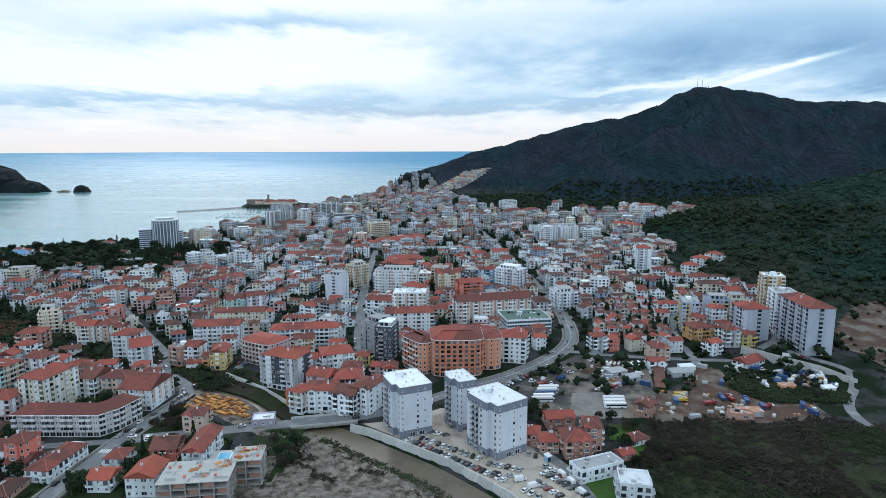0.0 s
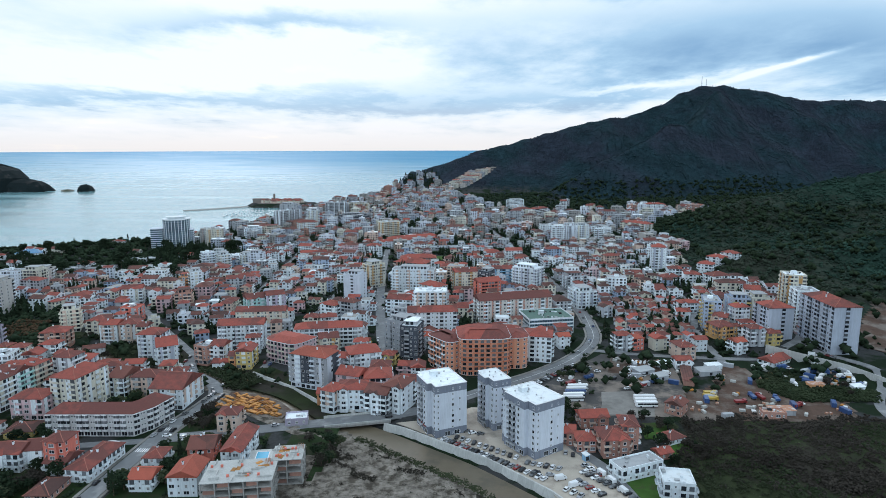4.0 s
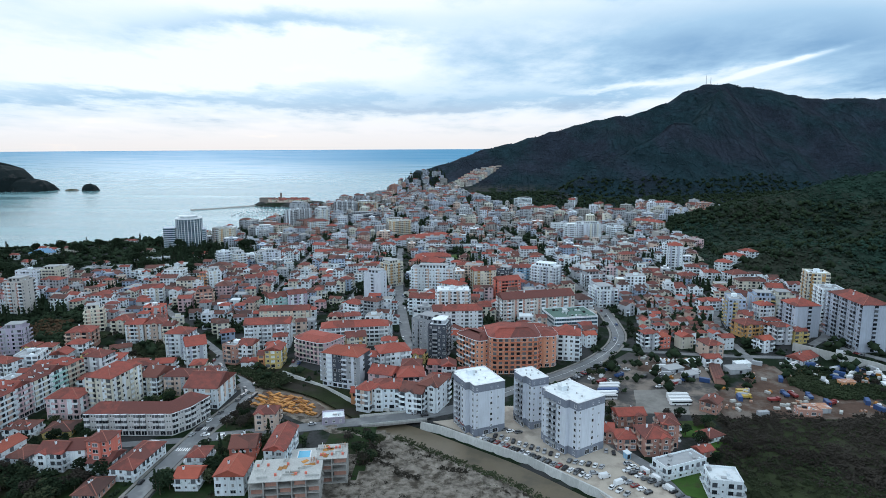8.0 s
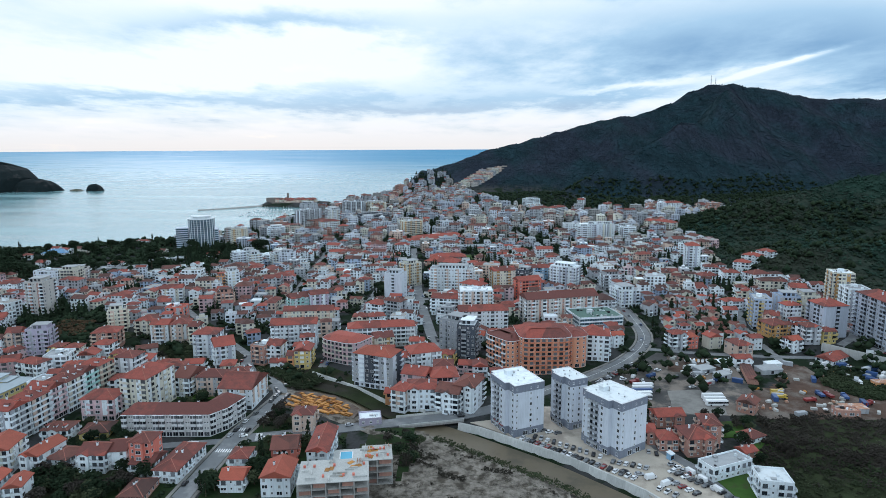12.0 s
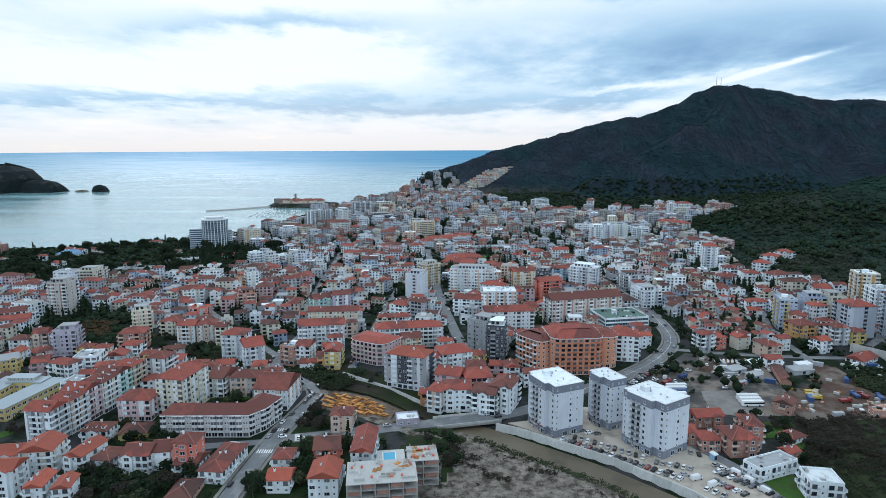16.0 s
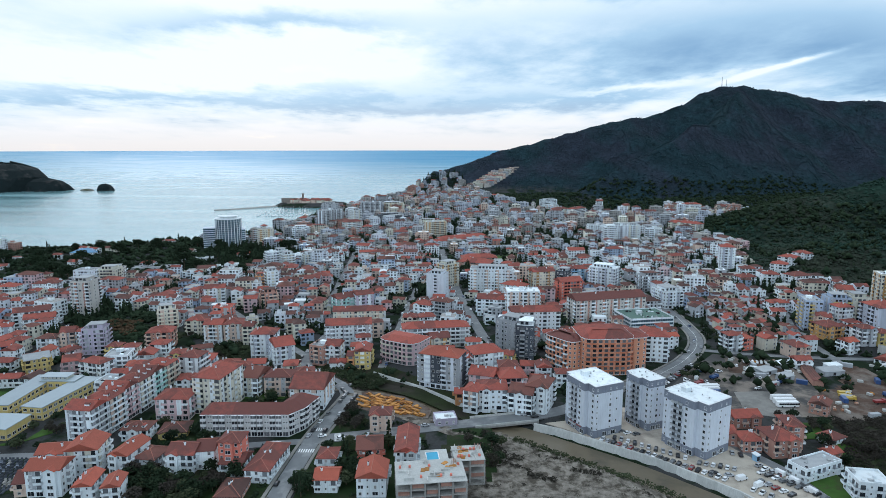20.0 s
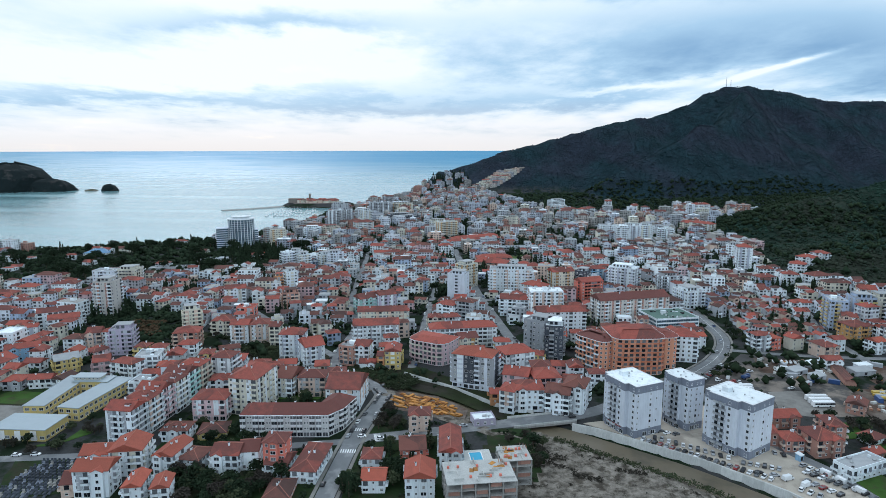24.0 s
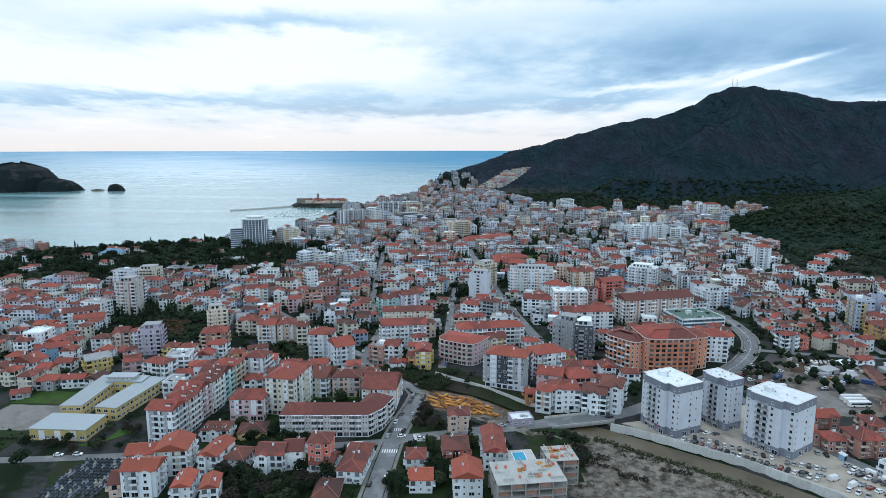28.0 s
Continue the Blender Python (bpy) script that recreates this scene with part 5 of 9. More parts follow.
banded_block("apartment_building", "terracotta-orange block of flats with curved balcony bands, red roof", -4.5, 379, 4, round_ring(32, 26, 5), 8, WALL["coral"], [WALL["terracotta"], WALL["terracotta"], WALL["coral"]], {1, 2, 3, 4}, "red")
banded_block("apartment_building", "white and terracotta wing of flats with red roof", -27, 381, -52, round_ring(24, 16, 4), 7, WALL["coral"], [WALL["white"], WALL["coral"]], {1, 2}, "red", 3.0)
banded_block("apartment_building", "small terracotta rounded wing of flats", 16.5, 388, 8, round_ring(15, 20, 5), 7, WALL["coral"], [WALL["coral"]], set(), "red", 2.5)
banded_block("apartment_building", "pale pink curved corner block with balcony bands", -133, 393, -28, round_ring(28, 20, 6), 5, WALL["pink"], [WALL["cream"], WALL["pink"]], {0, 1, 2, 3}, "red", 2.5)


# ---- grey, black and white block with an orange-red roof by the river ----
def patchwork_block():
    x, y, w, d, turn, floors = -106, 349, 24, 15, -20, 7
    thing = building(x, y, turn, w, d, floors, "h", "palegrey", "orange", balconies=1)
    tagged(thing, "grey, black and white block of flats with orange-red roof")
    h = floors * STOREY
    for x0, x1, z0, paint in ((-13.5, -9.0, 3, "grey"), (-9.0, -5.5, 3, "white"), (-5.0, 2.0, 3, "slate"), (4.0, 7.5, 6, "grey"), (9.5, 13.5, 3, "grey")):
        g = Geo()
        g.box(x0, -d / 2 - 0.045, z0, x1, -d / 2 + 0.02, h - 0.3)
        part("cladding", g, [WALL[paint]], thing)
    g = Geo()
    g.box(w / 2 - 0.02, -d / 2 + 8, 0.5, w / 2 + 0.05, d / 2, h - 0.3)
    part("cladding", g, [WALL["slate"]], thing)


patchwork_block()


# ---- stepped row of flats ----
for i, (floors, wall, out) in enumerate(((6, "white", 0.0), (6, "white", 0.7), (6, "pink", -0.6), (6, "white", 0.5), (6, "cyan", -0.4), (6, "cream", 0.4))):
    s = 6.0 + i * 12.1
    building(-271 + 0.126 * s - 0.992 * (6.6 - out), 269 + 0.992 * s + 0.126 * (6.6 - out), 82.8, 12.0, 13, floors, "p" if i % 2 == 0 else "h", wall, "red", balconies=4, dormers=2, group="stepped row of flats")
building(-256, 350, 82.8, 12.0, 12, 6, "h", "white", "red", balconies=4, group="stepped row of flats")


# ---- long bent block with glazed loggias over shops ----
def loggia_mesh(w, out=0.95):
    """A glazed balcony box: white parapet, framed panes above it."""
    g = Geo()
    g.box(-w / 2, -out, -0.1, w / 2, 0, 0.95, 0)
    g.box(-w / 2 + 0.06, -out + 0.06, 0.95, w / 2 - 0.06, 0, 2.45, 2)
    g.box(-0.06, -out - 0.01, 0.95, 0.06, -out + 0.08, 2.45, 1)
    g.box(-w / 2, -out, 2.45, w / 2, 0, 2.62, 1)
    return g.mesh("loggia", [FRAME, PAINT_WHITE, GLASS])


def bent_block(front, depth, floors, wall, tiles, label):
    """A block along a line with corners, its front to the right of the line, under one mitred tiled roof."""
    thing = tagged(new("apartment_building"), label, "apartment building", "buildings of the town")
    z = ground(*front[0]) + 0.2
    thing.matrix_basis = pose(0, 0, z)

    def side(o):
        out = []
        for i, p in enumerate(front):
            ways = [Vector((b[0] - a[0], b[1] - a[1])).normalized() for a, b in zip(front[max(0, i - 1):i + 1] or [p], front[max(1, i):i + 2])] if 0 < i < len(front) - 1 else [Vector((front[1][0] - front[0][0], front[1][1] - front[0][1])).normalized() if i == 0 else Vector((front[-1][0] - front[-2][0], front[-1][1] - front[-2][1])).normalized()]
            lefts = [Vector((-w[1], w[0])) for w in ways]
            m = sum(lefts, Vector((0, 0)))
            m = m / m.length_squared * len(lefts)
            out.append((p[0] + m[0] * o, p[1] + m[1] * o))
        return out

    h, n = floors * STOREY, len(front)
    ring = list(front) + side(depth)[::-1]
    g = Geo()
    g.hull([(*p, -1) for p in ring], [(*p, h) for p in ring])
    part("wall", g, [WALL[wall]], thing)
    g = Geo()
    eave_a, eave_b, ridge = side(-0.7), side(depth + 0.7), side(depth / 2)
    first = Vector((front[1][0] - front[0][0], front[1][1] - front[0][1])).normalized() * depth * 0.4
    last = Vector((front[-1][0] - front[-2][0], front[-1][1] - front[-2][1])).normalized() * depth * 0.4
    ridge[0] = (ridge[0][0] + first[0], ridge[0][1] + first[1])
    ridge[-1] = (ridge[-1][0] - last[0], ridge[-1][1] - last[1])
    low, top = h + 0.02, h + depth * 0.27
    for i in range(n - 1):
        g.poly([(*eave_a[i], low), (*eave_a[i + 1], low), (*ridge[i + 1], top), (*ridge[i], top)])
        g.poly([(*eave_b[i + 1], low), (*eave_b[i], low), (*ridge[i], top), (*ridge[i + 1], top)])
    g.poly([(*eave_b[0], low), (*eave_a[0], low), (*ridge[0], top)])
    g.poly([(*eave_a[-1], low), (*eave_b[-1], low), (*ridge[-1], top)])
    rim = eave_a + eave_b[::-1]
    g.hull([(*p, h - 0.25) for p in rim], [(*p, low - 0.03) for p in rim], 1)
    part("roof", g, [ROOF[tiles], WALL["white"]], thing)
    for i in range(n - 1):
        p, q = Vector(front[i]), Vector(front[i + 1])
        length, ang = (q - p).length, math.degrees(math.atan2(q[1] - p[1], q[0] - p[0]))
        bays = int(length / 3.0)
        for k in range(bays):
            mid = p + (q - p) * (k + 0.5) / bays
            for f in range(floors):
                at = pose(mid[0], mid[1], f * STOREY, 0, 0, ang)
                if f == 0:
                    part("shop_window", SHOP_WINDOW, None, thing, at=at @ pose(0, 0, 0.2))
                elif k % 3 != 1:
                    part("loggia", LOGGIA, None, thing, at=at)
                else:
                    part("window", SMALL_WINDOW, None, thing, at=at @ pose(-0.6, 0, 1.0))
                    part("window", SMALL_WINDOW, None, thing, at=at @ pose(0.7, 0, 1.0))
        mid = (p + q) / 2
        TAKEN.append((mid[0] - (q - p).normalized()[1] * depth / 2, mid[1] + (q - p).normalized()[0] * depth / 2, length, depth, math.radians(ang)))
    for k in range(4):
        u = (k + 0.6) / 4.4
        part("chimney", CHIMNEY, None, thing, at=pose(front[0][0] + (front[1][0] - front[0][0]) * u, front[0][1] + depth * 0.62, top - 0.9))


LOGGIA = loggia_mesh(2.6)
bent_block([(-223, 279), (-180, 280), (-174, 288), (-170, 302)], 13, 4, "greige", "red", "long bent grey block with glazed loggias over shops")


def shop_sign():
    thing = tagged(new("shop_sign"), "white lettered sign on the red shop front", "sign")
    thing.matrix_basis = pose(-137.7, 256.55, ground(-137.7, 256) + 3.9, 0, 0, 6.4)
    for x in (-1.9, 0.0, 1.9):
        g = Geo()
        g.box(x - 0.55, -0.12, 0, x + 0.55, -0.02, 1.0)
        part("bar", g, [PAINT_WHITE], thing)


shop_sign()


# ---- school and sports hall ----
def slab_house(name, label, category, x, y, turn, w, d, h, wall, roof, stripes=0, over=0.4, tilt=0.0):
    thing = tagged(new(name), label, category, "school")
    thing.matrix_basis = pose(x, y, ground(x, y) + 0.2, 0, 0, turn)
    g = Geo()
    g.box(-w / 2, -d / 2, -1, w / 2, d / 2, h)
    part("wall", g, [WALL[wall]], thing)
    g = Geo()
    a, b = w / 2 + over, d / 2 + over
    g.hull([(-a, -b, h), (a, -b, h), (a, b, h), (-a, b, h)], [(-a, -b, h + 0.35), (a, -b, h + 0.35), (a, b, h + 0.35 + tilt), (-a, b, h + 0.35 + tilt)])
    part("roof", g, [ROOF["pale"]], thing)
    for sx, sy, st, length in sides_of(w, d):
        for f in range(max(1, int(h / 3.2))):
            for i in range(int(length / 3.4)):
                part("window", WIDE_WINDOW, None, thing, at=pose(sx, sy, f * 3.3 + 0.9, 0, 0, math.degrees(st)) @ pose(-length / 2 + (i + 0.5) * length / int(length / 3.4), 0, 0))
    for i in range(stripes):
        g = Geo()
        g.box(-w / 2 + (i + 0.75) * w / (stripes + 0.5) - 1.5, -d / 2 - 0.12, 0.2, -w / 2 + (i + 0.75) * w / (stripes + 0.5) + 1.5, -d / 2 + 0.02, h - 0.6)
        part("white_panel", g, [PAINT_WHITE], thing)
    TAKEN.append((x, y, w, d, math.radians(turn)))
    return thing


slab_house("sports_hall", "yellow sports hall with white panels and grey roof", "sports hall", -329, 281.5, -2, 28, 17, 5.6, "yellow", "white", 3)
slab_house("school_building", "long yellow school wing with a pale flat roof", "school", -338.5, 319, 2, 11, 43, 6.8, "yellow", "white")
slab_house("school_building", "long yellow school wing with ribbon windows", "school", -315.5, 317, -8, 12, 43, 6.8, "yellow", "white")
slab_house("school_building", "yellow school cross wing with raised roof light", "school", -327, 334, 0, 20, 9, 7.4, "yellow", "white")


def roof_light():
    thing = tagged(new("roof_light"), "raised pale roof light on the school roof", "roof light")
    thing.matrix_basis = pose(-330, 335, ground(-330, 335) + 7.95)
    g = Geo()
    g.box(-7.5, -3.2, 0, 7.5, 3.2, 1.5)
    part("wall", g, [WALL["cream"]], thing)
    g = Geo()
    g.box(-8.2, -3.9, 1.5, 8.2, 3.9, 1.75)
    part("roof", g, [ROOF["pale"]], thing)
    for i in range(6):
        part("window", SMALL_WINDOW, None, thing, at=pose(-6.2 + i * 2.5, -3.2, 0.3))


roof_light()
patch("lawn", [(-321, 267), (-309, 269), (-298, 282), (-297, 288), (-306, 286), (-307, 274)], 0.2, LAWN, "mown lawn in front of the sports hall", "lawn")
patch("yard", [(-356, 283), (-345, 284), (-346, 306), (-352, 313), (-382, 314), (-384, 284)], 0.22, PAVING, "worn sandy playing court of the school", "yard")
patch("lawn", [(-384, 316), (-352, 315), (-348, 331), (-376, 334)], 0.22, LAWN, "green playing field behind the school", "lawn")


# ---- unfinished concrete block with a roof full of props, and the pool beside ----
def unfinished_block(x, y, turn, w, d, floors, label):
    thing = tagged(new("unfinished_building"), label, "building site", "unfinished blocks")
    thing.matrix_basis = pose(x, y, ground(x, y) + 0.1 + 0.15 * (w < 20), 0, 0, turn)
    for f in range(floors + 1):
        g = Geo()
        g.box(-w / 2, -d / 2, f * 2.8 - 0.25, w / 2, d / 2, f * 2.8)
        part("floor_slab", g, [PALE_CONCRETE if f == floors else CONCRETE], thing)
    nx, ny = int(w / 5), int(d / 5)
    for f in range(floors):
        for i in range(nx + 1):
            for j in range(ny + 1):
                g = Geo()
                cx, cy = -w / 2 + 0.3 + i * (w - 0.6) / nx, -d / 2 + 0.3 + j * (d - 0.6) / ny
                g.box(cx - 0.25, cy - 0.25, f * 2.8, cx + 0.25, cy + 0.25, f * 2.8 + 2.55)
                if j in (0, ny) or i in (0, nx):
                    part("column", g, [CONCRETE], thing)
        for i in range(nx):
            if (i + f) % 2 == 0:
                g = Geo()
                g.box(-w / 2 + 0.8 + i * w / nx, -d / 2 + 1.6, f * 2.8, -w / 2 - 0.4 + (i + 1) * w / nx, -d / 2 + 1.8, f * 2.8 + 1.5 + (i % 3) * 0.5)
                part("block_wall", g, [WALL["brick"]], thing)
        g = Geo()
        g.box(-w / 2 + 1, d * 0.1, f * 2.8, w / 2 - 1, d * 0.1 + 0.2, f * 2.8 + 2.55)
        part("inner_wall", g, [WALL["band"]], thing)
    top = floors * 2.8
    for i in range(7):
        g = Geo()
        g.box(-0.45, -0.45, 0, 0.45, 0.45, 0.9)
        part("flue", g, [WALL["salmon"]], thing, at=pose(-w / 2 + 2 + i * (w - 4) / 6, dice.choice((-0.25, 0.2)) * d, top))
    for i in range(6):
        g = Geo()
        g.box(-1.4, -0.9, 0, 1.4, 0.9, 0.15)
        part("timber_pallet", g, [TIMBER], thing, at=pose(dice.uniform(-0.4, 0.4) * w, dice.uniform(-0.35, 0.35) * d, top, 0, 0, dice.uniform(0, 90)))
    for k in range(14):
        g = Geo()
        long = dice.uniform(2, 6)
        g.box(-long / 2, -0.12, 0, long / 2, 0.12, dice.uniform(0.3, 1.0))
        part("parapet_wall", g, [PALE_CONCRETE], thing, at=pose(dice.uniform(-0.42, 0.42) * w, dice.uniform(-0.42, 0.42) * d, top, 0, 0, dice.choice((0, 90))))
    for k in range(16):
        g = Geo()
        g.box(-0.06, -0.06, 0, 0.06, 0.06, 1.6)
        part("prop", g, [ROOF["rust"]], thing, at=pose(w * 0.36 + dice.uniform(-1.5, 1.5), d * 0.3 + dice.uniform(-1.5, 1.5), top))
    TAKEN.append((x, y, w + 4, d + 4, math.radians(turn)))
    return thing


TIMBER = material("yellow_formwork", (0.40, 0.175, 0.03), 0.7, 0.4, 0.5, 4.0, own=0.35)
RUST_BOARD = material("stained_boards", (0.24, 0.10, 0.035), 0.8, 0.4, 0.5, 4.0, own=0.3)
unfinished_block(-108.5, 229.5, 8, 28, 18, 4, "bare concrete frame with brick infill and white roof")
unfinished_block(-93, 244.5, 8, 13, 13, 4, "bare concrete stair block joined to an unfinished frame")


def make_pool():
    thing = tagged(new("swimming_pool"), "small bright blue pool on a pale terrace", "pool")
    thing.matrix_basis = pose(-108.5, 256, ground(-108, 252), 0, 0, 8)
    g = Geo()
    g.box(-7, -8, -0.5, 7, 7, 3.0)
    part("terrace", g, [PALE_CONCRETE], thing)
    g = Geo()
    g.box(-2.6, -5, 3.0, 2.6, 4.5, 3.04)
    part("pool_water", g, [POOL], thing)
    for x0, y0, x1, y1 in ((-3, -5.4, 3, -5), (-3, 4.5, 3, 4.9), (-3, -5, -2.6, 4.5), (2.6, -5, 3, 4.5)):
        g = Geo()
        g.box(x0, y0, 3.0, x1, y1, 3.12)
        part("coping", g, [PAINT_WHITE], thing)


POOL = material("pool_water", (0.03, 0.38, 0.60), 0.45, 0.1, 0.4, 2.0)
make_pool()


# ---- building pit with orange formwork ----
PIT = [(-156.5, 318.2), (-147.1, 334.2), (-129.3, 327.2), (-114.7, 312.4), (-116.1, 304.6), (-129.2, 308.2), (-144.9, 314.4)]
made = 0
while made < 120:
    x, y = dice.uniform(-156, -115), dice.uniform(305, 334)
    if not in_ring(PIT, x, y):
        continue
    g = Geo()
    w, d, h = dice.uniform(2.0, 6.5), dice.uniform(0.5, 2.2), dice.uniform(0.15, 0.75)
    g.box(-w / 2, -d / 2, 0, w / 2, d / 2, h)
    g.box(-w / 2 + 0.2, -d / 2 - 0.2, h, w / 2 - 0.2, -d / 2 + 0.2, h + 0.2)
    tagged(part("formwork_panel", g, [TIMBER if made % 4 else RUST_BOARD], at=pose(x, y, ground(x, y) + 0.1, 0, 0, -35 + dice.choice((0, 0, 90)) + dice.uniform(-8, 8))), "orange-yellow formwork panels stacked in a building pit", "formwork", "formwork in the pit")
    made += 1


# ---- graveyard ----
def grave_mesh(k):
    g = Geo()
    g.box(-0.6, -1.1, 0, 0.6, 1.1, 0.35)
    g.box(-0.5, -1.0, 0.35, 0.5, 0.9, 0.45)
    g.box(-0.45, 0.85, 0.4, 0.45, 1.05, 1.3 if k else 1.0)
    return g.mesh("grave", [(WALL["band"], WALL["slate"], CONCRETE)[k]])


GRAVES = [grave_mesh(k) for k in range(3)]
for i in range(13):
    for j in range(12):
        if dice.random() < 0.9:
            x, y = -304 + i * 1.85 + (11 - j) * -0.25 + dice.uniform(-0.2, 0.2), 225.5 + j * 2.55
            tagged(part("grave", GRAVES[dice.choice((0, 1, 1, 1, 1, 1, 2))], None, at=pose(x, y, ground(x, y) + 0.15, 0, 0, 12 + dice.uniform(-3, 3))), "polished dark stone grave with a headstone", "grave", "graves in rows")


# ---- curved glass hotel on the shore ----
def hotel():
    ring = [(17.5 * math.sin(a), -19 * math.cos(a) + 6) for a in np.linspace(-2.0, 2.0, 17)]
    thing = tagged(new("hotel_tower"), "rounded white and blue-glass hotel tower by the sea", "hotel")
    thing.matrix_basis = pose(-418, 846, 4, 0, 0, 18)
    floors = 14
    for f in range(floors):
        g = Geo()
        g.hull([(a, b, f * 2.9) for a, b in ring], [(a, b, f * 2.9 + 2.55) for a, b in ring])
        part("glass_storey", g, [GLASS_BLUE], thing)
        g = Geo()
        wide = offset(ring, 0.35)
        g.hull([(a, b, f * 2.9 + 2.55) for a, b in wide], [(a, b, f * 2.9 + 2.9) for a, b in wide])
        part("balcony_band", g, [WALL["palegrey"]], thing)
    for i in range(0, 17):
        g = Geo()
        a, b = ring[i]
        g.box(a - 0.42, b - 0.7, 0, a + 0.42, b + 0.7, floors * 2.9)
        part("fin", g, [WALL["white"]], thing)
    g = Geo()
    top = floors * 2.9
    g.hull([(a, b, top) for a, b in offset(ring, 1.4)], [(a, b, top + 0.9) for a, b in offset(ring, 1.0)])
    g.hull([(a, b, top + 0.9) for a, b in offset(ring, -6)], [(a, b, top + 3.6) for a, b in offset(ring, -7)])
    g.hull([(a, b, top + 3.6) for a, b in offset(ring, -4)], [(a, b, top + 4.2) for a, b in offset(ring, -4.5)])
    part("roof", g, [ROOF["white"]], thing)
    for x0, x1, floors in ((-33, -17.6, 10), (17.6, 22, 9)):
        for f in range(floors):
            g = Geo()
            g.box(x0, -4, f * 2.9, x1, 12, f * 2.9 + 1.9, 1)
            part("glass_storey", g, [WALL["white"], GLASS_BLUE], thing)
            g = Geo()
            g.box(x0 - 0.3, -4.8, f * 2.9 + 1.9, x1 + 0.3, 12.4, f * 2.9 + 2.9, 0)
            part("balcony_band", g, [WALL["palegrey"]], thing)
    TAKEN.append((-420, 852, 80, 50, 0.3))


hotel()


# ---- old walled town on its spit, breakwater, island ----
def rock_mass(name, label, category, cx, cy, spans, high, mat, n=26, seed=3.0, kind="structure", steep=False):
    """A steep weathered rock or islet: rings drawn in towards the top."""
    g = Geo()
    rings = []
    for k, (share, up) in enumerate(((1.0, -3), (0.97, 0.12), (0.86, 0.48), (0.66, 0.78), (0.36, 0.95), (0.08, 1.0)) if not steep else ((1.0, -3), (0.99, 0.2), (0.95, 0.55), (0.88, 0.84), (0.6, 0.96), (0.1, 1.0))):
        ring = []
        for i in range(n):
            a = 2 * math.pi * i / n
            r = share * (1 + 0.22 * noise.noise((math.cos(a) * 1.7 + seed, math.sin(a) * 1.7, k * 0.35)))
            z = up if up < 0 else high * up * (1 + 0.16 * noise.noise((math.cos(a) * 2 + seed, math.sin(a) * 2, 5 + k)))
            ring.append((cx + spans[0] * r * math.cos(a), cy + spans[1] * r * math.sin(a), z))
        rings.append(ring)
    g.v = [p for r in rings for p in r]
    for k in range(len(rings) - 1):
        for i in range(n):
            j = (i + 1) % n
            g.f.append((k * n + i, k * n + j, (k + 1) * n + j, (k + 1) * n + i))
            g.m.append(0)
    g.f.append(tuple(range((len(rings) - 1) * n, len(rings) * n)))
    g.m.append(0)
    return tagged(new(name, g.mesh(name, [mat])), label, category, kind=kind)


rock_mass("island", "dark wooded rocky island off the shore", "island", -1600, 2030, (135, 130), 88, ISLE)
rock_mass("island", "lower rocky tail of the wooded island", "island", -1470, 2010, (95, 55), 40, ISLE, seed=5)
rock_mass("islet", "small bare sea rock near the island", "islet", -1322, 2010, (22, 18), 6, ROCK, 14, 8)
rock_mass("islet", "jagged dark sea stack with bushes", "islet", -1262, 2012, (30, 20), 22, ISLE, 16, 9)
g = Geo()
MOLE = [(-650, 1380), (-622, 1396), (-593, 1420), (-566, 1450), (-536, 1478), (-508, 1490)]
for (ax, ay), (bx, by) in zip(MOLE, MOLE[1:]):
    nx, ny = -(by - ay) * 0.11, (bx - ax) * 0.11
    g.hull([(ax - nx * 1.8, ay - ny * 1.8, -2), (bx - nx * 1.8, by - ny * 1.8, -2), (bx + nx * 1.8, by + ny * 1.8, -2), (ax + nx * 1.8, ay + ny * 1.8, -2)], [(ax - nx, ay - ny, 2.6), (bx - nx, by - ny, 2.6), (bx + nx, by + ny, 2.6), (ax + nx, ay + ny, 2.6)])
structure("breakwater", g.mesh("breakwater", [CONCRETE]), "long low stone breakwater of the harbour", "breakwater")
OLD_STONE = material("old_town_stone", (0.22, 0.185, 0.165), 0.95, 0.3, 0.08, 0.8)
g = Geo()
g.hull([(-462 + 62 * math.cos(2 * math.pi * i / 30), 1500 + 36 * math.sin(2 * math.pi * i / 30), 0) for i in range(30)], [(-462 + 60.5 * math.cos(2 * math.pi * i / 30), 1500 + 34.5 * math.sin(2 * math.pi * i / 30), 10) for i in range(30)])
structure("wall_old_town", g.mesh("wall_old_town", [OLD_STONE]), "old stone town wall on the spit", "town wall")
for i in range(64):
    a, r = dice.uniform(0, 6.28), dice.uniform(0.05, 0.95) ** 0.6
    x, y = -460 + 55 * r * math.cos(a), 1500 + 30 * r * math.sin(a)
    shell = house_shell(10, 7.5, 2, "h")
    thing = tagged(part("house", shell, [WALL["cream" if i % 3 else "peach"]], at=pose(x, y, 8.6 + 2.6 * dice.random(), 0, 0, dice.uniform(-40, 40))), "old stone house with a red tiled roof", "house", "old town houses")
    part("roof", roof_geo("h", 10, 7.5, 5.8)[0], [ROOF["red"], RIDGE_CAP], thing)
for x, y, w, d, h in ((-508, 1492, 34, 16, 9), (-476, 1500, 4, 4, 20)):
    g = Geo()
    g.box(-w / 2, -d / 2, 0, w / 2, d / 2, h)
    g.box(-w / 2 - 0.4, -d / 2 - 0.4, h, w / 2 + 0.4, d / 2 + 0.4, h + 0.8)
    tagged(part("citadel" if w > 9 else "bell_tower", g, [OLD_STONE], at=pose(x, y, 9.9)), "old stone " + ("fortress block" if w > 9 else "bell tower") + " above the town wall", "fortress" if w > 9 else "tower")


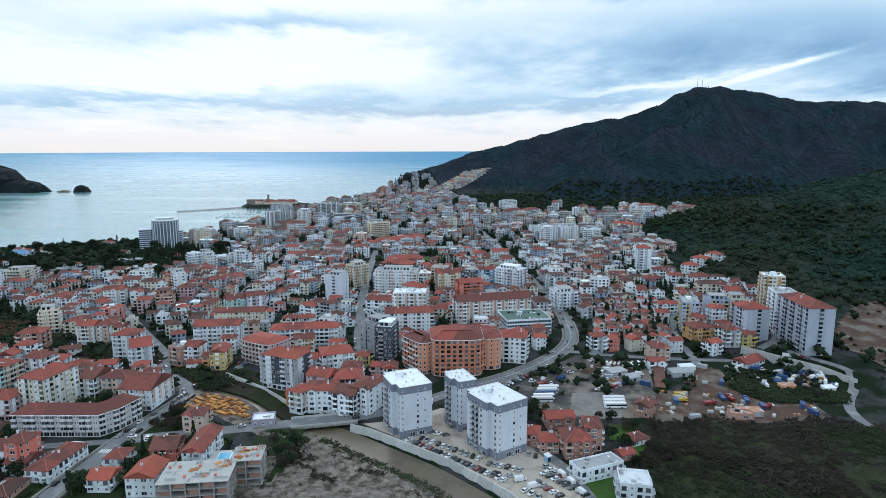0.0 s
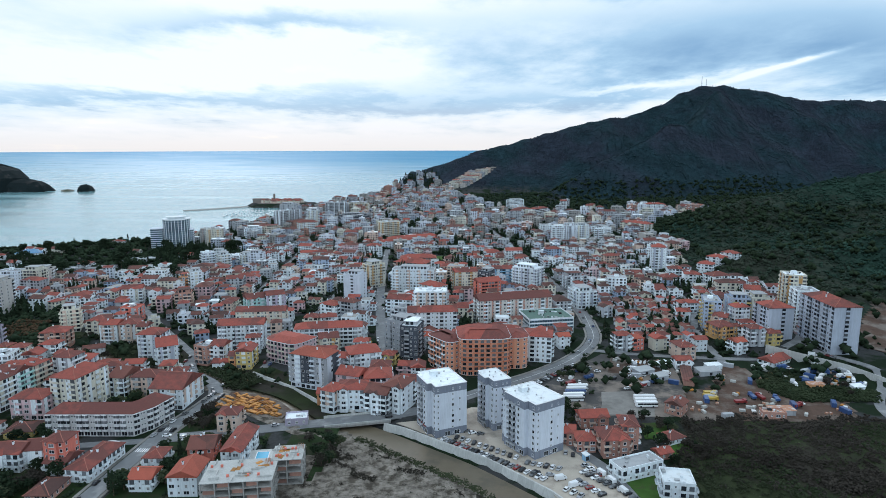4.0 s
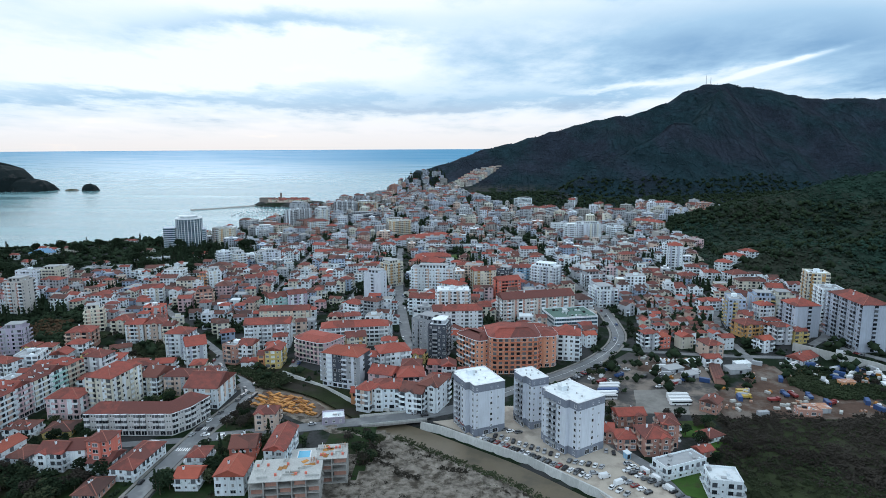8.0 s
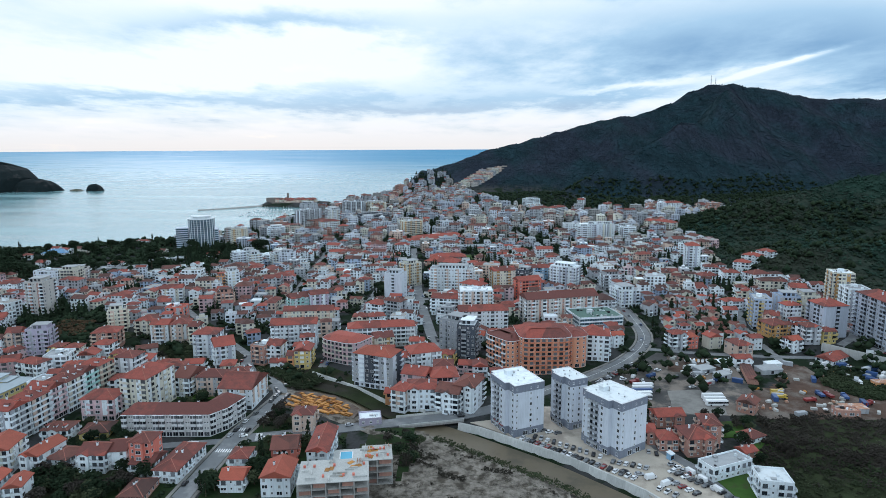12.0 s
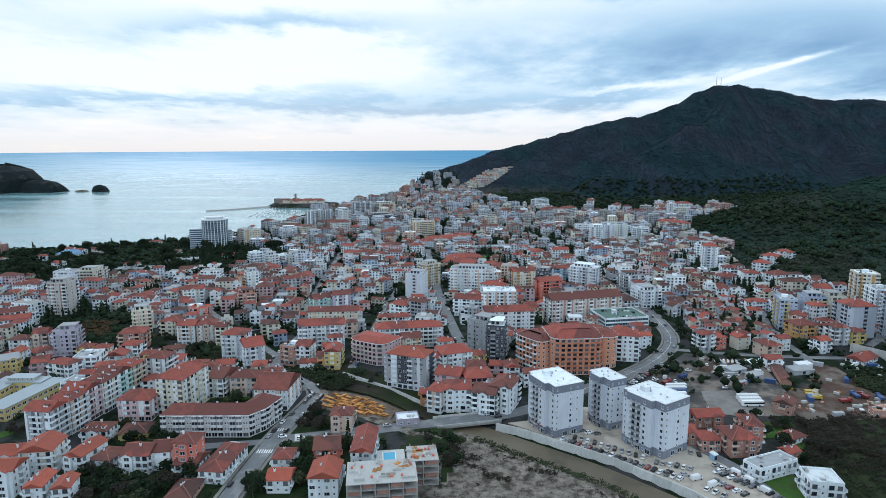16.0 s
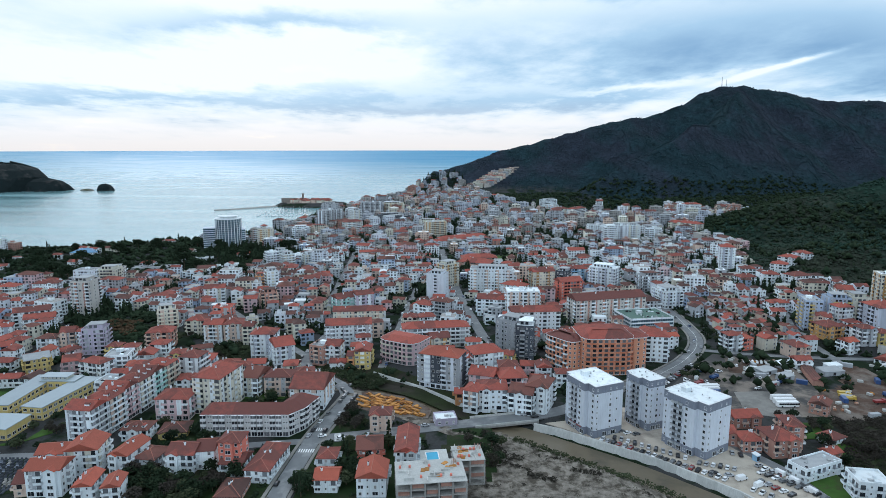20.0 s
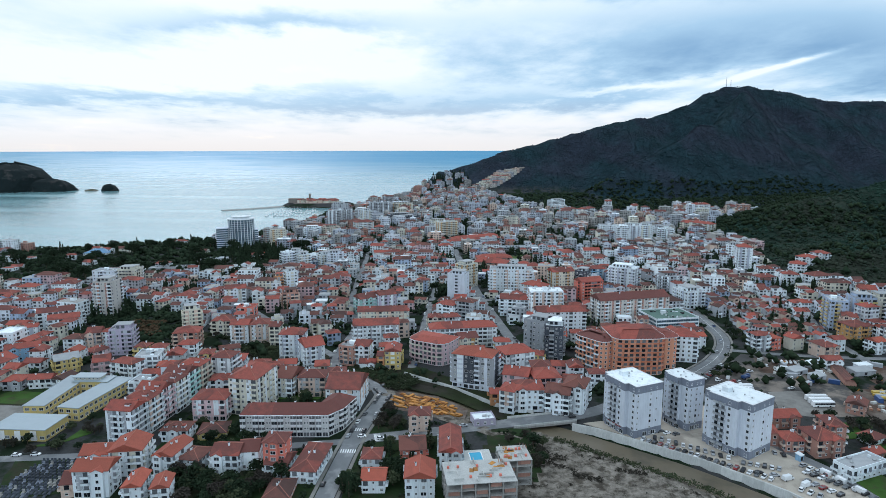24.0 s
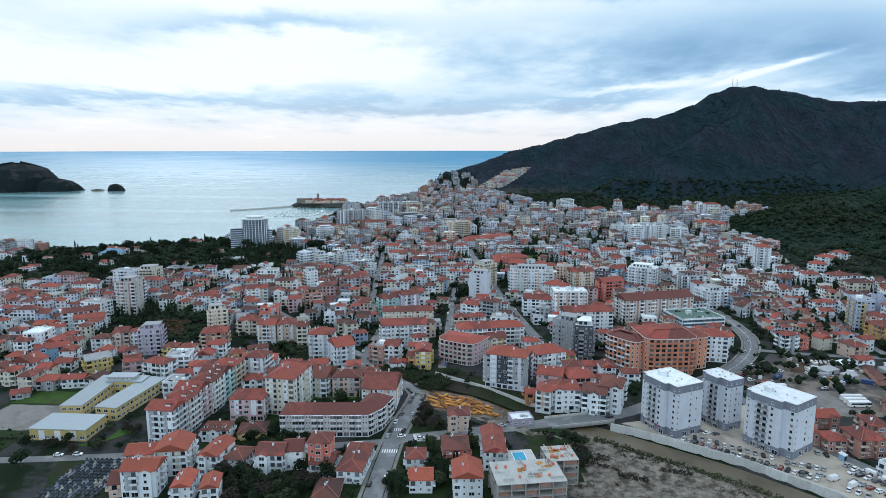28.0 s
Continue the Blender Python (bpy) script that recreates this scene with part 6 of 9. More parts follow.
def boat_mesh(mast=True):
    g = Geo()
    g.hull([(-4, -0.8, 0), (3, -0.8, 0), (5, 0, 0.1), (3, 0.8, 0), (-4, 0.8, 0)], [(-4.2, -1.4, 1.1), (3, -1.4, 1.2), (6, 0, 1.5), (3, 1.4, 1.2), (-4.2, 1.4, 1.1)])
    g.box(-2, -0.9, 1.1, 1.5, 0.9, 2.1)
    if mast:
        g.box(-0.1, -0.08, 2.1, 0.1, 0.08, 9)
    return g.mesh("boat", [PAINT_WHITE])


BOAT, DRY_BOAT = boat_mesh(), boat_mesh(False)
for i in range(70):
    x, y = dice.uniform(-520, -432), 1270 + dice.choice((0, 22, 44, 70, 92, 118)) + dice.uniform(-2, 2)
    if x < -430:
        tagged(part("boat", BOAT, None, at=pose(x, y, 0.0, 0, 0, 90 + dice.uniform(-6, 6))), "white moored motor yacht in the harbour", "boat", "boats in the harbour")


# ---- mast on the summit, quarry steps ----
def mast(x, y, h):
    thing = tagged(new("radio_mast"), "slim steel radio mast on the summit", "mast")
    thing.matrix_basis = pose(x, y, float(rough_land(np.array([x]), np.array([y]))[0]))
    for dx, dy in ((-0.9, -0.9), (0.9, -0.9), (0.9, 0.9), (-0.9, 0.9)):
        g = Geo()
        g.hull([(dx - 0.2, dy - 0.2, -2), (dx + 0.2, dy - 0.2, -2), (dx + 0.2, dy + 0.2, -2), (dx - 0.2, dy + 0.2, -2)], [(dx * 0.3 - 0.15, dy * 0.3 - 0.15, h), (dx * 0.3 + 0.15, dy * 0.3 - 0.15, h), (dx * 0.3 + 0.15, dy * 0.3 + 0.15, h), (dx * 0.3 - 0.15, dy * 0.3 + 0.15, h)])
        part("leg", g, [STEEL], thing)
    for k in range(6):
        g = Geo()
        r = 1.0 - 0.11 * k
        g.box(-r, -r, h * k / 6, r, r, h * k / 6 + 0.4)
        part("brace", g, [STEEL], thing)


mast(790, 2146, 30)
mast(806, 2149, 20)
for k in range(10):
    g = Geo()
    x0, y0 = -66 + k * 9, 1790 + k * 9
    z = float(land(x0, y0)) + 1.5
    pts = [(x0 + i * 15, y0 + i * 2 + 5 * noise.noise((i * 0.7, k, 0))) for i in range(6)]
    for p, q in zip(pts, pts[1:]):
        zz = max(float(land(*p)), float(land(*q))) + 2
        g.hull([(p[0], p[1], zz - 14), (q[0], q[1], zz - 14), (q[0], q[1] + 9, zz - 14), (p[0], p[1] + 9, zz - 14)], [(p[0], p[1] + 1.5, zz), (q[0], q[1] + 1.5, zz), (q[0], q[1] + 9, zz), (p[0], p[1] + 9, zz)])
    structure("quarry_step", g.mesh("quarry_step", [CUT_STONE]), "pale cut rock face stepped into the hillside", "rock face")
building(-274.5, 249.5, 8.0, 13.0, 11.0, 3, "g", "white", "orange")
building(-260.5, 249.0, 8.0, 13.5, 14.0, 4, "p", "white", "orange")
building(-265.5, 231.0, 4.0, 14.0, 11.0, 4, "g", "white", "orange")
building(-276.2, 231.2, 11.6, 4.6, 12.0, 2, "g", "peach", "red")
building(-243.2, 251.7, -8.5, 8.7, 16.0, 3, "p", "white", "orange")
building(-245.9, 225.0, 7.9, 7.0, 12.0, 3, "p", "white", "orange")
building(-234.7, 223.6, 11.6, 6.7, 10.0, 3, "p", "white", "orange")
building(-253.3, 278.4, 1.2, 12.7, 10.0, 2, "h", "white", "brown", dormers=3)
building(-407.1, 388.4, 29.3, 19.7, 10.0, 3, "g", "blue", "red")
building(-365.1, 367.7, 39.2, 13.5, 12.0, 3, "g", "yellow", "white")
building(-385.4, 368.3, 1.2, 10.7, 8.0, 2, "g", "white", "red")
building(-404.6, 362.3, -9.2, 16.6, 12.0, 3, "p", "white", "red")
building(-402.9, 345.5, 1.2, 8.4, 10.0, 3, "h", "cream", "red")
building(-376.4, 338.7, 5.8, 11.0, 10.0, 2, "h", "grey", "red")
building(-384.2, 325.1, 27.5, 9.0, 8.0, 1, "g", "grey", "red")
building(-362.5, 341.1, 9.5, 12.3, 8.0, 2, "g", "white", "red")
building(-350.0, 342.3, -10.9, 8.5, 10.0, 2, "p", "white", "brown")
building(-340.2, 364.7, 26.8, 9.4, 12.0, 3, "g", "pink", "red")
building(-317.9, 354.0, -17.0, 15.7, 10.0, 4, "h", "white", "red")
building(-311.0, 367.4, 9.8, 14.0, 14.0, 4, "f", "white", "white")
building(-303.3, 385.4, 6.6, 11.8, 10.0, 2, "p", "white", "red")
building(-299.6, 398.2, 1.2, 11.4, 10.0, 3, "h", "white", "red")
building(-359.3, 391.9, -25.3, 10.2, 12.0, 2, "h", "pink", "red")
building(-297.1, 331.1, -3.2, 10.9, 12.0, 3, "f", "white", "white")
building(-245.5, 303.7, 1.2, 17.2, 14.0, 4, "h", "pink", "red")
building(-227.7, 315.6, -10.3, 16.0, 24.0, 7, "h", "cream", "red", balconies=1)
building(-213.6, 336.1, -8.9, 9.7, 18.0, 4, "g", "white", "brown")
building(-199.5, 334.4, 1.2, 15.3, 12.0, 4, "h", "peach", "red")
building(-178.0, 323.6, -3.6, 18.4, 24.0, 4, "g", "white", "red", balconies=1)
building(-196.1, 250.2, -1.8, 9.6, 10.0, 5, "h", "salmon", "red")
building(-194.4, 248.2, -4.3, 9.9, 12.0, 2, "g", "white", "red")
building(-181.0, 250.0, -5.0, 10.7, 25.0, 2, "h", "white", "red")
building(-132.5, 235.0, 2.0, 12.0, 14.0, 3, "p", "white", "orange")
building(-217.8, 250.8, -1.2, 11.9, 12.0, 3, "g", "white", "red")
building(-209.2, 254.2, 8.5, 8.0, 12.0, 3, "g", "white", "red")
building(-233.5, 251.9, -7.5, 9.7, 12.0, 2, "h", "white", "brown")
building(-237.3, 282.9, 9.0, 13.3, 12.0, 1, "h", "yellow", "brown")
building(-154.9, 253.4, 1.2, 8.4, 10.0, 2, "h", "white", "red")
building(-151.6, 236.0, 1.2, 9.5, 10.0, 2, "g", "white", "orange")
building(-189.3, 229.6, 1.2, 10.1, 14.0, 1, "h", "brick", "brown")
building(-274.8, 405.7, 28.1, 13.3, 8.0, 1, "g", "white", "brown")
building(-227.3, 396.7, 1.2, 16.1, 14.0, 6, "h", "white", "red")
building(-211.9, 382.8, 28.3, 12.4, 18.0, 5, "g", "white", "red", balconies=1)
building(-187.7, 387.9, -18.5, 10.2, 12.0, 4, "f", "brick", "grey")
building(-178.8, 390.1, -5.8, 9.4, 12.0, 4, "g", "white", "red")
building(-174.6, 379.8, 1.2, 10.2, 8.0, 1, "g", "white", "red")
building(-158.2, 380.9, 1.2, 10.1, 14.0, 4, "p", "yellow", "red")
building(-165.7, 377.5, 1.2, 4.3, 8.0, 3, "g", "orange", "red")
building(-252.4, 361.6, 7.8, 8.7, 12.0, 4, "h", "white", "red")
building(-238.6, 359.9, 14.6, 12.7, 10.0, 3, "h", "cream", "red")
building(-136.0, 291.5, 1.2, 10.4, 10.0, 3, "h", "peach", "red")
building(-96.3, 325.1, 1.2, 4.7, 8.0, 2, "g", "orange", "red")
building(-88.5, 316.8, -20.7, 8.2, 12.0, 4, "h", "white", "red", balconies=1)
building(-78.3, 320.0, 1.2, 15.7, 14.0, 4, "h", "white", "red", balconies=1)
building(-62.0, 314.5, -19.0, 12.6, 14.0, 4, "g", "white", "brown")
building(-52.4, 317.7, -22.2, 11.7, 16.0, 5, "h", "white", "brown", balconies=1)
building(-82.0, 340.6, -16.5, 14.4, 14.0, 4, "g", "pink", "red")
building(-66.7, 338.3, 7.6, 15.4, 16.0, 4, "h", "pink", "red")
building(-113.2, 423.5, 9.5, 47.1, 14.0, 5, "h", "white", "red")
building(-110.5, 408.2, 17.8, 13.2, 12.0, 4, "g", "cream", "red")
building(-105.6, 380.0, 1.2, 12.2, 10.0, 4, "g", "white", "red")
building(-94.9, 368.5, -6.7, 14.9, 10.0, 4, "g", "white", "red")
building(-80.6, 371.5, 20.0, 19.6, 16.0, 5, "h", "white", "red")
building(-67.0, 353.4, 1.2, 11.7, 12.0, 4, "h", "white", "red")
building(-137.7, 263.8, 6.4, 11.5, 14.0, 2, "g", "salmon", "brown")
building(-120.2, 261.7, 1.2, 9.6, 24.0, 3, "p", "white", "red")
building(-103.8, 298.2, 11.2, 11.3, 9.0, 1, "f", "lilac", "white")
building(-411.6, 499.8, 1.2, 15.0, 18.0, 10, "f", "striped", "grey", balconies=1)
building(-453.4, 572.2, 1.2, 20.9, 14.0, 8, "f", "palegrey", "grey")
building(-435.4, 578.0, 1.2, 18.4, 14.0, 8, "f", "cream", "grey")
building(-429.9, 458.6, 29.3, 24.5, 12.0, 5, "g", "white", "red")
building(-417.9, 449.3, 28.2, 20.5, 12.0, 4, "g", "white", "red")
building(-440.1, 432.0, 1.2, 13.2, 10.0, 4, "g", "cream", "red")
building(-426.1, 425.3, 23.6, 7.4, 8.0, 4, "g", "white", "red")
building(-491.3, 567.9, 7.6, 21.8, 12.0, 4, "h", "white", "red")
building(-517.4, 554.2, 1.2, 16.3, 12.0, 4, "h", "white", "red")
building(-529.8, 539.3, 1.2, 20.5, 12.0, 3, "h", "peach", "red")
building(-373.4, 414.8, 18.5, 8.9, 12.0, 4, "g", "peach", "red")
building(-346.7, 402.6, 11.7, 14.3, 12.0, 6, "f", "lilac", "grey")
building(-308.3, 417.4, 10.2, 17.0, 14.0, 4, "h", "brick", "red")
building(-383.6, 408.8, 1.2, 13.7, 10.0, 3, "h", "white", "brown")
building(-317.2, 539.0, 15.9, 17.5, 12.0, 5, "g", "white", "red")
building(-288.4, 483.4, 1.2, 14.1, 12.0, 4, "f", "salmon", "red")
building(-290.8, 588.7, 1.2, 9.9, 10.0, 5, "f", "orange", "red")
building(-279.8, 585.6, 31.7, 10.8, 12.0, 7, "f", "white", "white")
building(-263.2, 566.9, 23.3, 12.8, 10.0, 4, "f", "white", "white")
building(-311.9, 694.1, 38.6, 12.6, 12.0, 7, "f", "white", "white")
building(-294.5, 696.3, 34.2, 13.7, 12.0, 6, "f", "white", "white")
building(-272.4, 714.3, 31.0, 15.4, 14.0, 5, "f", "white", "white")
building(-263.2, 522.0, 19.2, 13.5, 12.0, 5, "f", "brick", "brown")
building(-194.0, 507.2, 35.3, 17.4, 14.0, 5, "g", "cyan", "red")
building(-177.5, 507.4, 25.2, 14.7, 12.0, 6, "g", "lilac", "red")
building(-175.2, 465.5, 6.2, 38.0, 12.0, 5, "g", "cream", "red")
building(-174.4, 419.3, 8.7, 31.5, 14.0, 6, "g", "white", "red")
building(-293.6, 446.4, 1.2, 14.4, 12.0, 4, "h", "cream", "red")
building(-273.0, 426.8, 1.2, 12.9, 12.0, 5, "g", "white", "red")
building(-260.3, 429.3, 13.5, 13.4, 14.0, 5, "h", "peach", "red")
building(-246.5, 422.1, 1.2, 7.2, 10.0, 5, "g", "cream", "red")
building(-321.2, 454.6, 25.1, 12.2, 12.0, 6, "f", "cream", "white")
building(-205.4, 767.1, 8.8, 32.1, 10.0, 3, "g", "white", "red")
building(-115.5, 549.6, -16.0, 16.8, 14.0, 9, "f", "palegrey", "grey", sparse=1)
building(-107.0, 612.1, 41.9, 18.4, 14.0, 8, "f", "cream", "white")
building(-64.0, 588.0, -6.1, 41.0, 16.0, 8, "f", "white", "grey", balconies=1)
building(-44.0, 558.0, -37.4, 22.4, 14.0, 5, "h", "white", "red")
building(-43.6, 496.8, 1.2, 26.7, 16.0, 8, "f", "white", "white", balconies=1)
building(-66.5, 506.0, -8.0, 26.7, 14.0, 5, "g", "white", "red")
building(-40.1, 446.5, 6.2, 36.2, 14.0, 7, "g", "white", "red", balconies=1)
building(-124.1, 486.6, -27.1, 15.2, 12.0, 5, "h", "white", "red")
building(-109.2, 483.9, -26.3, 15.8, 10.0, 6, "h", "grey", "brown")
building(-133.6, 458.1, 1.2, 10.8, 10.0, 4, "h", "cream", "red")
building(-121.5, 459.8, 16.2, 12.3, 10.0, 4, "h", "white", "red")
building(-14.8, 593.8, 15.5, 22.2, 14.0, 7, "g", "cream", "red", balconies=1)
building(6.9, 592.7, -27.1, 11.5, 14.0, 7, "f", "slate", "grey")
building(26.2, 636.9, 1.2, 17.7, 12.0, 5, "g", "blue", "red")
building(47.9, 597.8, -31.6, 26.1, 16.0, 8, "f", "white", "white", balconies=1)
building(6.0, 562.9, 20.0, 22.4, 14.0, 6, "g", "salmon", "red")
building(23.6, 488.9, 15.2, 61.1, 18.0, 7, "g", "striped", "red")
building(47.6, 466.9, 11.4, 35.2, 28.0, 4, "f", "white", "green", bands=1)
building(33.5, 398.8, -10.4, 18.0, 16.0, 6, "h", "white", "red", balconies=1)
building(89.9, 538.7, 15.0, 17.7, 22.0, 5, "f", "white", "white", balconies=1)
building(94.2, 601.4, 16.2, 20.6, 14.0, 5, "f", "grey", "brown")
building(181.4, 514.7, 9.7, 18.4, 10.0, 2, "h", "white", "red")
building(-51.5, 399.0, -11.1, 12.0, 16.0, 8, "f", "slate", "white", balconies=1)
building(-59.5, 409.0, -31.3, 18.8, 14.0, 8, "f", "grey", "white", balconies=1)
building(51.9, 271.2, 6.4, 12.6, 14.0, 3, "h", "brick", "red")
building(61.0, 278.4, -2.9, 7.8, 12.0, 4, "h", "brick", "red")
building(48.6, 299.0, 6.7, 14.3, 10.0, 2, "g", "brick", "red")
building(32.4, 281.5, -10.4, 8.6, 10.0, 2, "h", "brick", "red")
building(39.7, 274.1, 1.5, 8.9, 10.0, 2, "h", "brick", "red")
building(57.4, 250.6, 23.6, 21.8, 9.0, 2, "f", "white", "grey")
building(68.7, 233.0, -8.2, 12.3, 12.0, 3, "f", "white", "white")
building(83.2, 281.6, 26.0, 9.7, 8.0, 1, "h", "white", "red")
building(73.9, 266.3, 22.8, 7.2, 6.0, 1, "g", "brick", "red")
building(96.9, 314.8, -39.9, 8.7, 10.0, 2, "p", "brick", "brown")
building(124.0, 383.6, 1.4, 10.1, 8.0, 2, "g", "white", "red")
building(187.5, 393.0, 33.0, 19.0, 11.0, 1, "g", "white", "red")
building(145.6, 310.0, -5.2, 11.8, 6.0, 1, "f", "brick", "rust")
building(204.5, 431.0, 4.5, 18.2, 18.0, 10, "h", "bluegrey", "red", balconies=2, sparse=1, z=4.6)
building(231.5, 411.0, 0.0, 17.5, 38.0, 11, "h", "bluegrey", "red", balconies=2, sparse=1, z=10.4)
building(240.7, 459.4, -8.3, 15.5, 16.0, 10, "f", "white", "white", balconies=1)
building(246.5, 487.8, -12.7, 15.6, 16.0, 11, "f", "cream", "white", balconies=1)
building(173.8, 465.0, -13.4, 11.9, 20.0, 8, "f", "skyblue", "white", balconies=1)
building(194.0, 466.0, -8.7, 15.7, 14.0, 8, "f", "skyblue", "white", balconies=1)
building(209.2, 465.7, -3.4, 13.5, 14.0, 8, "f", "cream", "white", balconies=1)
building(188.4, 450.2, 7.5, 11.8, 10.0, 6, "h", "white", "red")
building(222.3, 503.4, -16.3, 11.4, 12.0, 6, "g", "white", "red")
building(168.9, 432.5, 13.0, 15.1, 14.0, 3, "h", "ochre", "red")
building(131.6, 404.8, 13.3, 11.2, 14.0, 3, "h", "peach", "red")
building(173.9, 446.7, -27.9, 9.7, 12.0, 4, "h", "peach", "red")
building(171.7, 509.4, 4.6, 15.3, 10.0, 3, "h", "white", "red")
building(-318.3, 1058.0, 55.6, 46.7, 16.0, 11, "f", "grey", "grey", balconies=2)
building(-273.4, 1054.4, 35.1, 16.3, 14.0, 11, "f", "white", "white")
building(-271.2, 1238.0, 14.8, 40.4, 16.0, 10, "f", "grey", "grey")
building(-231.2, 1271.9, 7.8, 45.2, 16.0, 8, "f", "cream", "grey")
building(-211.5, 1106.1, 34.8, 57.7, 14.0, 5, "f", "slate", "grey")
building(-374.4, 872.0, 17.5, 21.3, 16.0, 8, "f", "cream", "white", balconies=1)
building(-132.0, 963.5, 26.2, 32.7, 14.0, 8, "f", "cream", "white")
building(-338.4, 934.0, 16.4, 24.8, 14.0, 6, "f", "white", "white")
building(-313.3, 944.6, 32.1, 26.1, 16.0, 6, "f", "cream", "red")
building(-267.8, 987.2, 30.0, 30.5, 14.0, 7, "h", "white", "red")
building(121.0, 878.4, -3.0, 15.9, 14.0, 9, "f", "white", "white")
building(141.4, 895.6, -7.5, 16.9, 14.0, 9, "f", "palegrey", "white")
building(160.8, 899.2, -11.5, 17.7, 14.0, 9, "f", "white", "white")
building(191.7, 903.6, -24.1, 22.1, 14.0, 6, "f", "white", "white")
building(188.4, 1241.1, -5.1, 12.3, 12.0, 9, "g", "white", "red")
building(238.4, 1231.0, -10.8, 13.1, 12.0, 6, "g", "cream", "red")
building(321.1, 1156.4, -12.5, 14.1, 12.0, 9, "f", "palegrey", "white")
building(357.8, 1205.2, 6.8, 32.8, 14.0, 7, "h", "white", "red")
building(197.9, 670.9, -11.3, 14.5, 16.0, 9, "h", "white", "red", balconies=1)
building(248.3, 913.1, -57.5, 35.7, 14.0, 5, "h", "cream", "red")
building(100.4, 1340.6, 35.5, 39.7, 14.0, 6, "f", "white", "white")
building(128.7, 1169.3, 48.6, 46.2, 14.0, 7, "h", "white", "red")
building(99.4, 1184.8, 31.4, 33.4, 14.0, 6, "h", "cream", "red")
building(187.3, 601.4, 10.4, 18.8, 12.0, 3, "h", "white", "red", balconies=1)
building(204.1, 633.6, -9.8, 13.8, 12.0, 3, "h", "white", "red")
building(205.8, 590.6, -11.5, 14.2, 12.0, 4, "h", "white", "red", balconies=1)
building(233.5, 627.2, -35.0, 14.7, 12.0, 3, "h", "white", "red")
building(223.1, 574.7, 14.3, 18.9, 14.0, 4, "h", "white", "red", balconies=1)
building(250.4, 641.5, -52.4, 17.6, 12.0, 3, "h", "white", "red")
building(264.5, 642.7, -58.7, 15.9, 10.0, 3, "h", "white", "red")
building(-75.5, 718.8, -19.5, 40.3, 20.0, 2, "h", "brick", "red")
building(-106.8, 869.6, 31.0, 96.8, 12.0, 3, "g", "palegrey", "red")
building(-321.6, 1076.0, -0.7, 26.9, 16.0, 14, "f", "grey", "grey", balconies=1)
building(-293.0, 1128.3, -1.0, 21.0, 12.0, 9, "f", "white", "white")
building(-286.0, 1266.5, -2.8, 21.2, 14.0, 9, "f", "palegrey", "grey")
building(-260.6, 1258.2, -5.7, 24.8, 14.0, 8, "f", "grey", "grey")
building(-236.3, 1305.7, -9.8, 32.4, 14.0, 8, "f", "palegrey", "white")
building(-222.0, 1145.9, 17.3, 50.1, 16.0, 5, "f", "slate", "grey")
building(-174.9, 1162.7, -6.9, 22.9, 14.0, 6, "f", "striped", "grey")
building(-146.1, 1047.5, -2.5, 32.9, 14.0, 5, "f", "cream", "white")
building(-89.9, 902.0, 30.5, 78.8, 14.0, 3, "h", "palegrey", "red")
building(-33.2, 829.0, 10.1, 54.8, 14.0, 2, "f", "grey", "pale")
building(-70.8, 748.7, 5.3, 43.7, 18.0, 2, "h", "brick", "red")
building(118.4, 950.6, -1.0, 27.6, 16.0, 7, "f", "white", "white", balconies=1)
building(148.4, 925.3, -6.1, 36.2, 14.0, 8, "f", "white", "white")
building(197.7, 944.1, -52.9, 27.8, 14.0, 5, "f", "white", "white", balconies=1)
building(100.7, 1290.5, -1.0, 27.0, 12.0, 4, "f", "white", "white")
building(143.3, 1232.9, -0.5, 25.7, 12.0, 4, "f", "white", "white")
building(211.5, 1339.3, -10.5, 13.1, 10.0, 6, "f", "grey", "red")
building(257.5, 1296.3, -13.7, 13.6, 10.0, 4, "h", "cream", "red")
building(352.3, 1251.0, -11.7, 16.1, 10.0, 6, "f", "white", "white")
building(376.9, 1245.2, -8.4, 31.2, 12.0, 5, "h", "white", "red")
building(367.4, 1186.9, -8.9, 30.7, 12.0, 4, "f", "white", "white")
building(248.5, 933.7, -58.8, 49.9, 14.0, 4, "g", "cream", "red")
building(213.0, 721.8, -39.5, 19.1, 14.0, 6, "f", "white", "white", balconies=1)
building(-383.2, 878.1, -0.1, 24.6, 14.0, 8, "f", "striped", "white")
building(-308.7, 719.0, 0.2, 14.2, 12.0, 6, "f", "white", "white")
building(-291.1, 724.9, 0.3, 14.3, 12.0, 4, "f", "white", "white")
building(-259.0, 707.6, 0.2, 17.2, 12.0, 6, "f", "palegrey", "white")
building(-449.6, 608.9, 16.1, 21.1, 16.0, 6, "f", "striped", "grey")
building(-590.2, 792.0, 8.1, 31.4, 20.0, 1, "h", "white", "blue_sheet")
building(-451.1, 689.1, 13.2, 59.3, 14.0, 1, "f", "grey", "grey")
building(-421.9, 745.7, 22.9, 39.9, 14.0, 1, "f", "grey", "pale")
building(-19.7, 1071.0, -2.9, 21.6, 12.0, 6, "f", "cream", "white")
building(29.2, 1137.4, -3.6, 25.9, 12.0, 5, "f", "palegrey", "white")

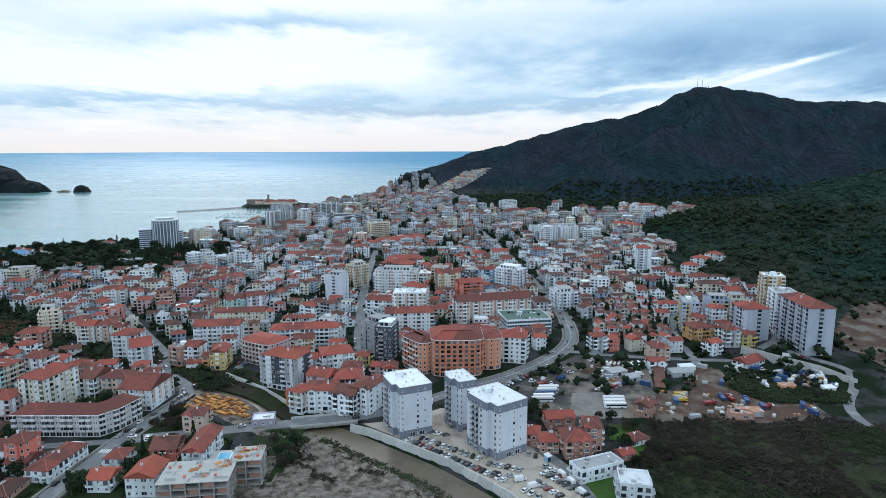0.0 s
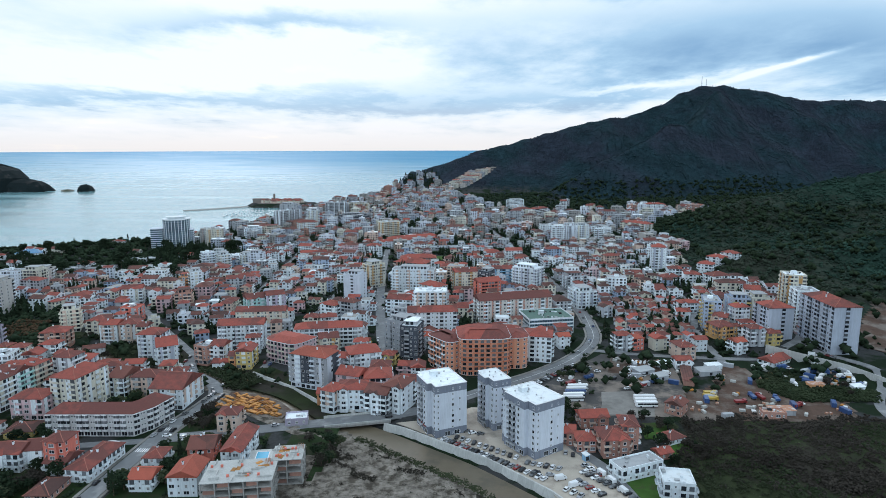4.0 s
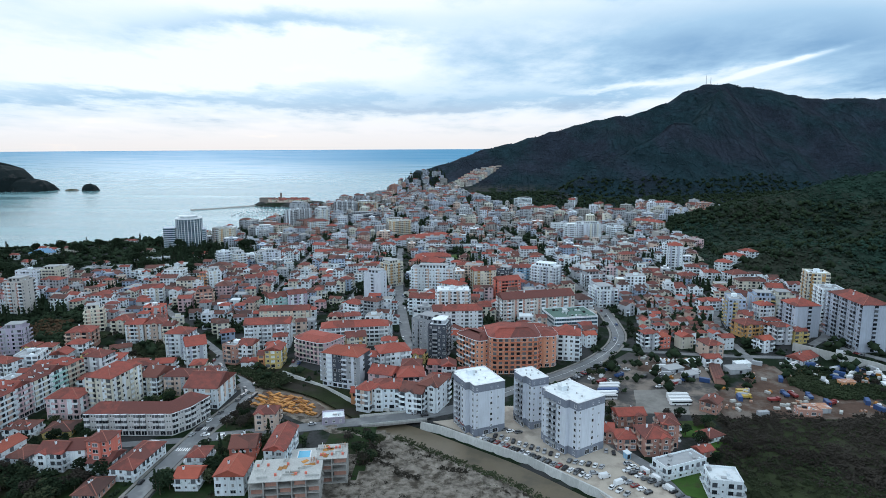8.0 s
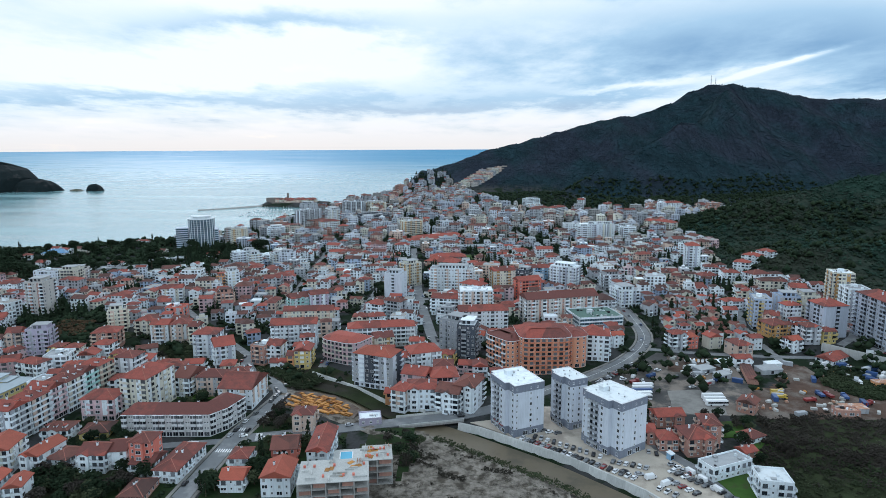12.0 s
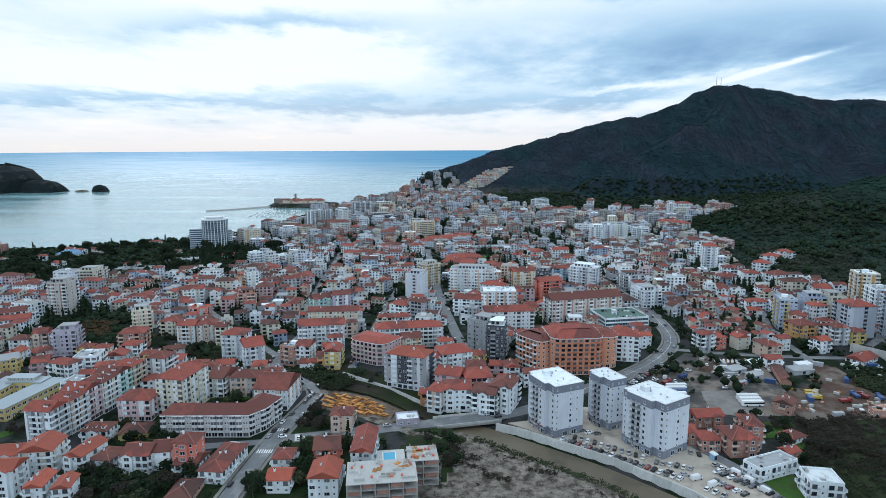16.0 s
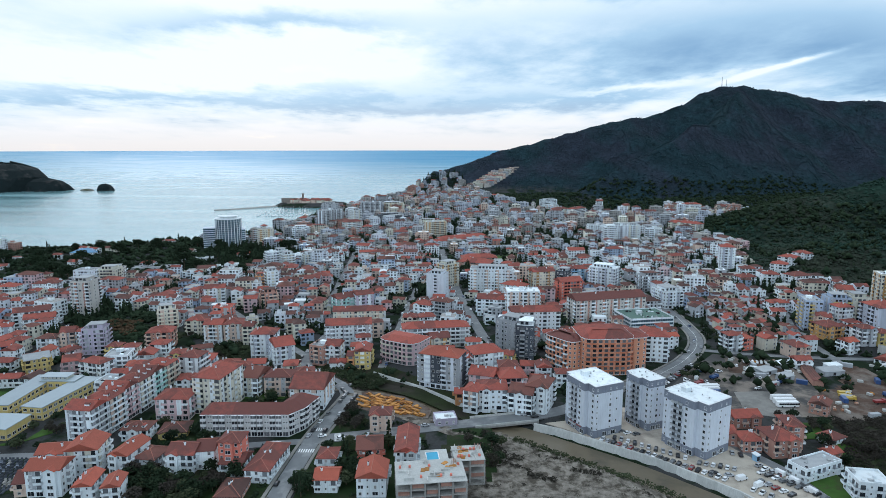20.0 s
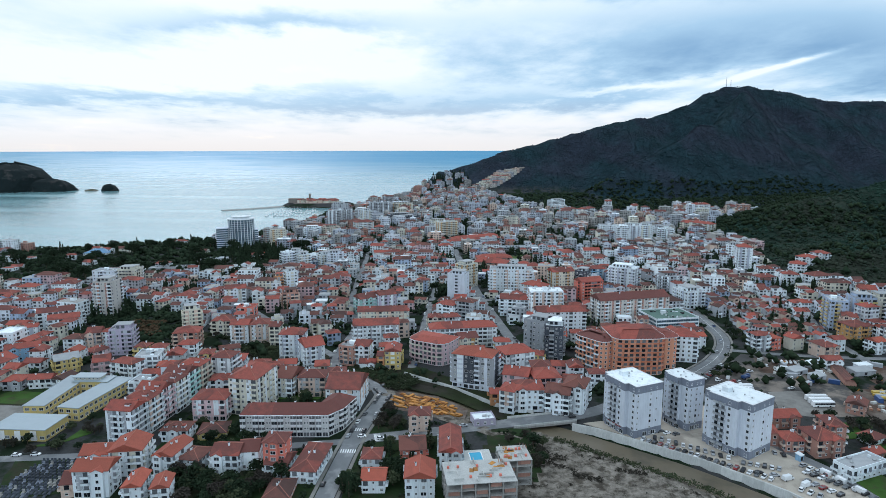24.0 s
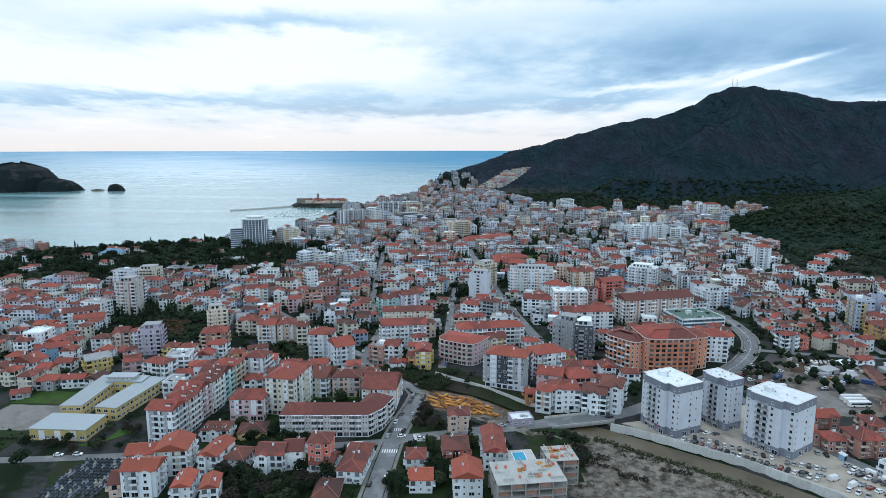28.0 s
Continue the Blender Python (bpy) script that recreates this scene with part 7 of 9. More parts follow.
# ---- the rest of the town: plots filled with houses of the local kinds ----
def template(w, d, floors, roof, wall, tiles, seed, balconies=0):
    found = Geo()
    trim = "white" if wall in ("white", "grey", "peach") else wall
    for what, at in openings(w, d, floors, balconies, seed, back=False):
        add_mesh(found, LIGHT_OF[what], at, 0 if what != "balcony" else 2)
    big = floors > 3
    words = f"{COLOUR_WORDS[wall]} {floors}-storey {'block of flats' if big else 'house'} with a {ROOF_WORDS[roof]} {tiles} {'tiled ' if tiles in ('red', 'brown') else ''}roof"
    thing = part("apartment_building" if big else "house", house_shell(w, d, floors, roof), [WALL[wall]], at=pose(0, 0, -500))
    tagged(thing, words, "apartment building" if big else "house", "buildings of the town")
    if roof == "f":
        part("roof", flat_roof_geo(w, d, floors * STOREY), [ROOF[tiles]], thing)
    else:
        part("roof", roof_geo(roof, w, d, floors * STOREY)[0], [ROOF[tiles], RIDGE_CAP], thing)
        part("chimney", CHIMNEY, None, thing, at=pose(w * 0.2, d * 0.1, floors * STOREY + d * 0.16))
        pick = random.Random(seed * 3)
        if pick.random() < 0.55 and floors < 5:
            along, out, wall_geo, cap_geo = bay_of(pick, w, d, floors, roof)
            bay = part("bay", wall_geo, [WALL[wall]], thing, at=pose(along, -d / 2, 0))
            part("bay_roof", cap_geo, [ROOF[tiles]], bay)
            for f in range(floors):
                add_mesh(found, LIGHT_OF["window"], pose(along, -d / 2 - out, f * STOREY + 0.85), 0)
    tagged(part("glazing", found, [FRAME, GLASS, WALL[trim], STEEL, GLASS, SHUTTER], thing, "small framed windows and balconies"), kind="stuff")
    return thing


def templates(salt):
    pick = random.Random(salt)
    small, large = [], []
    for i in range(26):
        wall = pick.choice(["white"] * 13 + ["cream", "cream", "peach", "pink", "grey", "palegrey", "yellow", "salmon"])
        small.append(template(pick.uniform(8, 12), pick.uniform(7.5, 10), pick.choice((2, 3, 3, 3, 4)), pick.choice("gghhh"), wall, pick.choice(("red", "red", "red", "orange", "brown")), 50 + i, pick.choice((0, 1, 2))))
    for i in range(12):
        wall = pick.choice(["white"] * 7 + ["cream", "grey", "palegrey", "peach"])
        roof = pick.choice("hffg")
        large.append(template(pick.uniform(14, 22), pick.uniform(11, 13), pick.choice((4, 5, 5, 6)), roof, wall, "red" if roof != "f" else pick.choice(("white", "white", "grey")), 90 + i, pick.choice((1, 2))))
    return small, large


NEAR_KINDS = templates(21)
FAR_WALLS = ["white", "palegrey", "cream", "peach", "grey", "pink", "skyblue"]
FAR_PAINTS = [WALL[n] for n in FAR_WALLS] + [ROOF["red"], ROOF["brown"], ROOF["white"], ROOF["grey"], GLASS, WALL["bluegrey"], WALL["brick"], WALL["striped"], CONCRETE]


def far_house(g, x, y, z, turn, w, d, floors, roof, wall, tiles):
    """A plain distant house, drawn straight into the mesh of its quarter."""
    c, s = math.cos(turn), math.sin(turn)

    def p(lx, ly, lz):
        return (x + lx * c - ly * s, y + lx * s + ly * c, z + lz)

    a, b, h = w / 2, d / 2, floors * STOREY
    corners = ((-a, -b), (a, -b), (a, b), (-a, b))
    for i in range(4):
        (x0, y0), (x1, y1) = corners[i], corners[(i + 1) % 4]
        g.poly([p(x0, y0, -5.5), p(x1, y1, -5.5), p(x1, y1, h), p(x0, y0, h)], wall)
        if i == 2:
            continue
        length = math.hypot(x1 - x0, y1 - y0)
        ux, uy = (x1 - x0) / length, (y1 - y0) / length
        nx, ny = uy * 0.06, -ux * 0.06
        bays = max(1, int(length / 3.1))
        for f in range(floors):
            for k in range(bays):
                if (k * 7 + f * 3 + int(x)) % 9 == 0:
                    continue
                m = length * (k + 0.5) / bays
                half = 0.75 if (k + i) % 3 else 1.2
                q = [(x0 + ux * (m + o) + nx, y0 + uy * (m + o) + ny) for o in (-half, half)]
                lo, hi = f * STOREY + 0.7, f * STOREY + 2.4
                g.poly([p(*q[0], lo), p(*q[1], lo), p(*q[1], hi), p(*q[0], hi)], 11)
                if half > 1:
                    q = [(x0 + ux * (m + o) + nx * n, y0 + uy * (m + o) + ny * n) for o, n in ((-1.4, 18), (1.4, 18), (1.4, 1), (-1.4, 1))]
                    for i0, i1 in ((0, 1), (1, 2), (3, 0)):
                        g.poly([p(*q[i0], f * STOREY - 0.1), p(*q[i1], f * STOREY - 0.1), p(*q[i1], f * STOREY + 0.9), p(*q[i0], f * STOREY + 0.9)], 0 if wall > 1 and int(x) % 3 == 0 else wall)
    if roof == "f":
        for i in range(4):
            (x0, y0), (x1, y1) = corners[i], corners[(i + 1) % 4]
            g.poly([p(x0, y0, h), p(x1, y1, h), p(x1, y1, h + 0.7), p(x0, y0, h + 0.7)], wall)
        g.poly([p(cx, cy, h + 0.55) for cx, cy in corners], tiles)
        if floors > 3:
            for q0, q1 in (((-2, -1), (2, -1)), ((2, -1), (2, 2)), ((2, 2), (-2, 2)), ((-2, 2), (-2, -1))):
                g.poly([p(*q0, h + 0.5), p(*q1, h + 0.5), p(*q1, h + 2.9), p(*q0, h + 2.9)], wall)
            g.poly([p(-2, -1, h + 2.9), p(2, -1, h + 2.9), p(2, 2, h + 2.9), p(-2, 2, h + 2.9)], tiles)
    else:
        o = 0.45
        rise, run = (b + o) * 0.42, (a + o if roof == "g" else max(a - b, 0.2))
        e = [p(-a - o, -b - o, h - 0.1), p(a + o, -b - o, h - 0.1), p(a + o, b + o, h - 0.1), p(-a - o, b + o, h - 0.1)]
        r0, r1 = p(-run, 0, h + rise), p(run, 0, h + rise)
        slot = tiles
        g.poly([e[0], e[1], r1, r0], slot)
        g.poly([e[2], e[3], r0, r1], slot)
        g.poly([e[1], e[2], r1], wall if roof == "g" else slot)
        g.poly([e[3], e[0], r0], wall if roof == "g" else slot)
        g.poly(e[::-1], wall)
        if int(x * 3 + y) % 3 == 0:
            m = ((int(x) % 3) - 1) * a * 0.4
            front, back, up = -b - o - 0.05, -b - o + 1.5 / 0.42, h + 1.45
            g.poly([p(m - 1.9, front, h - 0.1), p(m + 1.9, front, h - 0.1), p(m, front, up)], wall)
            g.poly([p(m - 2.1, front - 0.2, h - 0.2), p(m, front - 0.2, up + 0.08), p(m, back, up + 0.08), p(m - 2.1, front + 0.4, h)], slot)
            g.poly([p(m, front - 0.2, up + 0.08), p(m + 2.1, front - 0.2, h - 0.2), p(m + 2.1, front + 0.4, h), p(m, back, up + 0.08)], slot)


CLEAR = [([(120, 300), (122, 372), (150, 396), (186, 404), (205, 424), (236, 422), (262, 424), (275, 380), (262, 300)], "yard"), ([(-700, 600), (-700, 860), (-480, 900), (-300, 800), (-300, 690), (-390, 660), (-500, 600)], "park"), ([(-395, 500), (-345, 505), (-310, 400), (-345, 395)], "grove"), ([(-455, 530), (-400, 530), (-350, 430), (-430, 485)], "grove"),
         ([(-310, 440), (-240, 440), (-195, 392), (-240, 372), (-300, 405)], "field"), ([(-60, 745), (-60, 800), (-5, 810), (0, 750)], "pitch"), ([(20, 300), (20, 345), (75, 412), (160, 398), (260, 380), (260, 290)], "yard"), ([(66, 430), (76, 560), (98, 560), (96, 420)], "verge")]


def free(x, y, r):
    for tx, ty, w, d, turn in TAKEN:
        if abs(tx - x) > 60 or abs(ty - y) > 60:
            continue
        c, s = math.cos(-turn), math.sin(-turn)
        lx, ly = (x - tx) * c - (y - ty) * s, (x - tx) * s + (y - ty) * c
        if abs(lx) < w / 2 + r and abs(ly) < d / 2 + r:
            return False
    return True


ROADS = [BRIDGE_ROAD, MAIN_STREET, MARKET_STREET, *STREETS]


def wood_edge(y):
    """Where the woods of the near hill begin, east of the town."""
    return np.interp(y, (560, 661, 891, 1100, 1330, 1500), (250, 222, 295, 420, 525, 560))


def plots():
    """Plot after plot, row by row away from the near edge, a little askew in each quarter."""
    y = 336.0
    while y < 1930:
        gap = 12.6 if y < 500 else 12.2 if y < 900 else 15.0
        x = -80 - (0.86 * y + 60)
        while x < -70 + (0.80 * y + 60):
            yield x + dice.uniform(-2.2, 2.2) + 6 * noise.noise((x * 0.01, y * 0.01, 1)), y + dice.uniform(-2.5, 2.5) + 9 * noise.noise((x * 0.008, y * 0.008, 4)), gap
            x += gap
        y += gap * 0.93


QUARTERS = {}
SPOTS = list(plots())
# the tight rows of small red-roofed houses by the bend of the road
for i in range(8):
    for j in range(11):
        SPOTS.append((100 + i * 9.5 + j * 2.2 + dice.uniform(-1, 1), 436 + j * 10.5 + dice.uniform(-1, 1), 9.4))
SPOTS = SPOTS[-88:] + SPOTS[:-88]
px, py = np.array([s[0] for s in SPOTS]), np.array([s[1] for s in SPOTS])
pz = land(px, py)
coast_d, _, coast_s = near_line(COAST, px, py)
shore = coast_d * coast_s
slope = np.hypot(land(px + 8, py) - pz, land(px, py + 8) - pz) / 8
road_d = np.min([near_line(line, px, py)[0] for line in ROADS], 0)
wide_d = np.min([near_line(line, px, py)[0] for line in (BRIDGE_ROAD, MARKET_STREET)], 0)
river_d = near_line(RIVER, px, py)[0]
GREEN = []
for i, (x, y, gap) in enumerate(SPOTS):
    z = pz[i]
    cape = y > 1500 and x < 260
    if shore[i] < 38 or z > (96 if cape else 33) or slope[i] > (0.75 if cape else 0.26) or z < 2.5:
        continue
    if x > 250 and y < 560 or x > wood_edge(y):
        continue
    if y > 1900 - 660 * min(max((x + 90) / 170, 0), 1):
        continue
    if z > 22 and dice.random() < (0.4 if cape and z < 60 else 0.62 if cape else 0.45):
        GREEN.append((x, y))
        continue
    zone = [k for ring, k in CLEAR if in_ring(ring, x, y)]
    if zone:
        if zone[0] in ("park", "grove"):
            if zone[0] == "park" and dice.random() < 0.04 and shore[i] > 45:
                far_house(QUARTERS.setdefault("shore_houses", Geo()), x, y, z + 0.15, dice.uniform(-0.4, 0.4), dice.uniform(9, 18), dice.uniform(8, 11), dice.choice((1, 2, 2, 3)), dice.choice("hgf"), dice.choice((0, 0, 2)), dice.choice((7, 7, 8)))
            else:
                GREEN.append((x, y))
        continue
    if road_d[i] < (7.6 if gap > 10 else 7.0) or wide_d[i] < 11.5 or (river_d[i] < 15 and y < 460):
        continue
    if not free(x, y, 5.6 if gap > 10 else 5.0):
        continue
    if dice.random() < (0.14 if y < 560 else 0.31 if y < 800 else 0.45):
        GREEN.append((x, y))
        continue
    grain = 25 * noise.noise((x * 0.006, y * 0.006, 9)) + dice.choice((0, 0, 0, 90)) + dice.uniform(-7, 7)
    if gap < 10:
        far_house(QUARTERS.setdefault("bend_houses", Geo()), x, y, z + 0.15, math.radians(dice.choice((12, 102)) + dice.uniform(-4, 4)), dice.uniform(6.0, 8.5), dice.uniform(5.5, 7), dice.choice((1, 2, 2)), dice.choice("gh"), dice.choice((0, 1, 1, 2, 3, 4)), dice.choice((7, 8, 8)))
        TAKEN.append((x, y, 4, 4, 0))
    elif y < 425:
        small, large = NEAR_KINDS
        grand = dice.random() < 0.08 and free(x, y, 12) and road_d[i] > 14
        copy_thing(dice.choice(large if grand else small), pose(x, y, z + 0.15, 0, 0, grain))
    else:
        grand = dice.random() < (0.07 if y < 700 else 0.13 if y < 1000 else 0.22) and free(x, y, 11) and road_d[i] > 14
        flat = dice.random() < (0.14 if y < 600 else 0.28 if y < 800 else 0.58)
        w, d = (dice.uniform(14, 20), dice.uniform(11, 14)) if grand else (dice.uniform(7.5, 11.5), dice.uniform(7, 10))
        floors = dice.choice((5, 6, 7, 8) if y > 900 else (4, 5, 6)) if grand else dice.choice((2, 3, 3, 4) if y < 900 else (3, 3, 4, 5))
        floors = min(floors, 4) if z > 32 else floors
        wall = dice.choice((0, 0, 0, 0, 0, 0, 1, 1, 2, 2, 3, 4, 4, 5, 6) if y < 800 else (1, 1, 2, 3, 4, 4, 4, 12, 12, 12, 12, 13, 14, 15, 15, 15))
        tiles = dice.choice((9, 10, 10, 15, 15)) if flat else dice.choice((7, 7, 8, 8) if y < 600 else (7, 8, 8))
        wall = 4 if wall == 0 and y > 1000 and dice.random() < 0.5 else wall
        if y < 500:
            label = f"{COLOUR_WORDS[FAR_WALLS[wall]]} {floors}-storey {'house' if floors < 4 else 'block of flats'} with a {'flat grey' if flat else 'tiled red' if tiles == 7 else 'tiled brown'} roof"
            g = Geo()
        quarter = ("shore_houses" if x < -260 else "hill_foot_houses" if x > 60 else "old_quarter_houses" if y > 1300 else "market_houses" if y > 800 else "middle_houses")
        if y >= 500:
            g = QUARTERS.setdefault(quarter, Geo())
        far_house(g, x, y, z + 0.15, math.radians(grain), w, d, floors, "f" if flat else dice.choice("gghhh"), wall, tiles)
        if dice.random() < 0.5:
            side, a = dice.choice((-1, 1)) * (w / 2 + 1.6), math.radians(grain)
            back = dice.uniform(-2, 2)
            far_house(g, x + side * math.cos(a) - back * math.sin(a), y + side * math.sin(a) + back * math.cos(a), z + 0.11, a, dice.uniform(4.5, 6.5), dice.uniform(5, 8), max(1, floors - dice.choice((1, 1, 2))), dice.choice("gfh"), wall, dice.choice((7, 8, 10)))
        if y < 500:
            me = g.mesh("house" if floors < 4 else "apartment_building", FAR_PAINTS)
            tagged(new("house" if floors < 4 else "apartment_building", me), label, "house" if floors < 4 else "apartment building", "buildings of the town")
for k in range(9):
    for m in range(3):
        x, y = -58 + k * 9 + m * 24, 1783 + k * 9 + m * 3
        far_house(QUARTERS.setdefault("old_quarter_houses", Geo()), x, y, float(land(x, y)) + 0.5, 0.12, 20, 8, dice.choice((3, 4, 4)), "f" if (k + m) % 3 else "g", dice.choice((2, 3, 14, 4)), dice.choice((7, 10, 15)))
for name, g in QUARTERS.items():
    me = bpy.data.meshes.new(name)
    me.from_pydata(g.v, [], g.f)
    for m in FAR_PAINTS:
        me.materials.append(m)
    me.polygons.foreach_set("material_index", g.m)
    me.update()
    tagged(new(name, me), {"bend_houses": "tight rows of small red-roofed houses", "shore_houses": "white houses and flats near the shore", "hill_foot_houses": "white and red-roofed houses at the hill foot", "old_quarter_houses": "crowded white houses climbing the cape",
                           "market_houses": "red-roofed white houses in the town centre", "middle_houses": "dense red-roofed white houses in the middle town"}[name], "houses", kind="stuff")
for group in NEAR_KINDS:
    for thing in group:
        for ob in (*thing.children_recursive, thing):
            bpy.data.objects.remove(ob)

# ---- trees, woods, scrub ----
def nugget():
    """Six corners, eight faces: the smallest leafy clump."""
    v = np.array([(1, 0, 0), (-1, 0, 0), (0, 1, 0), (0, -1, 0), (0, 0, 1), (0, 0, -1)], float)
    f = np.array([(0, 2, 4), (2, 1, 4), (1, 3, 4), (3, 0, 4), (2, 0, 5), (1, 2, 5), (3, 1, 5), (0, 3, 5)])
    return v, f


def clumps(at, size, flat=0.75):
    """Leafy clumps, each a crumpled little solid."""
    v, f = nugget()
    n = len(at)
    shape = v[None] * (1 + rng.uniform(-0.38, 0.38, (n, 6, 1))) * np.asarray(size).reshape(n, 1, 1)
    spin = rng.uniform(0, 6.28, (n, 1))
    c, k = np.cos(spin), np.sin(spin)
    shape = np.stack([shape[:, :, 0] * c - shape[:, :, 1] * k, shape[:, :, 0] * k + shape[:, :, 1] * c, shape[:, :, 2] * flat + shape[:, :, 0] * 0.3], -1)
    verts = shape + np.asarray(at)[:, None, :]
    faces = f[None] + (np.arange(n) * 6)[:, None, None]
    return verts.reshape(-1, 3), faces.reshape(-1, 3)


def wood(name, label, x, y, size, mat, tuft=3, lo=0.45, hi=0.8, flat=0.75, rise=0.45):
    """Woodland as many clumps, a few to each tree."""
    z = rough_land(x, y)
    at, big = [], []
    for k in range(tuft):
        o = rng.normal(0, 0.45, (len(x), 3)) * size[:, None]
        at.append(np.stack([x, y, z + size * rise], 1) + o * (1, 1, 0.5))
        big.append(size * rng.uniform(lo, hi, len(x)))
    v, f = clumps(np.concatenate(at), np.concatenate(big), flat)
    me = bulk(name, v, f, [mat])
    me.polygons.foreach_set("use_smooth", np.ones(len(me.polygons), bool))
    return tagged(new(name, me), label, "woodland", kind="stuff")


def scatter(n, x0, x1, y0, y1, keep):
    x, y = rng.uniform(x0, x1, n), rng.uniform(y0, y1, n)
    ok = keep(x, y)
    return x[ok], y[ok]


def on_spas(x, y):
    z = land(x, y)
    built = (y > 1500) & (x < 20) & (z < 72)
    _, h, _ = near_line(RIDGE_SPAS, x, y)
    quarry = (x > -66) & (x < 88) & (y > 1788) & (y < 1890) & (np.abs(x + 35 - (y - 1790)) < 52)
    valley = ((x > wood_edge(y) + 8) & (z > 5)) | ((y > 1262) & (x > 70))
    return ((z > 24) | valley) & (y > 1150) & ~built & ~quarry & (y < np.interp(x, [p[0] for p in RIDGE_SPAS], [p[1] for p in RIDGE_SPAS]) - 4) & (near_line(COAST, x, y)[0] > 40)


def on_slope(x, y):
    z = land(x, y)
    bare = (x > 255) & (x < 425) & (y > 350) & (y < 510)
    return ((z > 17) & (x > 190) & (y > 560) | (z > 19) & (x > 300) | ((z > 6) & (x > 335) & (y > 480)) | ((x > wood_edge(y) + 6) & (y > 620))) & (y < 1180) & (x > wood_edge(y) - 90) & (~bare | (rng.uniform(0, 1, len(x)) < 0.3))


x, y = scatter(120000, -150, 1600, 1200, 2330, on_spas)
wood("hill_forest", "dark evergreen forest over the far hill", x, y, 0.9 + 1.9 * rng.uniform(0, 1, len(x)) ** 1.6, HAZY_FOREST_LEAF, 1, 0.8, 1.2, 0.8, 0.0)
x, y = scatter(62000, 190, 1000, 330, 1180, on_slope)
wood("slope_wood", "dark green maquis on the near hillside", x, y, 0.9 + 3.2 * rng.uniform(0, 1, len(x)) ** 2, NEAR_LEAF, 3, 0.35, 0.75, 0.75, 0.1)


def tree_mesh(high, wide, leaf, n, seed, shape="round"):
    """Trunk with limbs, and a crown of many small leaf clumps with gaps; returns both meshes."""
    r = np.random.default_rng(seed)
    g = Geo()

    def limb(p, q, a, b):
        p, q = Vector(p), Vector(q)
        side = (q - p).orthogonal().normalized()
        other = (q - p).cross(side).normalized()
        g.hull([p + (side * math.cos(t) + other * math.sin(t)) * a for t in (0, 1.26, 2.51, 3.77, 5.03)], [q + (side * math.cos(t) + other * math.sin(t)) * b for t in (0, 1.26, 2.51, 3.77, 5.03)])

    limb((0, 0, -0.4), (0.1, 0.05, high * 0.5), 0.09 * wide ** 0.5 + 0.1, 0.12)
    centres = []
    for k in range(6):
        a = k * 1.05 + r.uniform(-0.3, 0.3)
        if shape == "spire":
            tip = Vector((wide * 0.12 * math.cos(a), wide * 0.12 * math.sin(a), high * (0.2 + 0.13 * k)))
        else:
            tip = Vector((wide * 0.33 * math.cos(a), wide * 0.33 * math.sin(a), high * r.uniform(0.55, 0.85)))
        limb((0, 0, high * (0.25 + 0.04 * k)), tip, 0.1, 0.04)
        centres.append(tip)
    centres.append(Vector((0, 0, high * 0.85)))
    at, big = [], []
    for i in range(n):
        if shape == "spire":
            u = r.uniform(0.06, 1.0)
            rad = wide * 0.5 * (1 - u) ** 0.7 * r.uniform(0.6, 1.05)
            a = r.uniform(0, 6.28)
            at.append((rad * math.cos(a), rad * math.sin(a), high * u))
        else:
            c = centres[i % len(centres)]
            o = r.normal(0, 1, 3)
            o = o / np.linalg.norm(o) * wide * 0.27 * r.uniform(0.6, 1.15)
            at.append((c[0] + o[0], c[1] + o[1], max(high * 0.22, c[2] + o[2] * (0.55 if shape == "flat" else 0.85))))
        big.append(r.uniform(0.34, 0.72) * (wide / 6) ** 0.5)
    v, f = clumps(np.array(at), np.array(big), 0.7)
    return g.mesh("trunk", [BARK]), bulk("crown", v, f, [leaf])


TREES = {"round": [tree_mesh(6.5, 6.0, TREE_LEAF, 190, s) for s in (1, 2)] + [tree_mesh(5.0, 5.5, OLIVE_LEAF, 180, 3)], "spire": [tree_mesh(10.5, 2.8, TREE_LEAF, 170, 4, "spire")],
         "pine": [tree_mesh(12.0, 9.5, TREE_LEAF, 260, 5, "flat"), tree_mesh(10.0, 8.0, TREE_LEAF, 240, 6)], "bare": [tree_mesh(5.5, 5.5, BARE_TWIG, 150, 7)]}
TREE_WORDS = {"round": "dense dark evergreen garden tree", "spire": "tall narrow dark cypress", "pine": "broad dark umbrella pine", "bare": "brownish half-bare winter tree"}


def tree(kind, x, y, size=1.0):
    trunk, crown = dice.choice(TREES[kind])
    thing = part("tree", trunk, None, at=pose(x, y, ground(x, y) + 0.05, 0, 0, dice.uniform(0, 360)) @ Matrix.Scale(size * dice.uniform(0.85, 1.15), 4))
    tagged(thing, TREE_WORDS[kind], "tree", "trees of the town")
    part("crown", crown, None, thing)


def grove(kinds, n, ring, lo=0.7, hi=1.2, clear=2.5):
    """Trees inside a ring of corners."""
    x0, x1, y0, y1 = min(p[0] for p in ring), max(p[0] for p in ring), min(p[1] for p in ring), max(p[1] for p in ring)
    made = tries = 0
    while made < n and tries < n * 30:
        tries += 1
        x, y = dice.uniform(x0, x1), dice.uniform(y0, y1)
        if in_ring(ring, x, y) and free(x, y, clear) and min(float(near_line(line, np.array(x), np.array(y))[0]) for line in ROADS[:9]) > 6:
            tree(dice.choice(kinds), x, y, dice.uniform(lo, hi))
            made += 1


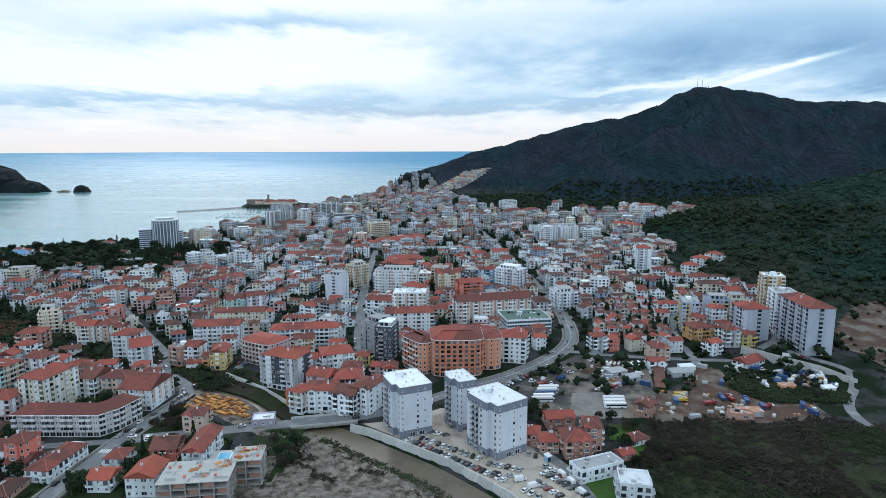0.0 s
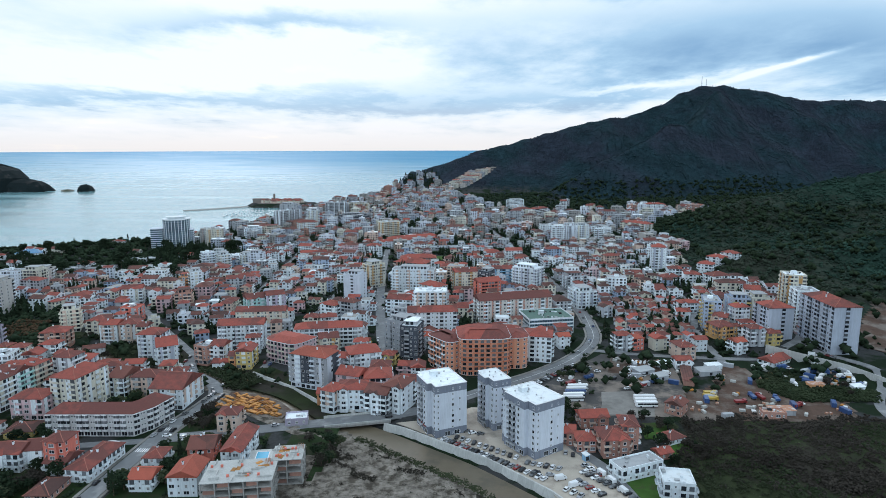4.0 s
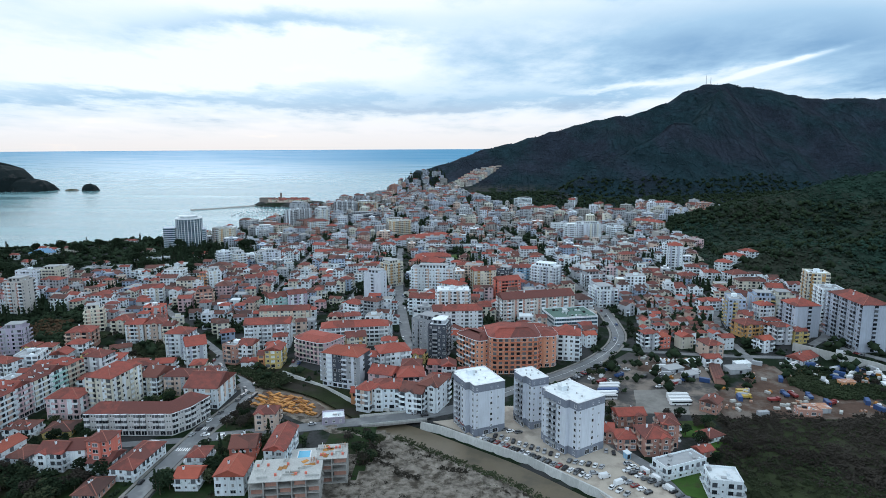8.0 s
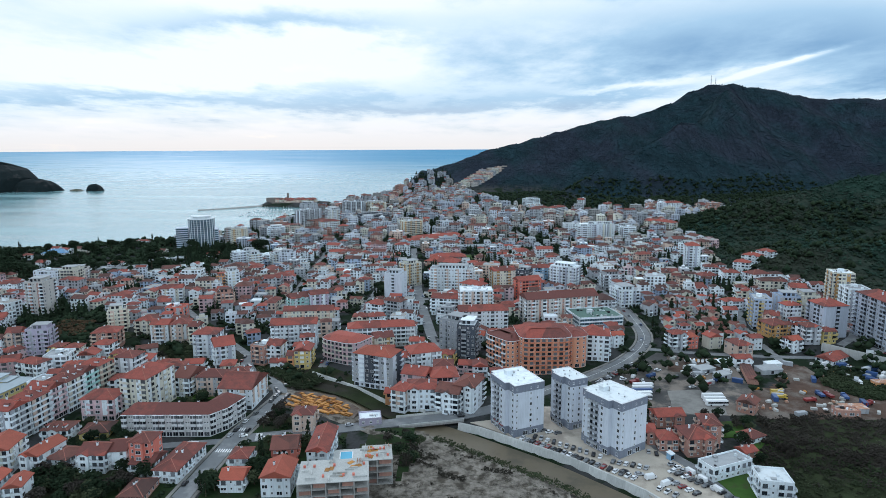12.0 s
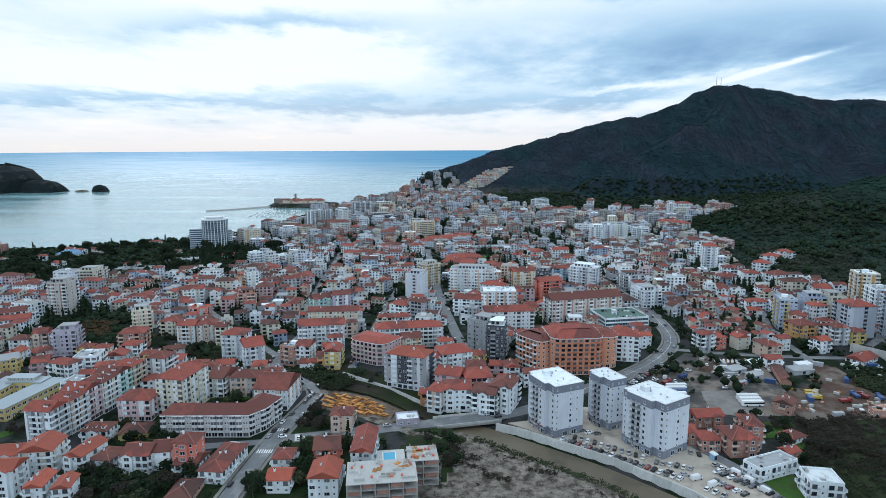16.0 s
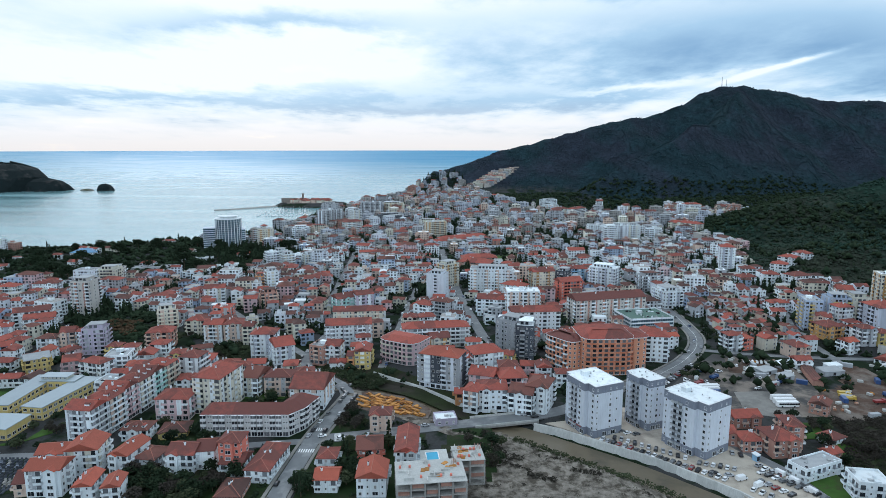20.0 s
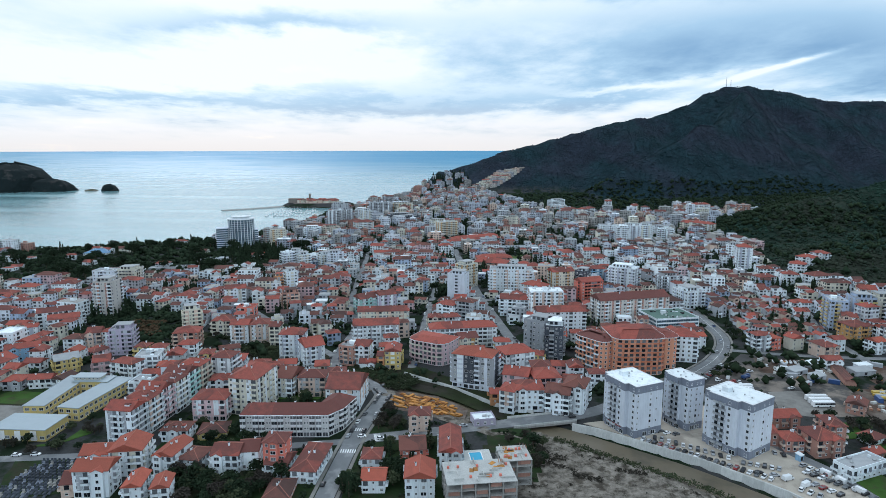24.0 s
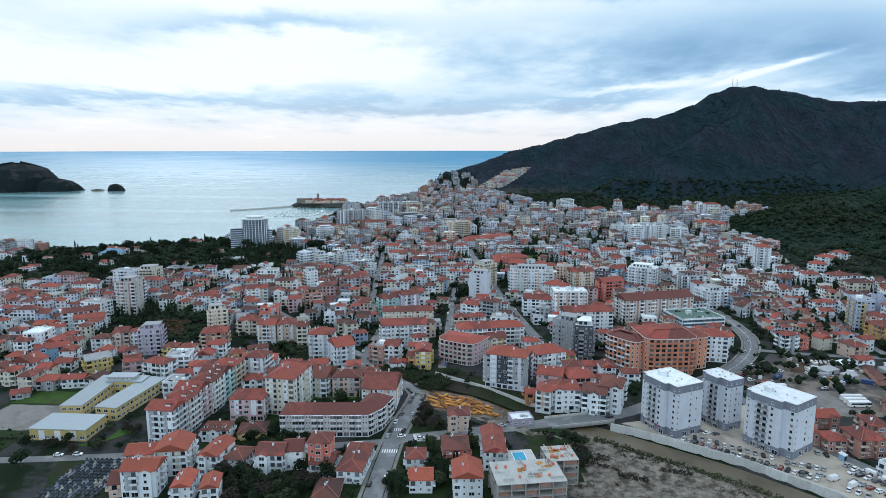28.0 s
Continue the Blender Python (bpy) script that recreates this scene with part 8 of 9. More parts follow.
grove(["round", "round", "bare"], 46, [(-238, 218), (-240, 246), (-186, 247), (-182, 222)], 0.7, 1.1)
grove(["round", "spire", "round"], 26, [(-166, 226), (-166, 270), (-128, 276), (-132, 240)], 0.7, 1.1)
grove(["round", "bare"], 12, [(-162, 284), (-160, 318), (-128, 292), (-112, 284), (-112, 300), (-140, 282)], 0.6, 1.0)
grove(["round"], 26, [(-140, 288), (-108, 299), (-96, 296), (-108, 286)], 0.6, 0.9)
grove(["round", "bare"], 14, [(-98, 256), (-92, 282), (-68, 284), (-76, 250)], 0.6, 1.0)
grove(["round", "round"], 26, [(-250, 260), (-250, 300), (-205, 278), (-205, 262)], 0.5, 0.9)
grove(["round", "spire"], 20, [(-250, 310), (-250, 345), (-190, 345), (-186, 310)], 0.6, 1.0)
grove(["round", "bare"], 22, [(66, 280), (70, 308), (96, 302), (100, 262), (66, 258)], 0.6, 0.9)
grove(["round"], 10, [(25, 326), (32, 300), (40, 300), (46, 318)], 0.6, 0.9)
grove(["round", "bare"], 6, [(128, 350), (162, 350), (196, 332), (228, 352), (200, 378), (166, 376)], 0.5, 0.8)
grove(["round", "bare"], 24, [(-340, 258), (-275, 262), (-292, 300), (-348, 292)], 0.5, 0.9)
grove(["bare", "round"], 10, [(-372, 215), (-330, 215), (-318, 250), (-372, 250)], 0.9, 1.5)
grove(["round", "bare"], 12, [(-310, 440), (-240, 440), (-196, 392), (-240, 372), (-300, 405)], 0.6, 1.0)
grove(["round"], 20, [(-66, 392), (-60, 372), (60, 360), (64, 395), (40, 404)], 0.5, 0.8)
grove(["round", "spire"], 16, [(76, 430), (84, 560), (98, 560), (96, 425)], 0.5, 0.9)

# gardens, parks and the shore pines: clumps by the hundred
ex, ey, es = [], [], []
for x, y in GREEN:
    shore_park = y > 590 and x < -290 and y < 910
    for _ in range(1 if shore_park else 4):
        ex.append(x + dice.uniform(-7, 7))
        ey.append(y + dice.uniform(-7, 7))
        es.append(dice.uniform(1.6, 5.5) if shore_park else dice.uniform(1.6, 3.2))
wood("garden_trees", "dark evergreen trees in gardens and parks", np.array(ex), np.array(ey), np.array(es), TREE_LEAF, 7)
picks = [p for p in GREEN if p[1] > 590 and p[0] < -290 and p[1] < 910]
for x, y in picks[::7]:
    tree("pine" if dice.random() < 0.6 else "spire", x, y, dice.uniform(1.1, 1.7))
for x, y in [p for p in GREEN if p[1] < 520 and p[0] > -330][::10]:
    tree(dice.choice(("spire", "round", "pine")), x + 3, y, dice.uniform(0.6, 1.0))

# cypresses in rows and clumps among the far houses
def cypresses():
    at, big = [], []
    for x, y in GREEN:
        if y > 430 and x > -420 and noise.noise((x * 0.008, y * 0.008, 31)) > -0.1:
            for _ in range(dice.choice((1, 2, 3, 4))):
                a, b, h = x + dice.uniform(-6, 6), y + dice.uniform(-6, 6), dice.uniform(7, 14)
                z = ground(a, b)
                for k in range(8):
                    u = (k + 0.6) / 8
                    at.append((a + dice.uniform(-0.4, 0.4), b + dice.uniform(-0.4, 0.4), z + h * u))
                    big.append(h * 0.15 * (1 - u) ** 0.6 + 0.35)
    v, f = clumps(np.array(at), np.array(big), 1.3)
    tagged(new("cypresses", bulk("cypresses", v, f, [TREE_LEAF])), "tall dark cypresses standing among the houses", "trees", kind="stuff")


cypresses()

# hedges, bushes and fruit trees in the gaps between the houses
ex, ey, es = [], [], []
for x, y, gap in SPOTS:
    if 330 < y < 1700 and dice.random() < (0.75 if y < 700 else 0.8):
        a, b = x + gap * 0.5 + dice.uniform(-2, 2), y + gap * 0.45 + dice.uniform(-2, 2)
        if free(a, b, 2.0):
            ex.append(a)
            ey.append(b)
            es.append(dice.uniform(2.6, 5.2) if dice.random() < (0.45 if y < 800 else 0.7) else dice.uniform(0.9, 2.0))
            if y > 850:
                ex.append(a + dice.uniform(-9, 9))
                ey.append(b - dice.uniform(4, 9))
                es.append(dice.uniform(3.0, 6.0))
ex, ey, es = np.array(ex), np.array(ey), np.array(es)
fit_in = (land(ex, ey) < 60) & (near_line(COAST, ex, ey)[0] * near_line(COAST, ex, ey)[2] > 25) & (np.min([near_line(line, ex, ey)[0] for line in ROADS], 0) > 5.5)
wood("hedges", "dark green hedges and garden bushes between houses", ex[fit_in], ey[fit_in], es[fit_in], TREE_LEAF, 5, 0.4, 0.75, 0.85, 0.85)

# trees along the pavements of the long streets
ex, ey = [], []
for line in ROADS:
    for p, q in zip(line, line[1:]):
        r = math.hypot(q[0] - p[0], q[1] - p[1])
        for i in range(int(r / 9)):
            u, off = (i + dice.random()) * 9 / r, dice.choice((-1, 1)) * dice.uniform(5.6, 7.5)
            a, b = p[0] + (q[0] - p[0]) * u + (q[1] - p[1]) / r * off, p[1] + (q[1] - p[1]) * u - (q[0] - p[0]) / r * off
            if b > 400 and free(a, b, 1.5) and dice.random() < (0.25 if line is MARKET_STREET else 0.8):
                ex.append(a)
                ey.append(b)
ex, ey = np.array(ex), np.array(ey)
wood("street_trees", "dark round trees along the town streets", ex, ey, rng.uniform(1.8, 3.6, len(ex)), TREE_LEAF, 7, 0.35, 0.65)

# the dense dark groves, the shore park and the overgrown banks
for ring, kind in CLEAR:
    if kind not in ("park", "grove", "field"):
        continue
    xs, ys = [p[0] for p in ring], [p[1] for p in ring]
    n = int((max(xs) - min(xs)) * (max(ys) - min(ys)) / {"park": 120, "grove": 22, "field": 14}[kind])
    gx, gy = scatter(n, min(xs), max(xs), min(ys), max(ys), lambda a, b: np.array([in_ring(ring, p, q) and free(p, q, 3.0) for p, q in zip(a, b)]) & (near_line(COAST, a, b)[0] * near_line(COAST, a, b)[2] > 22) & (np.min([near_line(line, a, b)[0] for line in ROADS], 0) > 5))
    gap = np.array([noise.noise((p * 0.02, q * 0.02, 2)) for p, q in zip(gx, gy)]) > (0.02 if kind == "park" else -0.3)
    gx, gy = gx[gap], gy[gap]
    size = rng.uniform(2.0, 5.2, len(gx)) if kind == "park" else rng.uniform(1.6, 3.4, len(gx)) if kind == "grove" else rng.uniform(0.8, 2.0, len(gx))
    wood(kind + "_trees", {"park": "tall dark pines of the shore park", "grove": "dense dark green olive grove", "field": "green and brown brush on the river bank"}[kind], gx, gy, size, TREE_LEAF if kind != "field" else OLIVE_LEAF, 6, 0.35, 0.65)

# the rust-brown winter trees of the grove
RUSTY = [(-378, 478), (-352, 474), (-340, 446), (-352, 428), (-370, 440)]
gx, gy = scatter(260, -380, -338, 426, 480, lambda a, b: np.array([in_ring(RUSTY, p, q) and free(p, q, 2.0) for p, q in zip(a, b)]))
wood("brown_trees", "rust-brown half-bare winter trees in the grove", gx, gy, rng.uniform(2.2, 4.0, len(gx)), RUST_LEAF, 9, 0.25, 0.5)

# brush along the dry stream through the town
BRUSH = [(-150, 351), (-178, 367), (-205, 372), (-238, 396), (-275, 425), (-301, 444)]
gx, gy = scatter(9000, -320, -140, 335, 460, lambda a, b: (near_line(BRUSH, a, b)[0] < 7 + 5 * np.sin(a * 0.07)) & np.array([free(p, q, 1.5) for p, q in zip(a, b)]) & (np.min([near_line(line, a, b)[0] for line in ROADS], 0) > 4.5))
wood("stream_brush", "dark tangled brush along a dry stream", gx, gy, rng.uniform(0.7, 2.4, len(gx)), OLIVE_DARK, 8, 0.2, 0.45)

# the belt of bushes between the builders' yard and the scrapyard
BELT = [(169, 370), (187, 378), (190, 352), (222, 344), (214, 329), (168, 330), (158, 350)]
gx, gy = scatter(2600, 156, 226, 328, 380, lambda a, b: np.array([in_ring(BELT, p, q) for p, q in zip(a, b)]))
wood("yard_bushes", "dark green and brown bushes beside the yard", gx, gy, rng.uniform(0.8, 2.4, len(gx)), OLIVE_DARK, 8, 0.2, 0.45)

# winter scrub over the waste ground and the field
def in_field(x, y):
    return np.array([in_ring([(74, 258), (99, 298), (112, 304), (150, 298), (180, 306), (205, 298), (240, 310), (350, 306), (350, 170), (66, 170)], a, b) for a, b in zip(x, y)]) & (land(x, y) < 40)


x, y = scatter(10500, 70, 350, 175, 312, in_field)
thick = np.array([noise.noise((a * 0.025, b * 0.025, 3)) + 0.5 * noise.noise((a * 0.08, b * 0.08, 5)) for a, b in zip(x, y)])
green = np.array([noise.noise((a * 0.018 + 4, b * 0.018, 8)) for a, b in zip(x, y)]) + rng.uniform(-0.25, 0.25, len(x)) + (250 - y) * 0.009
open_land = (x > 165) & (y < 262) & (thick < 0.12)
ok = (thick + rng.uniform(-0.3, 0.3, len(x)) > -0.42) & ~open_land
size = rng.uniform(0.9, 2.2, len(x)) + 1.6 * np.clip(thick, 0, 1)
wood("scrub", "dense brown-grey winter scrub and brambles", x[ok & (green < -0.02)], y[ok & (green < -0.02)], size[ok & (green < -0.02)], BARE_TWIG, 11, 0.15, 0.34)
wood("green_scrub", "dark green bushes among the scrub", x[ok & (green >= -0.02)], y[ok & (green >= -0.02)], size[ok & (green >= -0.02)], OLIVE_DARK, 11, 0.15, 0.34)
wood("grass_tufts", "rough green grass and low bushes", x[~ok], y[~ok], rng.uniform(0.3, 0.9, (~ok).sum()), OLIVE_LEAF, 2)


def on_waste(x, y):
    return np.array([in_ring([(-98, 268), (-74, 284), (-54, 268), (-22, 238), (10, 202), (16, 180), (-90, 180), (-90, 236)], a, b) for a, b in zip(x, y)])


x, y = scatter(15000, -110, 20, 180, 290, on_waste)
ok = np.zeros(len(x), bool)
for _ in range(34):
    cx, cy, lean = dice.uniform(-92, 12), dice.uniform(184, 276), math.radians(dice.uniform(-40, -14))
    u = (x - cx) * math.cos(lean) + (y - cy) * math.sin(lean)
    v = (y - cy) * math.cos(lean) - (x - cx) * math.sin(lean)
    ok |= (u / dice.uniform(4, 10)) ** 2 + (v / dice.uniform(1.3, 2.6)) ** 2 < 1 + rng.uniform(-0.3, 0.3, len(x))
ok |= rng.uniform(0, 1, len(x)) < 0.008
wood("scrub", "dark bramble thickets on waste ground", x[ok], y[ok], rng.uniform(0.5, 1.2, ok.sum()), BARE_TWIG, 5, 0.2, 0.45)


def stones():
    heap = ~ok & (rng.uniform(0, 1, len(x)) < 0.4) & (np.array([noise.noise((a * 0.09, b * 0.14, 12)) for a, b in zip(x, y)]) > 0.05)
    at = np.stack([x[heap], y[heap], land(x[heap], y[heap]) + 0.2], 1)
    v, f = clumps(at, rng.uniform(0.1, 0.5, len(at)), 0.6)
    tagged(new("rubble", bulk("rubble", v, f, [ROCK])), "scattered stones and broken concrete", "rubble", kind="stuff")


stones()


# low bushes and saplings in the gardens near the crossing, and along the edge of the builders' yard
def in_gardens(x, y):
    rings = ([(-252, 216), (-252, 262), (-215, 262), (-176, 268), (-174, 216)], [(-163, 216), (-163, 272), (-112, 282), (-110, 262), (-126, 216)], [(-160, 286), (-160, 318), (-128, 300), (-112, 286)], [(-258, 268), (-260, 346), (-188, 346), (-184, 300), (-212, 272)],
             [(-104, 268), (-100, 288), (-80, 290), (-76, 262)], [(-390, 262), (-350, 262), (-347, 286), (-390, 286)])
    lot = np.array([any(in_ring(ring, a, b) for ring in rings) and free(a, b, 1.2) for a, b in zip(x, y)])
    patchy = np.array([noise.noise((a * 0.06, b * 0.06, 21)) for a, b in zip(x, y)]) > -0.05
    return lot & patchy & (np.min([near_line(line, x, y)[0] for line in ROADS], 0) > 6.5)


x, y = scatter(4200, -392, -74, 214, 348, in_gardens)
wood("garden_bushes", "dark green bushes and saplings in the gardens", x, y, rng.uniform(0.5, 1.7, len(x)), TREE_LEAF, 8, 0.22, 0.5)
x = rng.uniform(97, 205, 420)
y = 303 + 4 * np.sin(x * 0.11) + rng.normal(0, 3.0, len(x))
wood("bank_bushes", "ragged bushes at the edge of the builders' yard", x, y, rng.uniform(0.6, 1.8, len(x)), BARE_TWIG, 7, 0.22, 0.5)

x = rng.uniform(-70, 24, 900)
y = np.interp(x, [p[0] for p in RIVER[:5][::-1]], [p[1] for p in RIVER[:5][::-1]]) - 12.5 + rng.normal(0, 1.5, len(x))
wood("river_weeds", "dark weeds and reeds along the river's edge", x, y, rng.uniform(0.4, 1.1, len(x)), OLIVE_LEAF, 4, 0.22, 0.5)

# ---- vehicles ----
def loft(g, sections, slot=0):
    """A body through cross-sections (x, half width, bottom, top)."""
    rings = [[(x, -w, z0), (x, w, z0), (x, w, (z0 + 2 * z1) / 3), (x, w * 0.86, z1), (x, -w * 0.86, z1), (x, -w, (z0 + 2 * z1) / 3)] for x, w, z0, z1 in sections]
    n = len(g.v)
    g.v += [p for r in rings for p in r]
    for k in range(len(rings) - 1):
        for i in range(6):
            j = (i + 1) % 6
            g.f.append((n + k * 6 + i, n + k * 6 + j, n + k * 6 + 6 + j, n + k * 6 + 6 + i))
            g.m.append(slot)
    g.f += [tuple(n + i for i in range(6))[::-1], tuple(n + (len(rings) - 1) * 6 + i for i in range(6))]
    g.m += [slot, slot]


def wheel_mesh(r, w):
    g = Geo()
    ring = [(r * math.cos(a), r * math.sin(a)) for a in (2 * math.pi * i / 10 for i in range(10))]
    g.hull([(x, -w / 2, z) for x, z in ring][::-1], [(x, w / 2, z) for x, z in ring][::-1])
    return g.mesh("wheel", [TYRE])


WHEEL, BIG_WHEEL = wheel_mesh(0.32, 0.22), wheel_mesh(0.5, 0.3)


def car_kind(colour, style):
    words = {"car": f"parked {colour} hatchback car", "van": f"parked {colour} delivery van", "bus": f"{colour} coach in a parking yard", "truck": f"{colour} tipper lorry in a builders' yard"}[style]
    body, glass = Geo(), Geo()
    if style == "car":
        loft(body, [(-2.1, 0.72, 0.3, 0.78), (-1.9, 0.84, 0.22, 0.92), (-1.0, 0.87, 0.2, 0.95), (0.9, 0.87, 0.2, 0.92), (1.8, 0.82, 0.22, 0.8), (2.1, 0.7, 0.3, 0.66)])
        loft(glass, [(-1.75, 0.7, 0.9, 0.98), (-1.2, 0.74, 0.9, 1.38), (0.2, 0.74, 0.9, 1.4), (1.05, 0.7, 0.88, 0.95)])
        roof = Geo()
        loft(roof, [(-1.2, 0.66, 1.37, 1.43), (0.15, 0.66, 1.38, 1.46)])
        wheels, wx, wy, wheel = 4, 1.3, 0.8, WHEEL
    elif style == "van":
        loft(body, [(-2.7, 0.92, 0.35, 2.2), (-2.6, 0.97, 0.3, 2.3), (1.2, 0.97, 0.3, 2.3), (1.9, 0.95, 0.3, 1.4), (2.6, 0.9, 0.35, 1.1)])
        loft(glass, [(1.22, 0.98, 1.4, 2.1), (1.75, 0.96, 1.38, 1.65)])
        roof, wheels, wx, wy, wheel = None, 4, 1.7, 0.88, WHEEL
    elif style == "bus":
        loft(body, [(-5.9, 1.2, 0.4, 3.1), (-5.7, 1.25, 0.35, 3.25), (5.6, 1.25, 0.35, 3.25), (5.95, 1.18, 0.4, 3.0)])
        loft(glass, [(-5.2, 1.27, 1.5, 2.75), (5.97, 1.27, 1.5, 2.75)])
        roof, wheels, wx, wy, wheel = None, 4, 3.4, 1.12, BIG_WHEEL
    else:
        loft(body, [(1.6, 1.1, 0.6, 2.6), (3.2, 1.1, 0.6, 2.6), (3.5, 1.05, 0.6, 1.6)])
        loft(glass, [(2.6, 1.12, 1.7, 2.4), (3.42, 1.1, 1.7, 2.2)])
        roof, wheels, wx, wy, wheel = Geo(), 4, 2.0, 1.05, BIG_WHEEL
        roof.box(-3.4, -1.2, 1.0, 1.4, 1.2, 2.2)
    thing = new("car" if style == "car" else {"van": "van", "bus": "coach", "truck": "lorry"}[style])
    tagged(thing, words, style if style != "bus" else "coach", "parked vehicles")
    part("body", body, [CAR[colour]], thing)
    part("windscreen", glass, [GLASS], thing)
    if roof:
        part("roof" if style == "car" else "tipper", roof, [CAR[colour]], thing)
    for k in range(wheels):
        part("wheel", wheel, None, thing, at=pose(wx * (1 if k < 2 else -1), wy * (1 if k % 2 else -1), 0.32 if wheel is WHEEL else 0.5))
    return thing


KINDS = {(c, "car"): car_kind(c, "car") for c in ("white", "black", "silver", "red", "blue", "grey")}
KINDS.update({("white", "van"): car_kind("white", "van"), ("red", "van"): car_kind("red", "van"), ("white", "bus"): car_kind("white", "bus"), ("blue", "bus"): car_kind("blue", "bus"), ("red", "truck"): car_kind("red", "truck"), ("yellow", "truck"): car_kind("yellow", "truck"), ("blue", "truck"): car_kind("blue", "truck")})
SHADES = ["white"] * 5 + ["black"] * 6 + ["silver"] * 5 + ["grey"] * 5 + ["red", "blue"]


def whole_mesh(thing):
    """The same vehicle as one mesh, for those that stay far off."""
    g = Geo()
    paints = []
    for ob in thing.children:
        m = ob.data.materials[0]
        if m not in paints:
            paints.append(m)
        add_mesh(g, ob.data, ob.matrix_basis, paints.index(m))
    return g.mesh(thing.name.split(".")[0], paints)


WHOLE = {k: whole_mesh(t) for k, t in KINDS.items()}


def park(x, y, turn, style="car", colour=None, lift=0.16):
    if style == "van":
        colour = "red" if colour == "red" else "white"
    if y > 300:
        key = (colour or dice.choice(SHADES), style)
        ob = new({"car": "car", "van": "van", "bus": "coach", "truck": "lorry"}[style], WHOLE[key])
        ob.matrix_basis = pose(x, y, ground(x, y) + lift, 0, 0, turn)
        tagged(ob, KINDS[key]["label"], KINDS[key]["category"], "parked vehicles")
        return
    copy_thing(KINDS[colour or dice.choice(SHADES), style], pose(x, y, ground(x, y) + lift, 0, 0, turn))


def park_row(p, q, turn, gap=2.7, skip=0.1, lift=0.16):
    n = int(math.hypot(q[0] - p[0], q[1] - p[1]) / gap)
    for i in range(n):
        if dice.random() > skip:
            park(p[0] + (q[0] - p[0]) * (i + 0.5) / n, p[1] + (q[1] - p[1]) * (i + 0.5) / n, turn + dice.uniform(-5, 5) + dice.choice((0, 180)), lift=lift)


park_row((-28, 281), (18, 244), 48, 2.75, 0.05)
park_row((-22, 283), (8, 262), 70, 3.1, 0.1)
park_row((10, 259), (26, 253), 60, 2.7, 0.15)
park_row((24, 238), (36, 226), 45, 2.9, 0.2)
park_row((32, 254), (46, 238), 20, 2.8, 0.15)
park_row((28, 247), (40, 232), 25, 2.9, 0.2)
park_row((36, 258), (52, 230), 25, 3.0, 0.1)
for x, y, turn in ((24, 245, 20), (29, 240, 30), (42, 250, 120), (45, 244, 118), (48, 236, 116), (38, 222, 40)):
    park(x, y, turn, "van", "white")
for x, y, turn in ((-16, 289, 20), (-13, 287, 22), (-9, 286, 25), (30, 268, 75), (33, 266, 80), (14, 250, 10), (20, 248, 0)):
    park(x, y, turn)
for k in range(3):
    park(83 + k * 0.6, 321 + k * 4.4, 2, "bus", "white")
for k in range(5):
    park(44 + k * 1.5, 328 + k * 4.2, 4, "bus", ("white", "white", "blue", "white", "white")[k], 0.1)
for x, y, c in ((47, 352, "red"), (60, 362, "blue"), (90, 350, "red"), (98, 356, "blue")):
    park(x, y, 35, "truck", c, 0.1)
for i in range(34):
    x, y = dice.uniform(34, 112), dice.uniform(344, 396)
    if in_ring([(30, 346), (60, 345), (112, 345), (118, 388), (80, 404), (54, 378)], x, y):
        park(x, y, dice.uniform(0, 360), dice.choice(("car", "car", "car", "van")), None if dice.random() < 0.7 else "white", 0.1)
for i in range(12):
    park(26 + i * 2.6, 352 + i * 2.9, -45, lift=0.1)
for x, y, turn, c in ((122, 330, 0, "yellow"), (122, 334, 5, "yellow"), (124, 338, 0, "yellow"), (136, 326, 10, "red"), (150, 333, 100, "red"), (158, 331, 80, "blue"), (165, 322, 30, "red"), (146, 334, 90, "blue")):
    park(x, y, turn, "truck", c, 0.3)
for i in range(24):
    park(dice.uniform(176, 222), dice.uniform(352, 392), dice.uniform(0, 360), dice.choice(("car", "car", "van")), dice.choice(("white", "silver", "grey", "blue", "red")), 0.3)
for line, side, n in ((MAIN_STREET, 3.0, 44), (MARKET_STREET, 3.0, 34), (BRIDGE_ROAD[6:13], 2.2, 8), (BRIDGE_ROAD[:6], 2.0, 6), (STREETS[1], 2.2, 14), (STREETS[6], 2.4, 10), (BACK_STREET, 2.2, 20)):
    for i in range(n):
        k = dice.randrange(len(line) - 1)
        u = dice.random()
        p, q = line[k], line[k + 1]
        r = math.hypot(q[0] - p[0], q[1] - p[1])
        s = dice.choice((-1, 1)) * side
        park(p[0] + (q[0] - p[0]) * u + (q[1] - p[1]) / r * s, p[1] + (q[1] - p[1]) * u - (q[0] - p[0]) / r * s, math.degrees(math.atan2(q[1] - p[1], q[0] - p[0])), lift=0.24)
for thing in KINDS.values():
    for ob in (*thing.children_recursive, thing):
        bpy.data.objects.remove(ob)


